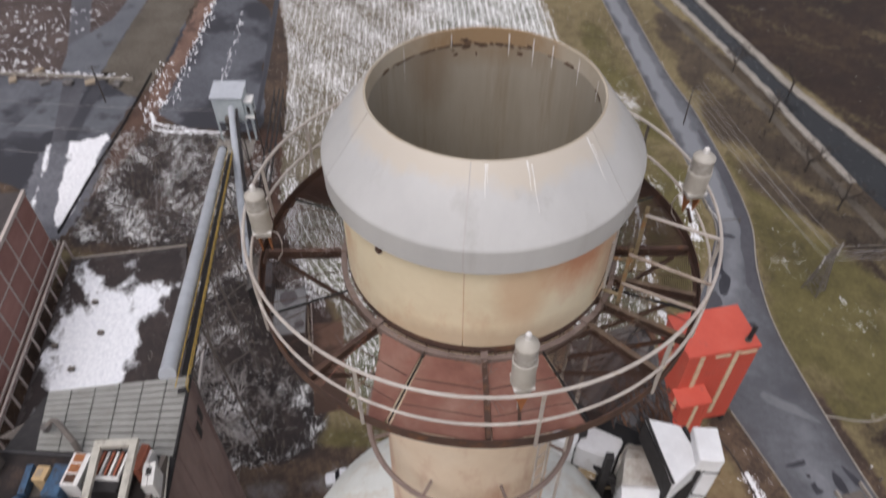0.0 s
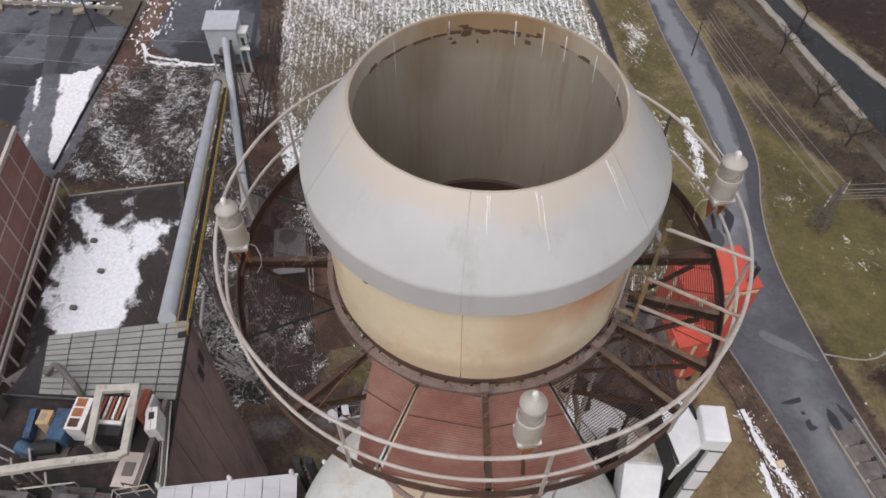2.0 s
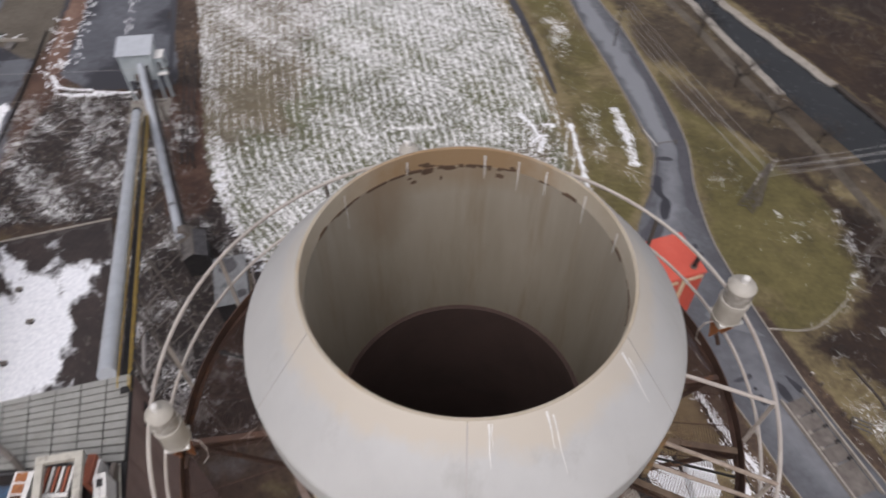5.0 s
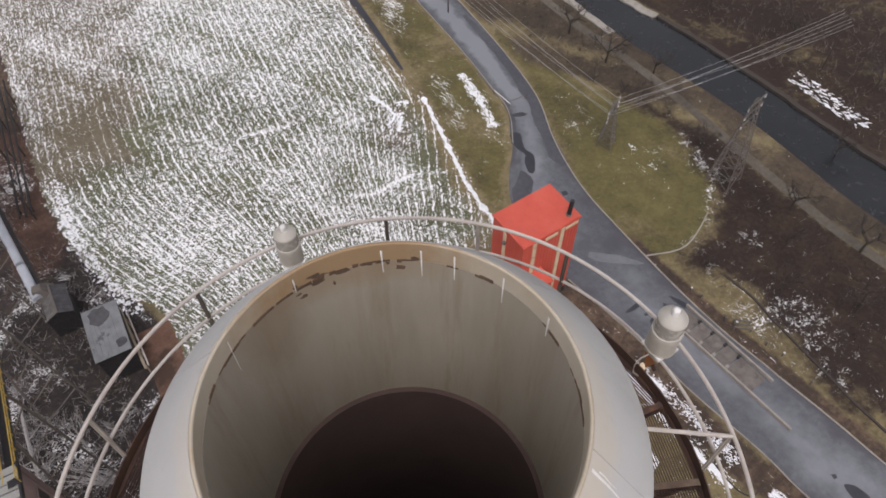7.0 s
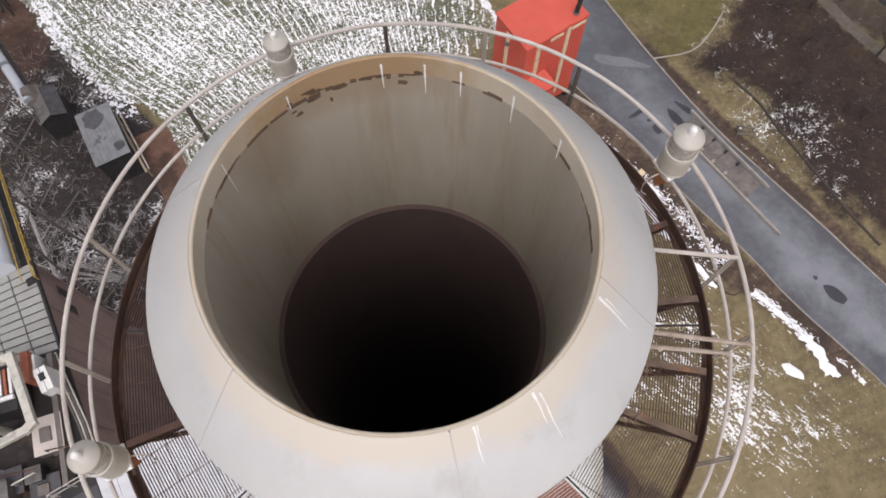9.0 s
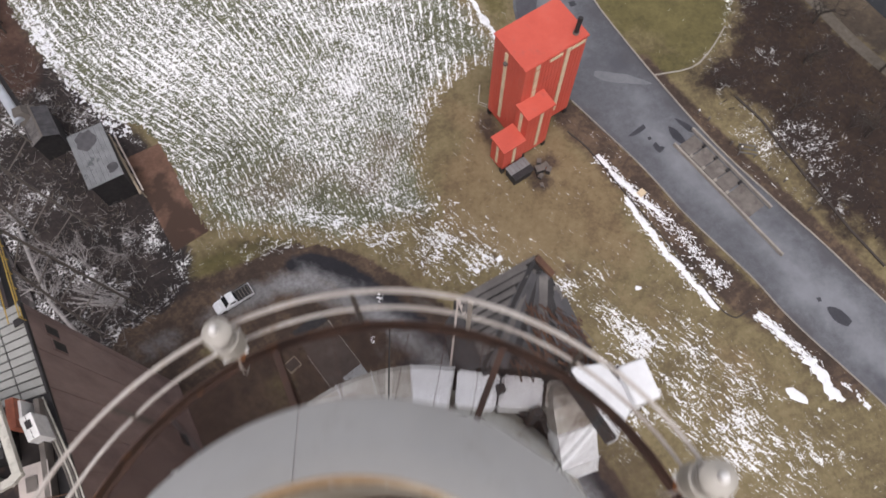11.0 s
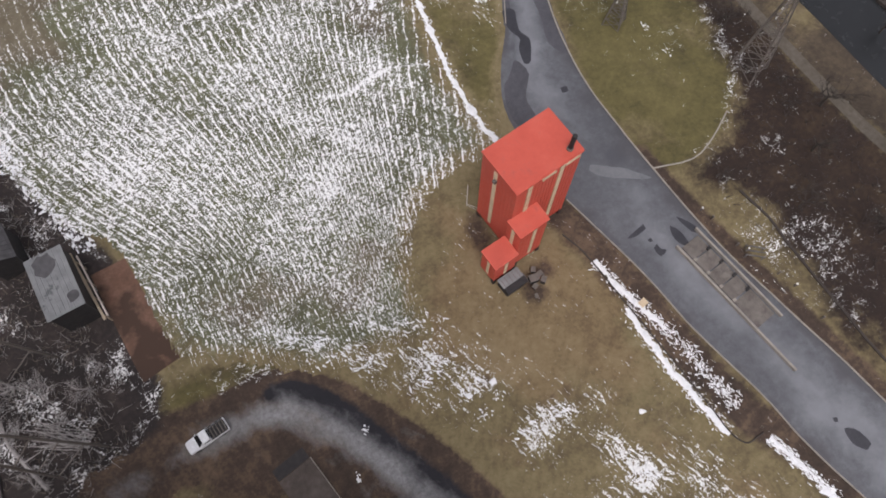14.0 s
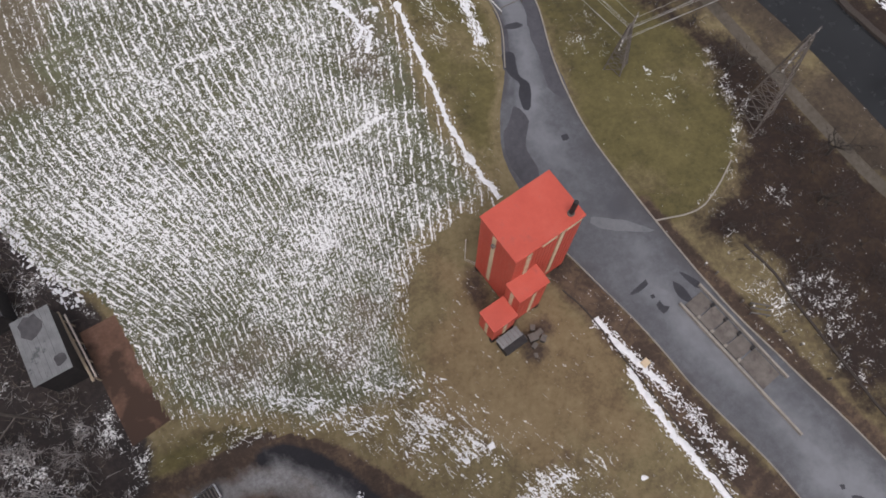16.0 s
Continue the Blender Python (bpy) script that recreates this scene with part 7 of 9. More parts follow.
part("parapet", square_bar((*(B1 + nn * 0.1), HB + 0.25), (*(B0 + nn * 0.1), HB + 0.25), 0.5, 0.45), BAND, brickb)
gut = thing("loading_gantry", "grey steel gantry along the foot of the brick block", "gantry", (0, 0, 0))
for k in range(13):
    p = B1 + d * (L_ * k / 12) + nn * 2.0
    part("post", square_bar((*p, 0), (*p, 4.0), 0.25, 0.25), BAND, gut)
for off in (1.2, 2.0):
    part("beam", square_bar((*(B1 + nn * off), 4.1), (*(B0 + nn * off), 4.1), 0.3, 0.3), BAND, gut)
part("deck", square_bar((*(B1 + nn * 1.6), 3.9), (*(B0 + nn * 1.6), 3.9), 1.0, 0.08), RUST, gut)

# low flat roof with melting snow between block and conveyor
low = thing("low_flat_roof", "low dark felt flat roof with half-melted snow", "building", (0, 0, 0))
sheet_pts = [(-70.3, 79.4), (-51.6, 84.0), (-41.0, 52.0), (-40.0, 38.0), (-62.0, 38.0)]
bm = bmesh.new()
lo = [bm.verts.new((*c, 0)) for c in sheet_pts]
hi = [bm.verts.new((*c, 0.55)) for c in sheet_pts]
bm.faces.new(hi)
for i in range(5):
    bm.faces.new((lo[i], lo[(i + 1) % 5], hi[(i + 1) % 5], hi[i]))
bmesh.ops.recalc_face_normals(bm, faces=bm.faces[:])
part("roof", bm, LOT, low)
part("parapet", square_bar((-70.3, 79.5, 0.62), (-51.6, 84.1, 0.62), 0.3, 0.25), KERB, low)
roof_poly = [(-70.0, 79.0), (-52.0, 83.6), (-41.4, 52.0), (-40.4, 38.4), (-61.8, 38.4)]


def melt_cover(X, Y):
    f = (Y - 50) / 27
    mid = -56.6 - 5.0 * f
    c = 1.75 * np.exp(-(((X - mid - 0.8) / 8.6) ** 2) - (((Y - 62) / 14.5) ** 2)) - 0.27 + 0.36 * wobble(X, Y, 1.7) + 0.22 * wobble(X + 31, Y, 4.2)
    return c + 0.4 * bump_at(X, Y, -53, 72, 3, 4) - 0.55 * bump_at(X, Y, -50.5, 60, 3.2, 5)


tagged(covered("melting_snow", roof_poly, (0.5, 0.5), 0.56, melt_cover, MELT, "half-melted snow on the dark felt roof", "snow"), kind="stuff")
for x, y in ((-62, 70), (-58.5, 64), (-64.5, 61), (-60, 57)):
    v = thing("roof_cowl", "small dark roof cowl poking through the snow", "cowl", (x, y, 0.55), "cowls on the low roof")
    part("box", box(-0.4, 0.4, -0.3, 0.3, 0, 0.4, 0.05), BLACK, v)
    part("cap", box(-0.5, 0.5, -0.4, 0.4, 0.4, 0.46, 0.02), LATT, v)

# ---------------------------------------------------------------- conveyors
conv = thing("conveyor_gallery", "long grey sheet conveyor gallery with yellow handrails", "conveyor", (0, 0, 0))
CA, CB = Vector((-26.6, 32.2, 36.2)), Vector((-48.6, 101.5, 8.3))
part("gallery", bar(CA + (CB - CA) * 0.03, CB, 0.76, 20), TUBE, conv, "", True)
cd = (CB - CA).normalized()
cs_ = cd.cross(Vector((0, 0, 1))).normalized()
for k in range(16):
    p = CA + (CB - CA) * (k + 0.5) / 16
    part("hoop", bar(p - cd * 0.03, p + cd * 0.03, 0.785, 20), TUBE, conv)
part("end_cap", bar(CB, CB + cd * 0.9, 0.84, 20), BLACK, conv)
part("walkway", square_bar(CA + cs_ * 1.4 + Vector((0, 0, -0.9)), CB + cs_ * 1.4 + Vector((0, 0, -0.9)), 1.0, 0.08), BLACK, conv)
for off, z in ((0.98, 0.05), (1.85, 0.05), (1.85, -0.4)):
    part("handrail", bar(CA + cs_ * off + Vector((0, 0, z)), CB + cs_ * off + Vector((0, 0, z)), 0.055, 6), YELLOW, conv)
for k in range(40):
    p = CA + (CB - CA) * k / 39 + cs_ * 1.85
    part("handrail_post", bar(p + Vector((0, 0, -0.9)), p + Vector((0, 0, 0.05)), 0.045, 5), YELLOW, conv)
for k in (3, 6, 9, 12, 15):
    p = CA + (CB - CA) * k / 16
    for s in (-1, 1):
        part("trestle_leg", square_bar((p.x + s * cs_.x * 1.0, p.y + s * cs_.y * 1.0, p.z - 1.0), (p.x + s * cs_.x * 3.0, p.y + s * cs_.y * 3.0, 0), 0.22, 0.22), LATT, conv)
    for j in range(int(p.z / 5)):
        z = 1.5 + 5 * j
        w0 = 3.0 - 2.0 * z / p.z
        w1 = 3.0 - 2.0 * min(1, (z + 4) / p.z)
        part("trestle_brace", square_bar((p.x - cs_.x * w0, p.y - cs_.y * w0, z), (p.x + cs_.x * w1, p.y + cs_.y * w1, z + 4), 0.12, 0.12), LATT, conv)
conv2 = thing("lower_conveyor", "pale narrow conveyor running down from the head house", "conveyor", (0, 0, 0))
DA, DB = Vector((-50.4, 114.0, 9.2)), Vector((-37.2, 75.0, 5.4))
part("gallery", bar(DA, DA + (DB - DA) * 0.83, 0.62, 14), TUBE, conv2, "", True)
part("gallery_end", bar(DA + (DB - DA) * 0.845, DB, 0.66, 14), TUBE, conv2, "", True)
dd = (DB - DA).normalized()
ds = dd.cross(Vector((0, 0, 1))).normalized()
part("belt_side", square_bar(DA - ds * 0.95 - Vector((0, 0, 0.4)), DB - ds * 0.95 - Vector((0, 0, 0.4)), 0.55, 0.3), BLACK, conv2)
for k in (1, 3, 5, 7):
    p = DA + (DB - DA) * k / 8
    for s in (-1, 1):
        part("leg", square_bar((p.x + s * 0.6, p.y, p.z - 0.6), (p.x + s * 1.2, p.y, 0), 0.16, 0.16), LATT, conv2)

head = thing("conveyor_head_house", "pale blue-grey sheet-clad conveyor head house on legs", "head house", (-51.8, 117.6, 0))
head.matrix_basis = pose(-51.8, 117.6, 0, 0, 0, 4) @ Matrix.Diagonal((0.88, 0.9, 0.92, 1))
part("body", box(-3.4, 3.4, -2.4, 2.6, 5.2, 11.4, 0.06), PALEBLUE, head)
bm = bmesh.new()
vs = [bm.verts.new(p) for p in ((-3.7, -2.8, 11.4), (3.7, -2.8, 11.4), (3.7, 3.0, 12.3), (-3.7, 3.0, 12.3), (-3.7, -2.8, 11.55), (3.7, -2.8, 11.55), (3.7, 3.0, 12.45), (-3.7, 3.0, 12.45))]
for f in ((3, 2, 1, 0), (4, 5, 6, 7), (0, 1, 5, 4), (1, 2, 6, 5), (2, 3, 7, 6), (3, 0, 4, 7)):
    bm.faces.new([vs[i] for i in f])
part("roof", bm, TUBE, head, "pale sheet roof")
part("lean_to", box(3.4, 5.2, -1.6, 1.0, 6.4, 9.8, 0.05), PALEBLUE, head)
part("lean_to_roof", box(3.4, 5.4, -1.8, 1.2, 9.8, 10.0, 0.03), WHITEP, head)
part("door", box(3.9, 4.6, -1.64, -1.58, 6.8, 8.8), BLACK, head)
part("window", box(5.2, 5.24, -0.9, -0.2, 7.8, 8.8), BLACK, head)
part("chute", box(-1.0, 1.8, -3.6, -2.4, 4.4, 7.0, 0.05), LATT, head)
part("window", box(-1.2, -0.3, -3.66, -3.6, 5.0, 5.8), BLACK, head)
for x in (-3.2, 3.2):
    for y in (-2.2, 2.4):
        part("leg", square_bar((x, y, 0), (x, y, 5.2), 0.35, 0.35), PALEBLUE, head)
part("leg", square_bar((4.6, -1.4, 0), (4.6, -1.4, 6.4), 0.5, 0.5), PALEBLUE, head)
part("landing", box(3.3, 5.6, -2.6, -1.6, 6.3, 6.45), WHITEP, head)
part("ground_slab", box(-4.2, 4.5, -9.5, -2.0, 0.0, 0.12, 0.02), CONC, head)
bel = thing("belt_frame", "pair of dark rails of an idle belt frame", "belt frame", (0, 0, 0))
for o in (0, 1.0, 1.9):
    part("rail", square_bar((-45.8 + o, 128, 5.0), (-42.0 + o, 96, 1.2), 0.25, 0.35), BLACK, bel)
for k in range(5):
    y = 126 - 7 * k
    for o in (0, 1.9):
        part("leg", square_bar((-45.6 + 0.83 * k + o, y, 4.7 - 0.82 * k), (-45.6 + 0.83 * k + o, y, 0), 0.15, 0.15), BLACK, bel)

# ---------------------------------------------------------------- sheds at the field's edge


def loft_slab(corners, thick):
    """A flat four-cornered slab of even thickness."""
    bm = bmesh.new()
    hi = [bm.verts.new(p) for p in corners]
    lo = [bm.verts.new((p[0], p[1], p[2] - thick)) for p in corners]
    bm.faces.new(hi)
    bm.faces.new(lo[::-1])
    for k in range(4):
        bm.faces.new((lo[k], lo[(k + 1) % 4], hi[(k + 1) % 4], hi[k]))
    bmesh.ops.recalc_face_normals(bm, faces=bm.faces[:])
    return bm


def prism(outline, y0, y1):
    """An upright outline of (x, z) drawn out from y0 to y1."""
    bm = bmesh.new()
    a, b = [bm.verts.new((x, y0, z)) for x, z in outline], [bm.verts.new((x, y1, z)) for x, z in outline]
    n = len(outline)
    bm.faces.new(a)
    bm.faces.new(b[::-1])
    for k in range(n):
        bm.faces.new((a[k], a[(k + 1) % n], b[(k + 1) % n], b[k]))
    bmesh.ops.recalc_face_normals(bm, faces=bm.faces[:])
    return bm


def shed(name, label, corner, w, l, h, rz, roof_mat):
    s = thing(name, label, "shed", (0, 0, 0))
    s.matrix_basis = pose(*corner, 0, 0, 0, rz)
    # shade below the roof is put into the walls' black colour
    part("wall", box(0.1, w - 0.1, 0.1, l - 0.1, 0, h - 0.3), BLACK, s, "sheet walls coloured black for shade")
    roof = part("roof", box(-0.15, w + 0.15, -0.15, l + 0.15, h - 0.3, h - 0.12, 0.02), BLACK, s)
    n = 8
    for k in range(n):
        part("roof_sheet", box(-0.15 + (w + 0.3) * k / n + 0.01, -0.15 + (w + 0.3) * (k + 1) / n - 0.01, -0.2, l + 0.2, h - 0.12, h - 0.05 + 0.02 * (k % 2)), roof_mat, roof)
    return s


s1 = shed("field_shed", "grey tin-roofed shed with dark patches on its roof", (-29.65, 61.6), 4.5, 8.5, 6.0, 10.8, DIRTROOF)


def felt_patch(parent, cx, cy, rx, ry, z, seed):
    """A ragged piece of dark felt lying on a roof."""
    rng = np.random.default_rng(seed)
    bm = bmesh.new()
    ring = [(cx + rx * q * math.cos(a), cy + ry * q * math.sin(a)) for a, q in ((2 * math.pi * i / 14, rng.uniform(0.78, 1.15)) for i in range(14))]
    low, top = [bm.verts.new((x, y, z)) for x, y in ring], [bm.verts.new((x, y, z + 0.02)) for x, y in ring]
    bm.faces.new(top)
    for i in range(14):
        bm.faces.new((low[i], low[(i + 1) % 14], top[(i + 1) % 14], top[i]))
    return part("felt_patch", bm, DARKPL, parent, "dark felt patch")


felt_patch(s1, 1.9, 7.0, 1.35, 1.6, 5.975, 4)
felt_patch(s1, 3.65, 1.5, 0.75, 0.8, 5.975, 5)
chute = thing("side_conveyor", "timber conveyor chute lying along the shed", "chute", (0, 0, 0))
part("rail", square_bar((-27.0, 70.9, 3.0), (-24.6, 61.0, 2.2), 0.32, 0.25), WOODP, chute)
part("rail", square_bar((-26.2, 70.3, 3.0), (-24.2, 61.4, 2.2), 0.18, 0.25), BAND, chute)
for k in range(4):
    part("leg", square_bar((-26.5 + 0.65 * k, 69.6 - 2.7 * k, 2.8 - 0.2 * k), (-26.5 + 0.65 * k, 69.6 - 2.7 * k, 0), 0.15, 0.15), WOODP, chute)
s2 = thing("transfer_shed", "dark grey gabled transfer shed under the conveyor", "shed", (0, 0, 0))
s2.matrix_basis = pose(-36.6, 71.4, 0, 0, 0, 13)
part("wall", box(0.15, 3.65, 0.1, 5.1, 0, 4.6), BLACK, s2, "dark sheet walls")
for side_x, mat_ in ((0, GREYST), (1, DARKPL)):
    slope = part("roof_slope", loft_slab([(0, -0.15, 4.45), (1.95, -0.15, 5.5), (1.95, 5.25, 5.5), (0, 5.25, 4.45)] if side_x == 0 else [(1.95, -0.15, 5.5), (3.9, -0.15, 4.45), (3.9, 5.25, 4.45), (1.95, 5.25, 5.5)], 0.1), mat_, s2)
    for k in range(7):
        y = 0.4 + 0.72 * k
        part("roof_seam", square_bar((1.95, y, 5.56), (0 if side_x == 0 else 3.9, y, 4.51), 0.05, 0.05), mat_, slope)
part("ridge_cap", square_bar((1.95, -0.2, 5.58), (1.95, 5.3, 5.58), 0.3, 0.08), LATT, s2)
part("gable", prism([(0.15, 4.5), (3.75, 4.5), (1.95, 5.45)], 0.1, 0.22), BLACK, s2)
hood = thing("feed_hood", "dull grey tapered feed hood below the lower conveyor", "hood", (0, 0, 0))
bm = bmesh.new()
lo = [bm.verts.new(p) for p in ((-37.4, 74.6, 4.4), (-35.0, 75.2, 4.4), (-35.6, 78.0, 4.4), (-37.9, 77.4, 4.4))]
hi = [bm.verts.new(p) for p in ((-37.6, 75.4, 6.4), (-36.4, 75.7, 6.4), (-36.6, 76.9, 6.4), (-37.7, 76.6, 6.4))]
bm.faces.new(lo[::-1])
bm.faces.new(hi)
for k in range(4):
    bm.faces.new((lo[k], lo[(k + 1) % 4], hi[(k + 1) % 4], hi[k]))
bmesh.ops.recalc_face_normals(bm, faces=bm.faces[:])
part("casing", bm, LATT, hood)
for x, y in ((-37.3, 74.8), (-35.2, 75.3), (-35.7, 77.8), (-37.7, 77.3)):
    part("leg", square_bar((x, y, 0), (x, y, 4.4), 0.16, 0.16), BLACK, hood)

# ---------------------------------------------------------------- red tower
tower = thing("red_tower", "vermilion sheet-clad tower with cream pilasters and a black flue", "tower", (0, 0, 0))
tower.matrix_basis = pose(26.45, 53.15, 0, 0, 0, 15.6)


def block(name, x0, x1, y0, y1, z0, z1, drop=0.35):
    b = part(name, box(x0, x1, y0, y1, z0, z1 - 0.25, 0.03), RED, tower)
    bm = bmesh.new()
    e = 0.14
    ym = (y0 + y1) / 2
    vs = [bm.verts.new(p) for p in ((x0 - e, y0 - e, z1 - drop), (x1 + e, y0 - e, z1 - drop), (x1 + e, y1 + e, z1), (x0 - e, y1 + e, z1), (x0 - e, y0 - e, z1 - drop - 0.22), (x1 + e, y0 - e, z1 - drop - 0.22), (x1 + e, y1 + e, z1 - 0.22), (x0 - e, y1 + e, z1 - 0.22))]
    for f in ((0, 1, 2, 3), (7, 6, 5, 4), (0, 4, 5, 1), (1, 5, 6, 2), (2, 6, 7, 3), (3, 7, 4, 0)):
        bm.faces.new([vs[i] for i in f])
    part("roof", bm, RED, b, "flat vermilion sheet roof")
    n = int((x1 - x0) / 0.55)
    for k in range(1, n):
        x = x0 + (x1 - x0) * k / n
        part("cladding_rib", box(x - 0.03, x + 0.03, y0 - 0.035, y0 + 0.01, z0 + 0.2, z1 - drop - 0.25), RED, b)
    n = int((y1 - y0) / 0.55)
    for k in range(1, n):
        y = y0 + (y1 - y0) * k / n
        part("cladding_rib", box(x0 - 0.035, x0 + 0.01, y - 0.03, y + 0.03, z0 + 0.2, z1 - drop - 0.25), RED, b)
    return b


main = block("main_body", -0.28, 9.15, 0, 6.3, 1.2, 17.6)
for x in (1.3, 5.95):
    part("pilaster", box(x, x + 0.6, -0.13, 0.02, 3.0, 16.9), CREAMT, main, "cream pilaster")
part("pilaster", box(-0.41, -0.26, 3.4, 3.95, 2.6, 16.6), CREAMT, main, "cream pilaster")
part("sign_band", box(3.4, 5.4, -0.12, 0.02, 16.1, 16.6), CREAMT, main, "cream band under the eave")
part("sign_band", box(6.7, 8.9, -0.12, 0.02, 16.1, 16.6), CREAMT, main, "cream band under the eave")
for z in range(2, 17, 2):
    part("pilaster_joint", box(1.28, 1.92, -0.15, 0.0, z, z + 0.05), RED, main)
part("flue", bar((7.95, 0.95, 17.2), (8.2, 1.0, 19.9), 0.3, 14), BLACK, tower, "black steel flue")
part("flue_collar", bar((7.95, 0.95, 17.25), (7.97, 0.95, 17.6), 0.42, 14), LATT, tower)
mid = block("middle_body", -0.82, 3.35, -2.5, -0.05, 1.0, 10.5, 0.3)
part("pilaster", box(1.15, 1.62, -2.62, -2.48, 2.0, 9.9), CREAMT, mid, "cream pilaster")
part("pilaster", box(-0.94, -0.8, -1.45, -0.95, 2.0, 9.9), CREAMT, mid, "cream pilaster")
lowb = block("low_body", -4.45, -1.05, -2.85, -0.1, 0.8, 6.1, 0.25)
part("pilaster", box(-2.95, -2.5, -2.97, -2.83, 1.5, 5.6), CREAMT, lowb, "cream pilaster")
part("pilaster", box(-4.57, -4.43, -1.75, -1.3, 1.5, 5.6), CREAMT, lowb, "cream pilaster")
for x, y in ((-4.25, -2.65), (-1.25, -2.65), (-0.6, -2.3), (3.1, -2.3), (0.0, 0.2), (8.9, 0.2), (8.9, 6.1), (0.0, 6.1)):
    part("footing", box(x - 0.25, x + 0.25, y - 0.25, y + 0.25, 0, 1.25), BLACK, tower)
part("lamp", box(-0.75, -0.3, 3.3, 3.75, 14.6, 15.1, 0.03), LATT, tower, "small wall lamp")
part("vent", box(3.35, 3.75, -1.6, -1.0, 4.6, 5.4, 0.03), BLACK, tower)
part("drain_pipe", bar((3.5, -0.25, 1.0), (3.5, -0.25, 10.0), 0.09, 8), RED, tower)
stepf = thing("wire_gate", "pale bent tube gate beside the red tower", "gate", (23.9, 60.6, 0))
part("frame", tube([(0.9, -1.2, 0), (0.9, -1.2, 1.2), (-0.3, 0.0, 1.2), (0.8, 2.5, 1.2), (0.8, 2.5, 0)], 0.06, 6), RAIL, stepf)
part("bar", tube([(0.9, -1.2, 0.6), (-0.3, 0.0, 0.6), (0.8, 2.5, 0.6)], 0.04, 6), RAIL, stepf)
gs = thing("machine_shed", "small grey-roofed machine shed at the foot of the red tower", "shed", (0, 0, 0))
gs.matrix_basis = pose(23.9, 46.7, 0, 0, 0, 15.6)
part("wall", box(0.15, 3.05, 0.15, 2.2, 0, 1.75), BLACK, gs)
part("roof", box(0, 3.2, 0.9, 2.35, 1.75, 1.87, 0.02), DIRTROOF, gs, "grey tin roof")
part("tarpaulin", box(0.05, 3.25, -0.1, 0.95, 1.7, 1.84, 0.03), BLACK, gs, "black tarpaulin")
part("roof_fold", box(2.5, 3.5, 0.2, 1.4, 1.1, 1.25, 0.02), GREYST, gs)
for k in range(5):
    part("roof_seam", box(0.35 + 0.6 * k, 0.4 + 0.6 * k, 0.95, 2.33, 1.87, 1.9), LATT, gs)
for k, (x, y, w, h) in enumerate(((28.1, 47.9, 1.2, 0.9), (29.0, 48.2, 0.9, 0.7), (27.9, 46.9, 0.7, 0.5), (29.2, 47.3, 0.8, 1.0), (28.5, 49.1, 0.7, 0.6), (27.6, 45.7, 0.5, 0.3))):
    j = thing("scrap_crate", "battered dark crate with pale edges beside the shed", "crate", (x, y, 0), "crates by the shed")
    j.matrix_basis = pose(x, y, 0, 0, 0, 17 * k)
    part("body", box(-w / 2, w / 2, -w / 2.6, w / 2.6, 0, h, 0.03), RUSTRED if k == 1 else BLACK, j)
    part("rim", box(-w / 2 - 0.04, w / 2 + 0.04, -w / 2.6 - 0.04, w / 2.6 + 0.04, h, h + 0.06), LATT, j)

# ---------------------------------------------------------------- white pickup truck
truck = thing("pickup_truck", "white pickup truck with a dark open load bed", "truck", (-16.35, 41.2, 0))
truck.matrix_basis = pose(-16.3, 43.0, 0.04, 0, 0, 15.7 + 180) @ Matrix.Diagonal((0.93, 0.91, 0.96, 1))


def loft(sections, bm=None):
    """Skin through cross sections of the same number of points."""
    bm = bm or bmesh.new()
    rings = [[bm.verts.new(p) for p in s] for s in sections]
    n = len(rings[0])
    for a, b in zip(rings, rings[1:]):
        for k in range(n):
            bm.faces.new((a[k], a[(k + 1) % n], b[(k + 1) % n], b[k]))
    bm.faces.new(rings[0][::-1])
    bm.faces.new(rings[-1])
    bmesh.ops.recalc_face_normals(bm, faces=bm.faces[:])
    return bm


def hull(x, hw, z0, z1, ease=0.12):
    return [(x, -hw, z0), (x, hw, z0), (x, hw, z1 - ease), (x, hw - ease, z1), (x, -hw + ease, z1), (x, -hw, z1 - ease)]


# x grows towards the bonnet
body = part("body", loft([hull(-0.2, 0.96, 0.45, 1.12), hull(1.2, 0.96, 0.42, 1.14), hull(2.3, 0.93, 0.42, 1.06), hull(2.75, 0.86, 0.45, 0.92), hull(2.88, 0.74, 0.5, 0.75)]), CARW, truck, "", True)
part("cab", loft([hull(-0.4, 0.9, 1.1, 1.3), hull(-0.25, 0.82, 1.1, 1.82), hull(0.5, 0.82, 1.1, 1.86), hull(0.72, 0.82, 1.1, 1.8), hull(1.4, 0.88, 1.1, 1.16)]), CARW, truck, "", True)
part("windscreen", loft([[(0.72, -0.72, 1.76), (0.72, 0.72, 1.76), (0.76, 0.72, 1.81), (0.76, -0.72, 1.81)], [(1.34, -0.8, 1.14), (1.34, 0.8, 1.14), (1.42, 0.8, 1.18), (1.42, -0.8, 1.18)]]), GLASSD, truck, "dark windscreen")
part("rear_window", box(-0.44, -0.26, -0.62, 0.62, 1.35, 1.68), GLASSD, truck)
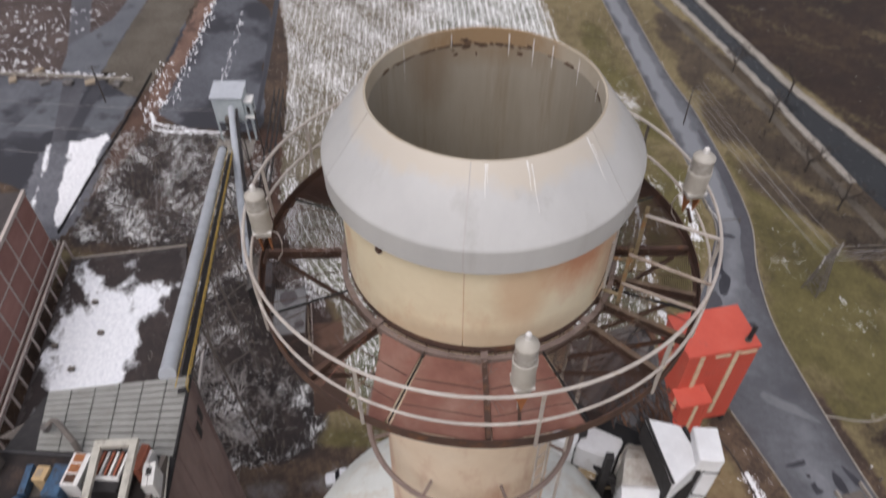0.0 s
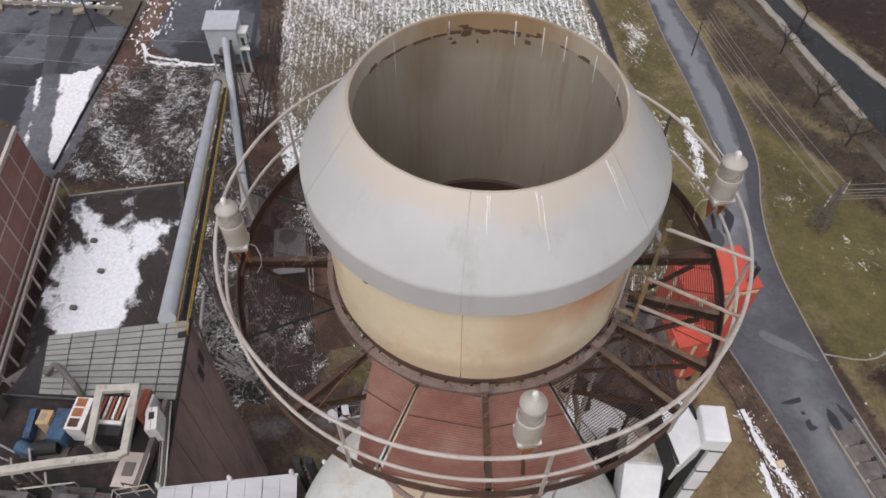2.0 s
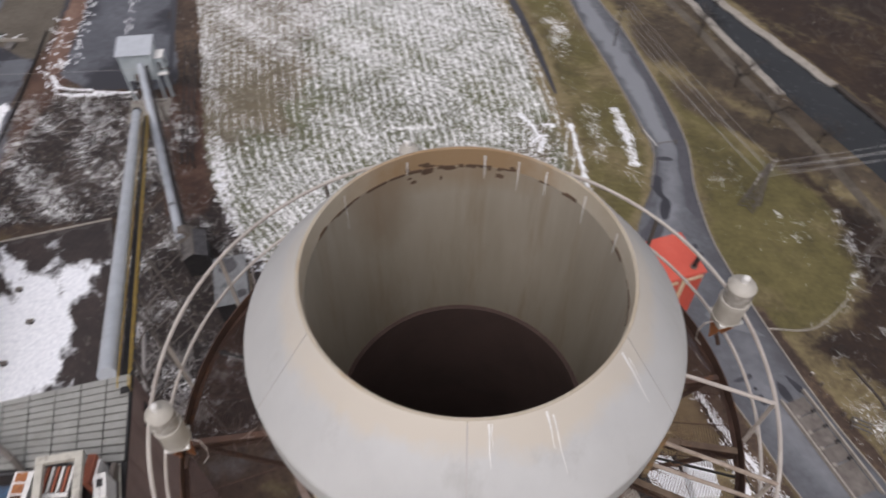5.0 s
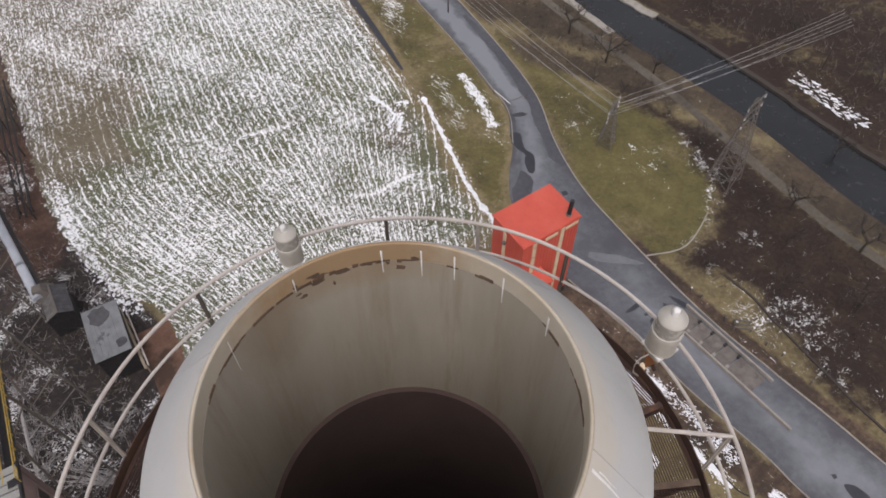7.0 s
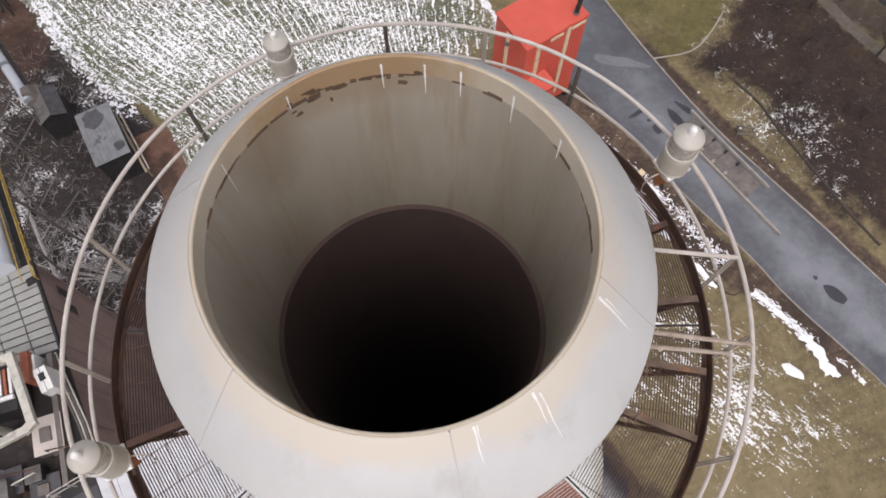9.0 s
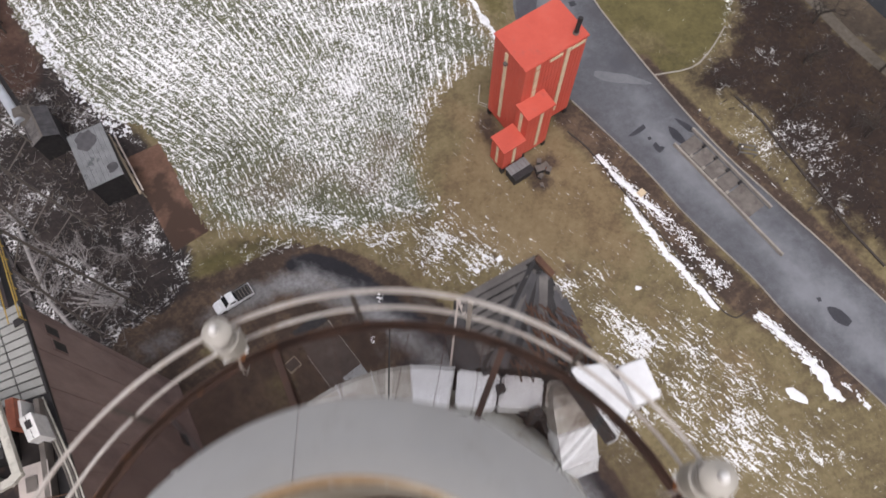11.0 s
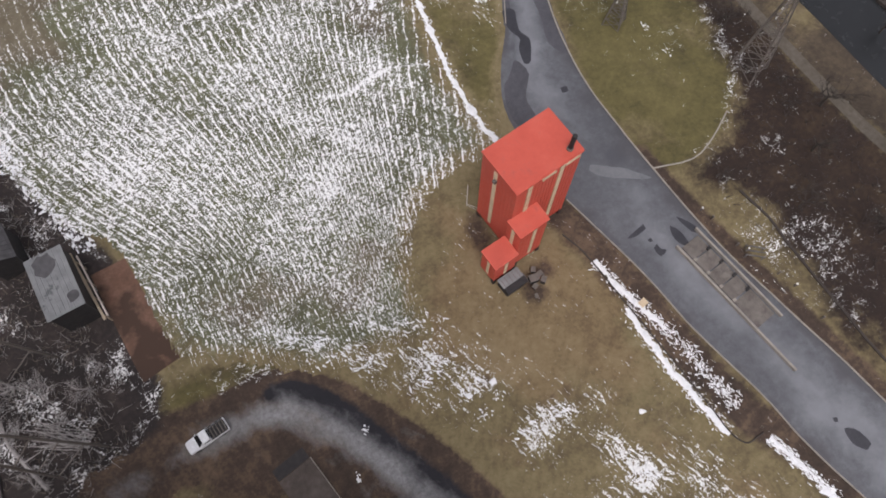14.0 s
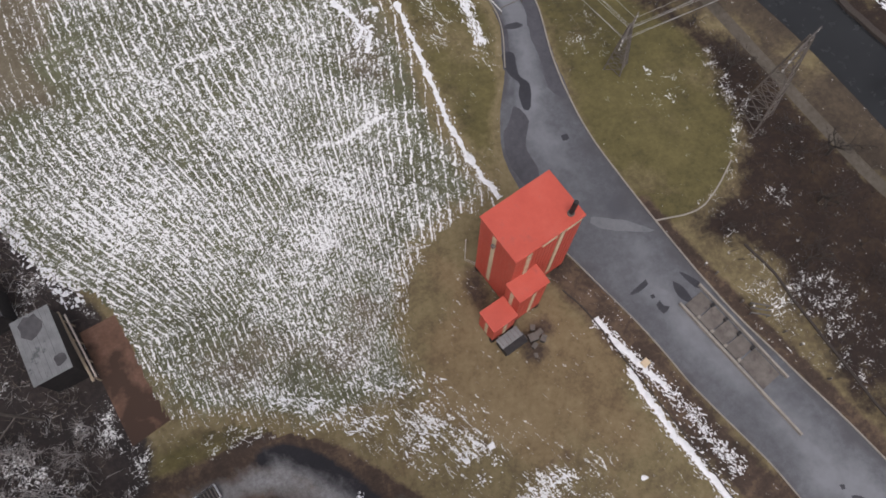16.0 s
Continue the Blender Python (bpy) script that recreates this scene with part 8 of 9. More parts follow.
for s in (-1, 1):
    part("side_window", box(-0.2, 0.62, s * 0.82 - 0.06, s * 0.8 + 0.06, 1.3, 1.64), GLASSD, truck)
    part("bed_side", box(-2.75, -0.2, s * 0.92 - 0.05, s * 0.92 + 0.05, 0.5, 1.12, 0.03), CARW, truck)
    part("bed_rail", box(-2.7, -0.3, s * 0.88 - 0.04, s * 0.88 + 0.04, 1.13, 1.2), BLACK, truck)
    part("mirror", box(1.1, 1.25, s * 1.02 - 0.09, s * 1.02 + 0.09, 1.15, 1.3, 0.02), CARW, truck)
    part("headlight", box(2.7, 2.86, s * 0.62 - 0.16, s * 0.62 + 0.16, 0.66, 0.84, 0.02), LENS, truck)
part("bed_floor", box(-2.75, -0.2, -0.88, 0.88, 0.5, 0.62), BLACK, truck)
part("tailgate", box(-2.82, -2.74, -0.9, 0.9, 0.5, 1.1, 0.02), CARW, truck)
for k in range(5):
    part("load_slat", box(-2.55 + 0.45 * k, -2.43 + 0.45 * k, -0.8, 0.8, 0.95, 1.02), LATT, truck)
part("load_mat", box(-2.6, -0.35, -0.82, 0.82, 0.62, 0.94, 0.04), BLACK, truck)
for x in (-1.75, 1.85):
    for s in (-1, 1):
        wh = part("wheel", bar((x, s * 0.72, 0.38), (x, s * 0.96, 0.38), 0.38, 20), TYRE, truck)
        part("rim", bar((x, s * 0.9, 0.38), (x, s * 0.975, 0.38), 0.22, 14), LATT, wh)

# ---------------------------------------------------------------- loading ramp and yard clutter
dock = thing("loading_ramp", "sunken loading ramp with a pale slab and low side walls", "ramp", (0, 0, 0))
dock.matrix_basis = pose(-9.6, 34.0, 0.0, 0, 0, -70.5)
part("ramp_floor", box(-1.0, 6.2, 0.15, 4.6, 0.02, 0.12), SLAB, dock, "muddy brown concrete floor")
part("slab", box(6.2, 13.6, 1.9, 4.7, 0.02, 0.3, 0.03), PALECONC, dock, "pale grey concrete slab")
part("side_wall", box(1.2, 16.5, -0.05, 0.05, 0, 0.35, 0.02), KERB, dock)
part("side_wall", box(-1.0, 6.2, 4.66, 4.76, 0, 0.35, 0.02), KERB, dock)
part("drain", box(6.3, 15.5, 0.3, 1.85, 0.02, 0.2), SLAB, dock)
for x, y, w in ((7.4, 2.2, 0.55), (8.6, 2.0, 0.9), (11.2, 2.3, 0.7)):
    part("rubber_mat", box(x - w, x + w, y - 0.45, y + 0.5, 0.3, 0.36, 0.03), BLACK, dock)
part("back_step", box(-2.6, -1.1, 0.2, 4.6, 0.0, 0.06), BLACK, dock)
tub = thing("skip_tub", "small weathered timber tub in the mud", "tub", (-11.2, 32.3, 0.02))
tub.matrix_basis = pose(-11.2, 32.3, 0.02, 0, 0, 25)
part("body", box(-0.9, 0.9, -0.75, 0.75, 0, 0.5, 0.03), WOODP, tub)
part("filling", box(-0.75, 0.75, -0.6, 0.6, 0.5, 0.53), SLAB, tub)
for k, (x, y, rz, l) in enumerate(((-12.6, 21.8, 24, 3.2), (-10.4, 22.4, 30, 3.4), (-9.0, 23.0, 26, 2.6))):
    r = thing("pipe_rack", "stack of dark pipes on a low rack", "pipe rack", (x, y, 0), "racks in the yard")
    r.matrix_basis = pose(x, y, 0, 0, 0, rz)
    for j in range(4):
        part("pipe", bar((-l / 2, -0.45 + 0.3 * j, 0.5), (l / 2, -0.45 + 0.3 * j, 0.5), 0.13, 8), PALEBLUE if j == 1 else BLACK, r)
    for s in (-1, 1):
        part("bearer", box(s * l * 0.35 - 0.08, s * l * 0.35 + 0.08, -0.7, 0.7, 0, 0.36), BLACK, r)

# ---------------------------------------------------------------- concrete strip beside the road
strip = thing("road_barrier", "concrete median with rails and cross joints beside the road", "barrier", (0, 0, 0))
strip.matrix_basis = pose(47.7, 45.3, 0.05, 0, 0, -72.4)
part("west_wall", box(-0.3, 20.6, -0.15, 0.15, 0, 0.6, 0.03), KERB, strip)
part("east_wall", box(-0.6, 14.8, 3.7, 3.98, 0, 0.6, 0.03), KERB, strip)
for k in range(4):
    part("slab", box(0.3 + 2.35 * k, 2.5 + 2.35 * k, 0.5, 3.4, 0, 0.16, 0.02), MIDSLAB, strip)
    part("joint_block", box(2.35 + 2.35 * k, 2.75 + 2.35 * k, 0.4, 0.9, 0, 0.4, 0.02), KERB, strip)
    part("joint_block", box(2.3 + 2.35 * k, 2.7 + 2.35 * k, 2.9, 3.5, 0, 0.35, 0.02), BLACK, strip)
part("apron", box(9.8, 14.0, 0.5, 3.5, 0, 0.06), MIDSLAB, strip)
rk = thing("timber_rack", "grey timber rack standing beside the barrier", "rack", (0, 0, 0))
rk.matrix_basis = pose(56.5, 40.6, 0.02, 0, 0, -30)
for k in range(3):
    part("beam", square_bar((-1.4, 0.65 * k, 0.9), (1.2, 0.65 * k, 0.9), 0.14, 0.18), GREYST, rk)
for x in (-1.2, 1.0):
    for y in (0.0, 1.3):
        part("leg", square_bar((x, y, 0), (x, y, 0.9), 0.12, 0.12), GREYST, rk)
for k, (x, y) in enumerate(((55.2, 43.0), (56.2, 41.9), (58.4, 37.6), (59.6, 35.4), (54.0, 47.6), (53.2, 49.2), (60.6, 30.4))):
    b = thing("bollard", "short dark post beside the road", "bollard", (x, y, 0), "posts by the road")
    part("post", bar((0, 0, 0), (0, 0, 0.9), 0.13, 8), LATT, b)
    part("cap", lathe([(0, 0.9), (0.16, 0.9), (0.12, 1.0), (0, 1.03)], 10), WHITEP if k % 2 else LATT, b)
wb = thing("white_marker_block", "pale square block lying beside the ditch", "block", (40.1, 40.1, 0))
wb.matrix_basis = pose(40.1, 40.1, 0, 0, 0, 20)
part("block", box(-0.5, 0.5, -0.45, 0.45, 0, 0.5, 0.05), CREAMT, wb)
edging("ditch_edge", [(34.2, 52.5), (36.0, 48.6), (37.6, 42.5), (39.6, 35), (41.8, 26.5), (42.6, 22.8), (43.3, 20.9), (44.3, 20.0), (45.4, 20.2), (46.6, 20.4)], 0.17, 0, 0.18, DARKBARK, "dark kerb along the snowy ditch", "kerb", step=0.4)
edging("scrub_ditch_edge", [(59.6, 50), (61.3, 45.0), (61.9, 40.4), (62.8, 35.2), (63.8, 30.1), (64.5, 26.0), (66, 20)], 0.3, 0, 0.25, DARKBARK, "dark overgrown kerb through the scrub", "kerb")
edging("lawn_edge", [(49.9, 57.2), (55.8, 56.6), (60, 58.6), (64, 61.8)], 0.2, 0, 0.15, KERB, "pale low wall edging the lawn", "kerb")
# barred gate and edge posts along the upper road
gate = thing("road_gate", "pale tubular barrier across the side of the road", "gate", (43.2, 97.6, 0.05))
part("arm", bar((-1.6, 3.0, 0.9), (-0.2, -1.6, 0.9), 0.08, 8), WHITEP, gate)
part("cross_arm", bar((-0.2, -1.0, 0.9), (3.6, -0.4, 0.9), 0.07, 8), LATT, gate)
for p in ((-1.6, 3.0), (-0.2, -1.4), (3.6, -0.4)):
    part("post", bar((*p, 0), (*p, 1.1), 0.1, 8), LATT, gate)

# ---------------------------------------------------------------- power line
def pylon(name, label, at, height, foot, rz):
    p = thing(name, label, "pylon", at)
    p.matrix_basis = pose(*at, 0, 0, rz)
    lv = 7
    def corner(k, i):
        w = foot / 2 * (1 - 0.86 * k / lv)
        return Vector(((-1, 1, 1, -1)[i] * w, (-1, -1, 1, 1)[i] * w, height * k / lv))
    for i in range(4):
        part("leg", square_bar(corner(0, i), corner(lv, i), 0.14, 0.14), LATT, p)
        bm = bmesh.new()
        for k in range(lv):
            j = (i + 1) % 4
            square_bar(corner(k, i), corner(k + 1, j), 0.07, 0.07, bm)
            square_bar(corner(k, j), corner(k + 1, i), 0.07, 0.07, bm)
            square_bar(corner(k + 1, i), corner(k + 1, j), 0.07, 0.07, bm)
        part("lattice_face", bm, LATT, p)
    for z in (0.78, 0.88, 0.98):
        a = part("cross_arm", square_bar((-2.6, 0, height * z), (2.6, 0, height * z), 0.16, 0.16), LATT, p)
        for x in (-2.4, 2.4):
            part("insulator", bar((x, 0, height * z), (x, 0, height * z - 0.7), 0.09, 8), WHITEP, a)
    return p


pylon("lattice_pylon", "dull lattice steel pylon beside the canal path", (70.3, 67.4, 0), 17.5, 4.2, 25)
pylon("line_pylon", "smaller lattice pylon on the lawn", (55.4, 81.6, 0), 9.5, 2.6, 40)
wires = thing("overhead_wires", "sagging overhead wires strung from the lawn pylon", "wires", (0, 0, 0))
for dx, z0 in ((-2.2, 8.6), (-1.3, 7.4), (-0.6, 9.2), (0.6, 8.6), (1.4, 7.4), (2.2, 9.0)):
    for p, q in (((55.4 + dx * 0.6, 81.6 + dx * 0.5, z0), (42 + dx, 128 + dx, 9)), ((55.4 + dx * 0.6, 81.6 + dx * 0.5, z0), (104 + 0.3 * dx, 86 + dx, 12))):
        pts = []
        for k in range(13):
            f = k / 12
            pts.append((p[0] + (q[0] - p[0]) * f, p[1] + (q[1] - p[1]) * f, p[2] + (q[2] - p[2]) * f - 3 * f * (1 - f)))
        part("wire", tube(pts, 0.028, 4), WIRE, wires)
line2 = thing("yard_wires", "thin overhead wires across the far yard", "wires", (0, 0, 0))
for p, q in (((-130, 108, 11), (-45, 104, 9)), ((-130, 100, 11), (-40, 96, 9)), ((-130, 112, 12), (-45, 112, 10))):
    pts = [(p[0] + (q[0] - p[0]) * k / 12, p[1] + (q[1] - p[1]) * k / 12, p[2] + (q[2] - p[2]) * k / 12 - 4 * (k / 12) * (1 - k / 12)) for k in range(13)]
    part("wire", tube(pts, 0.02, 4), WIRE, line2)
for k, (x, y, h) in enumerate(((-85, 128, 9), (42, 128, 9), (-45.0, 104, 9.2), (-40, 96, 9.2), (-45, 112, 10.2), (-130, 108, 11.5), (-130, 100, 11.2), (-130, 112, 12.2), (104, 86, 12.5))):
    po = thing("utility_pole", "dark timber utility pole with a short cross arm", "pole", (x, y, 0), "poles of the lines")
    part("post", bar((0, 0, 0), (0, 0, h), 0.16, 8, 0.11), DARKBARK, po)
    part("cross_arm", square_bar((-1.0, 0, h - 0.4), (1.0, 0, h - 0.4), 0.12, 0.14), DARKBARK, po)

# ---------------------------------------------------------------- bare trees and scrub


def limbs(bm, p, d, length, r, depth, rng, sides=4):
    q = p + d * length
    bar(p, q, r, sides, r * 0.62, bm)
    if depth == 0:
        return
    for k in range(rng.integers(2, 5)):
        side = Vector(rng.normal(size=3)).normalized()
        nd = (d * 0.75 + side * 0.7 + Vector((0, 0, 0.12))).normalized()
        limbs(bm, p + d * length * rng.uniform(0.55, 1.0), nd, length * rng.uniform(0.55, 0.8), r * 0.55, depth - 1, rng, max(3, sides - 1))


def bare_tree(name, label, at, height, seed, material, depth=4, group="", thick=0.011, spread=0.6):
    rng = np.random.default_rng(seed)
    t = thing(name, label, "tree", at, group)
    bm = bar((0, 0, 0), (0.1, 0.05, height * 0.32), height * 0.026, 8, height * 0.018)
    part("trunk", bm, material, t)
    bm = bmesh.new()
    for k in range(5):
        a = rng.uniform(0, 6.28)
        limbs(bm, Vector((0.1, 0.05, height * rng.uniform(0.22, 0.32))), Vector((spread * math.cos(a), spread * math.sin(a), 0.8)).normalized(), height * 0.3, height * thick, depth, rng)
    part("crown", bm, material, t, "bare twiggy crown")
    return t


for k, (x, y, h) in enumerate(((63, 113, 8.5), (65.8, 102, 9), (60.5, 130, 8), (73, 96, 7), (70.5, 75, 6), (77, 58, 7.5), (82, 47, 8), (72, 52, 6), (66, 45, 5.5), (74, 38, 7), (88, 40, 8), (92, 66, 6), (57, 150, 8), (68, 142, 9), (95, 112, 9), (104, 96, 9), (110, 78, 9), (102, 128, 9))):
    bare_tree("bare_tree", "bare dark winter tree with twiggy branches", (x, y, 0), h, 100 + k, DARKBARK, 4, "bare trees by the canal", 0.016, 0.7)
for k, (x, y, h) in enumerate(((-32.6, 50.6, 5.0), (-33.4, 53.6, 6.5), (-36.8, 56.5, 6.5), (-38.6, 50.8, 7.0), (-28.6, 53.4, 4.5), (-41.0, 63.0, 6.0), (-36.4, 44.0, 4.5), (-26.6, 56.0, 4.0))):
    bare_tree("frosted_bush", "pale leafless frosted bush with tangled branches", (x, y, 0), h, 300 + k, FROST, 4, "bushes by the boiler house", 0.014, 1.1)

for k, (x, y, h) in enumerate(((66, 89.5, 3.6), (68.4, 91, 4.2), (64.2, 92.4, 3.4), (71.4, 76.5, 3.8), (73.2, 72, 3.4), (74, 63.4, 4.0), (72, 60, 3.4), (69.6, 84.5, 3.2), (57.6, 53, 3.0), (70.6, 66.6, 3.2), (60.8, 97.5, 3.2))):
    bare_tree("thorn_bush", "low dark leafless thorn bush by the canal path", (x, y, 0), h, 500 + k, DARKBARK, 4, "thorn bushes by the canal", 0.016, 1.2)

# a felled lattice of pale poles
poles = thing("fallen_poles", "heap of pale fallen poles lying in the scrub", "poles", (-30, 49.5, 0))
rng = np.random.default_rng(5)
for k in range(22):
    a = radians(178 - 44 * rng.random() + 14 * rng.normal() * 0.5)
    x, y = 1.1 - rng.uniform(0, 2.2), -2.6 + rng.uniform(-0.5, 1.4)
    l = rng.uniform(3.0, 7.6)
    part("pole", bar((x, y, 0.15 + 0.05 * k), (x + l * math.cos(a), y + l * math.sin(a), 0.4 + 0.09 * k), rng.uniform(0.07, 0.11), 6, 0.04), FROST, poles)


logs = thing("fallen_log", "long pale barkless log lying through the scrub", "log", (0, 0, 0))
part("trunk", tube([(-41.5, 62, 0.6), (-40.2, 56, 0.9), (-38.6, 50, 1.2), (-36.4, 45.6, 0.8), (-35.4, 43.6, 0.4)], 0.24, 8), FROST, logs, "", True)
for p, q in (((-40.2, 56, 0.9), (-37.6, 57.6, 2.4)), ((-38.6, 50, 1.2), (-36.2, 51.6, 2.8)), ((-39.4, 53, 1.0), (-42.2, 51.4, 2.2)), ((-37.4, 47.4, 1.0), (-34.6, 47.8, 2.0))):
    part("limb", bar(p, q, 0.11, 6, 0.04), FROST, logs)


def twigs(name, polygon, count, seed, material, label, tall=1.0):
    """Countless thin stems of scrub in one mesh."""
    rng = np.random.default_rng(seed)
    V, F = [], []
    for x, y in scatter(polygon, count, rng):
        for s in range(rng.integers(2, 5)):
            d = np.array((rng.normal() * 0.6, rng.normal() * 0.6, rng.uniform(0.5, 1.1)))
            l = rng.uniform(0.4, 1.3) * tall
            b, e = np.array((x, y, 0.0)), np.array((x, y, 0.0)) + d * l
            w = 0.045
            i = len(V)
            for k in range(3):
                V.append((b[0] + w * math.cos(2.09 * k), b[1] + w * math.sin(2.09 * k), 0.02))
            V.append(tuple(e))
            F += [(i, i + 1, i + 3), (i + 1, i + 2, i + 3), (i + 2, i, i + 3)]
    me = bpy.data.meshes.new(name)
    me.from_pydata(V, [], F)
    return tagged(mesh_part(name, me, material), label, "scrub", "", "stuff")


twigs("scrub_stems", SCRUB, 1500, 21, BARK, "grey-brown leafless scrub", 1.1)
twigs("scrub_stems_low", SCRUB2, 700, 22, BARK, "grey-brown leafless scrub", 1.1)
twigs("scrub_stems_pale", SCRUB2, 420, 27, FROST, "pale frosted scrub stems", 1.3)
twigs("woods_stems", [(56, 50), (64, 58), (70, 66), (78, 60), (84, 40), (80, 20), (66, 24), (61, 38)], 350, 23, DARKBARK, "dark leafless undergrowth", 1.2)
twigs("woods_stems_far", [(54, 140), (50, 118), (58, 101), (69, 88), (72, 90), (64, 118), (55, 150)], 220, 24, DARKBARK, "dark leafless undergrowth", 1.2)
twigs("bank_stems", [(100, 40), (98, 78), (92, 106), (84, 134), (110, 150), (130, 90), (120, 40)], 1200, 25, BARK, "dark leafless bank growth", 1.6)

# ---------------------------------------------------------------- leftover snow
rng = np.random.default_rng(8)
spots = []
for x, y, a in along([(36.8, 47.6), (37.5, 44.8), (38.6, 42.0), (40.1, 38.8), (41.5, 36.0)], 420, 0.45, rng):
    spots.append((x, y, rng.uniform(0.05, 0.3), rng.uniform(0.03, 0.12), a + rng.normal() * 0.5))
for x, y, a in along([(41.3, 36.4), (42.9, 31.9), (43.9, 28.0), (45.3, 24.2)], 420, 0.6, rng):
    spots.append((x, y, rng.uniform(0.06, 0.36), rng.uniform(0.03, 0.1), a + rng.normal() * 0.6))
for x, y, a in along([(37.8, 40.6), (38.4, 36.6), (39.6, 31.6), (40.9, 27.2), (42.6, 21.8)], 500, 0.55, rng):
    spots.append((x, y, rng.uniform(0.05, 0.3), rng.uniform(0.03, 0.1), a + rng.normal() * 0.4))
for x, y, a in along([(47.0, 19.6), (48.3, 17.0), (49.9, 13.5), (51.0, 10.6)], 420, 0.4, rng):
    spots.append((x, y, rng.uniform(0.08, 0.5), rng.uniform(0.03, 0.1), a + rng.normal() * 0.3))
for x, y, a in along([(52.9, 8.4), (53.6, 6.9), (54.4, 4.5)], 40, 0.2, rng):
    spots.append((x, y, rng.uniform(0.1, 0.4), rng.uniform(0.05, 0.14), a + rng.normal() * 0.3))
spots += [(18.3, 37.3, 0.7, 0.45, 0.6), (34.0, 27.7, 0.55, 0.35, -0.4), (14.8, 36.8, 0.8, 0.4, -0.6), (16.6, 38.4, 0.5, 0.25, -0.9)]
spots += [(46.9, 8.6, 1.5, 0.75, -0.75), (46.2, 9.3, 0.8, 0.5, -0.6), (51.3, 7.6, 1.4, 0.6, -1.4), (51.0, 9.4, 1.2, 0.5, -1.0), (51.6, 6.6, 0.7, 0.4, -1.0)]
snow_band("snow_ditch_strip", [(36.8, 47.6), (37.5, 44.8), (38.6, 42.0), (40.1, 38.8), (41.2, 36.6)], 0.7, 0.03, "strip of old snow along the ditch", 3)
snow_band("snow_ditch_strip", [(38.0, 40.2), (38.5, 36.2), (39.6, 31.4), (40.9, 27.0), (42.6, 21.6)], 0.8, 0.03, "strip of old snow along the ditch", 1)
snow_band("snow_ditch_strip", [(47.0, 19.6), (48.3, 17.0), (49.9, 13.6)], 0.4, 0.03, "strip of old snow along the ditch", 2)
snow_band("snow_ditch_strip", [(49.8, 12.4), (50.6, 10.6), (51.0, 8.6), (50.9, 6.8)], 1.1, 0.03, "strip of old snow along the ditch", 7)
clumps("snow_ditch", spots, 0.02, SNOW, "packed white snow left along the ditch", rng=rng)
spots = []
for x, y, a in along([(28.9, 102), (28.9, 90), (29.0, 80.7), (30.0, 73), (31.3, 68.0)], 260, 0.4, rng):
    spots.append((x, y, rng.uniform(0.05, 0.3), rng.uniform(0.04, 0.12), a + rng.normal() * 0.15))
for x, y, a in along([(37.8, 108), (38.6, 98), (38.2, 92)], 300, 0.45, rng):
    spots.append((x, y, rng.uniform(0.1, 0.6), rng.uniform(0.05, 0.2), a + rng.normal() * 0.4))
snow_band("snow_field_strip", [(28.7, 104), (28.9, 90), (29.0, 80.7), (30.0, 73), (31.5, 67.6)], 0.7, 0.05, "strip of snow along the field edge", 4)
for k, (line, w) in enumerate((([(19.4, 107.6), (20.2, 105.8), (21.0, 104.4)], 0.8), ([(21.0, 104.4), (21.8, 102.6), (22.3, 101.1), (24.0, 101.0)], 0.6), ([(22.3, 101.1), (21.2, 99.4), (20.1, 98.6)], 0.5), ([(23.4, 100.2), (22.6, 98.4), (21.6, 96.5)], 0.6), ([(25.7, 103.2), (24.4, 104.0), (23.2, 104.1)], 0.45))):
    snow_band("snow_field_drift", line, w, 0.05, "drift of snow on the bare corner of the field", 6 + 3 * k)
    for x, y, a in along(line, 40, 0.55, rng):
        spots.append((x, y, rng.uniform(0.08, 0.4), rng.uniform(0.05, 0.2), rng.uniform(0, 3.1)))
clumps("snow_field_edge", spots, 0.03, SNOW, "line of snow left along the field edge", rng=rng)
spots = []
for cx, cy, sx, sy, n in ((18.3, 35.6, 0.4, 0.3, 14), (16.0, 34.2, 0.8, 0.5, 20), (1.6, 37.2, 0.5, 0.25, 12), (-0.9, 32.4, 0.15, 0.4, 12), (1.7, 21.3, 0.5, 0.25, 9), (-1.2, 23.0, 0.7, 0.4, 9), (-9.1, 21.5, 1.2, 0.5, 26), (-14.7, 22.7, 1.0, 0.7, 12), (59.6, 79.4, 0.3, 0.4, 10), (60.7, 74.3, 0.4, 0.6, 14), (19.5, 92, 1.0, 2.0, 30)):
    for k in range(n):
        spots.append((cx + rng.normal() * sx, cy + rng.normal() * sy, rng.uniform(0.05, 0.26), rng.uniform(0.04, 0.12), rng.uniform(-1.9, -0.4)))
for cx, cy, n in ((-6.4, 53.3, 22), (-3.9, 51.2, 40), (-0.6, 49.6, 46), (1.6, 47.2, 36), (4.6, 45.0, 40), (6.8, 49.0, 26), (5.2, 50.6, 20), (9.6, 47.6, 24), (12.6, 42.0, 34), (10.6, 40.4, 30), (15.2, 37.3, 24), (12.4, 47.4, 18), (20.6, 30.4, 24), (24.6, 31.2, 40), (30.9, 21.0, 26), (36.3, 8.2, 26)):
    for k in range(n):
        spots.append((cx + rng.normal() * 1.15, cy + rng.normal() * 0.55, rng.uniform(0.06, 0.5), rng.uniform(0.04, 0.15), -0.75 + rng.normal() * 0.45))
clumps("snow_scraps", spots, 0.05, SNOW, "scattered scraps of leftover snow", rng=rng)
spots = []
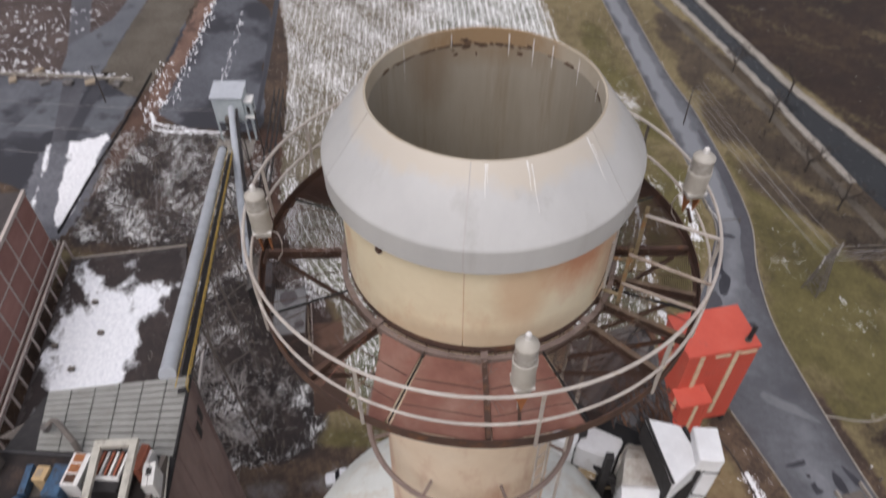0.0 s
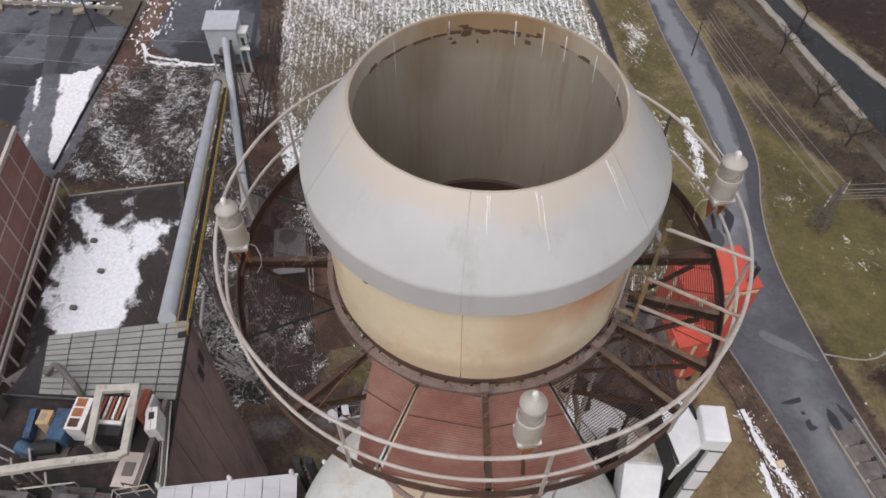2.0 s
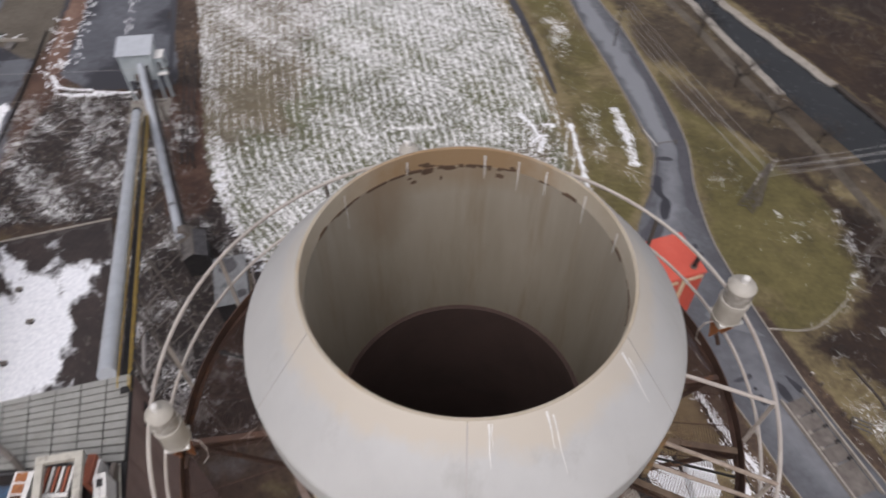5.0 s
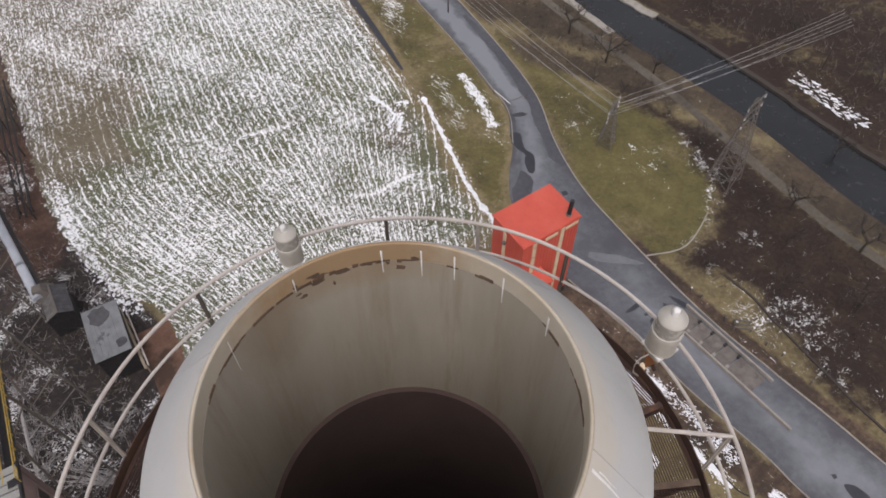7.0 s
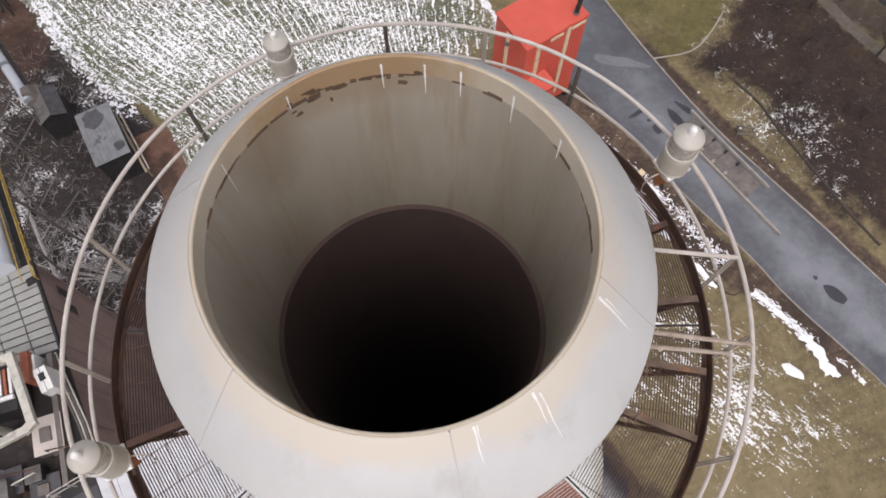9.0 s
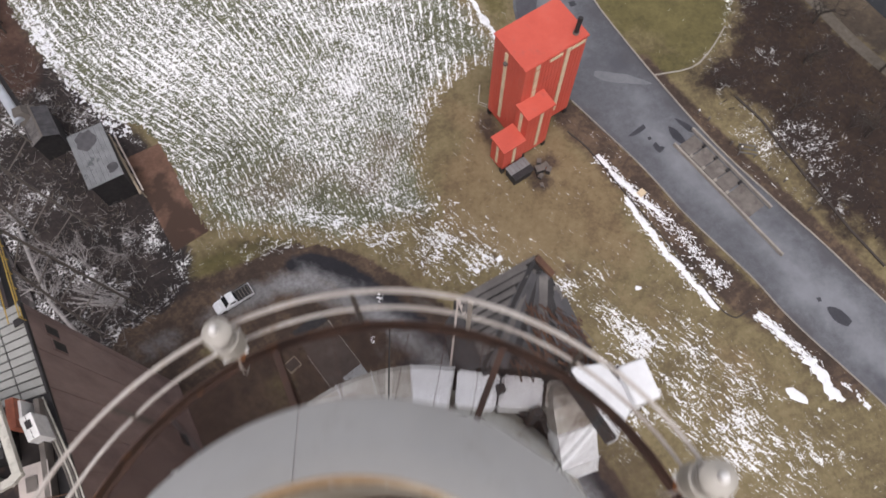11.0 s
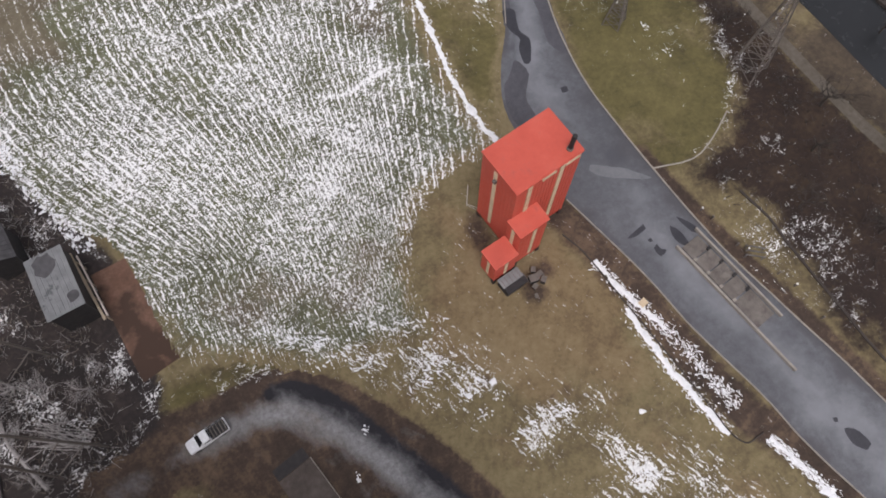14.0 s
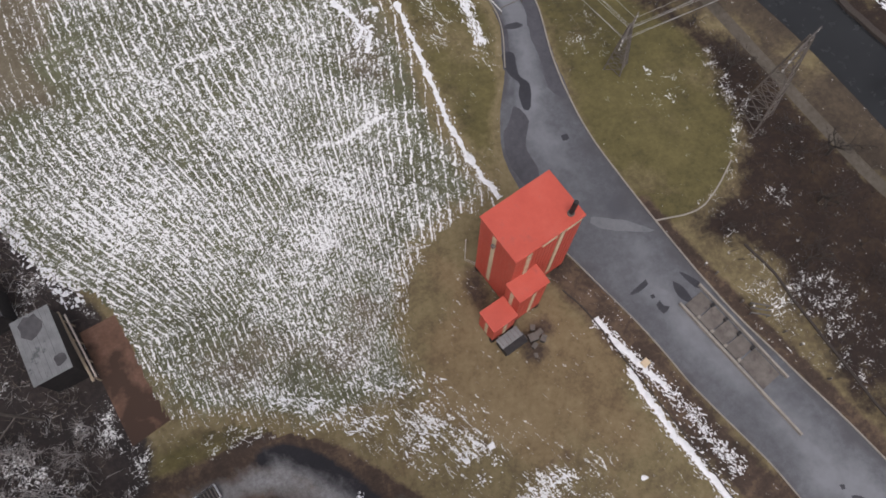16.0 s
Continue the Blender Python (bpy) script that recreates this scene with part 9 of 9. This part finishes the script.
for x, y, a in along([(-72, 122), (-70, 118.5), (-60, 117.8)], 60, 0.3, rng):
    spots.append((x, y, rng.uniform(0.3, 0.8), rng.uniform(0.15, 0.35), a + rng.normal() * 0.3))
for x, y, a in along([(-130, 138.6), (-105.5, 138.8), (-84, 138.2)], 110, 0.7, rng):
    spots.append((x, y, rng.uniform(0.2, 1.1), rng.uniform(0.1, 0.4), a + rng.normal() * 0.2))
for x, y, a in along([(-75.5, 178), (-72.6, 150), (-70.0, 128)], 120, 0.7, rng):
    spots.append((x, y, rng.uniform(0.2, 1.0), rng.uniform(0.08, 0.3), a + rng.normal() * 0.3))
for x, y, a in along([(-66, 175), (-63, 150), (-60.5, 132)], 40, 0.5, rng):
    spots.append((x, y, rng.uniform(0.3, 1.2), rng.uniform(0.06, 0.2), a + rng.normal() * 0.1))
for x, y in scatter([(-130, 172), (-102, 170), (-106, 152), (-103, 141), (-125, 141)], 120, rng):
    spots.append((x, y, rng.uniform(0.2, 1.0), rng.uniform(0.1, 0.4), rng.uniform(0, 3)))
clumps("snow_drifts", spots, 0.03, SNOW, "drifts of snow along the yard and field edges", rng=rng)
snow_band("snow_apron_edge", [(-73.5, 124.5), (-70.5, 120.6), (-66, 119.6), (-60, 118.4), (-55, 118.2)], 0.7, 0.04, "line of snow along the apron edge", 9)
spots = []
for x, y in scatter([(-79, 146), (-75, 146), (-70.5, 124), (-73.5, 120), (-76.5, 124)], 80, rng):
    spots.append((x, y, rng.uniform(0.15, 0.9), rng.uniform(0.06, 0.3), rng.uniform(1.2, 2.2)))
for x, y in scatter([(96, 86), (100, 70), (104, 71), (100, 88)], 160, rng):
    spots.append((x, y, rng.uniform(0.1, 0.8), rng.uniform(0.05, 0.3), rng.uniform(-1.6, -0.8)))
for x, y, a in along([(-37.5, 104), (-35.2, 95), (-33, 86.5), (-28.5, 77.5), (-25.4, 72)], 260, 0.7, rng):
    spots.append((x, y, rng.uniform(0.1, 0.6), rng.uniform(0.06, 0.3), a + rng.normal() * 0.7))
clumps("snow_rough_ground", spots, 0.03, SNOW, "broken snow lying on the rough ground", rng=rng)
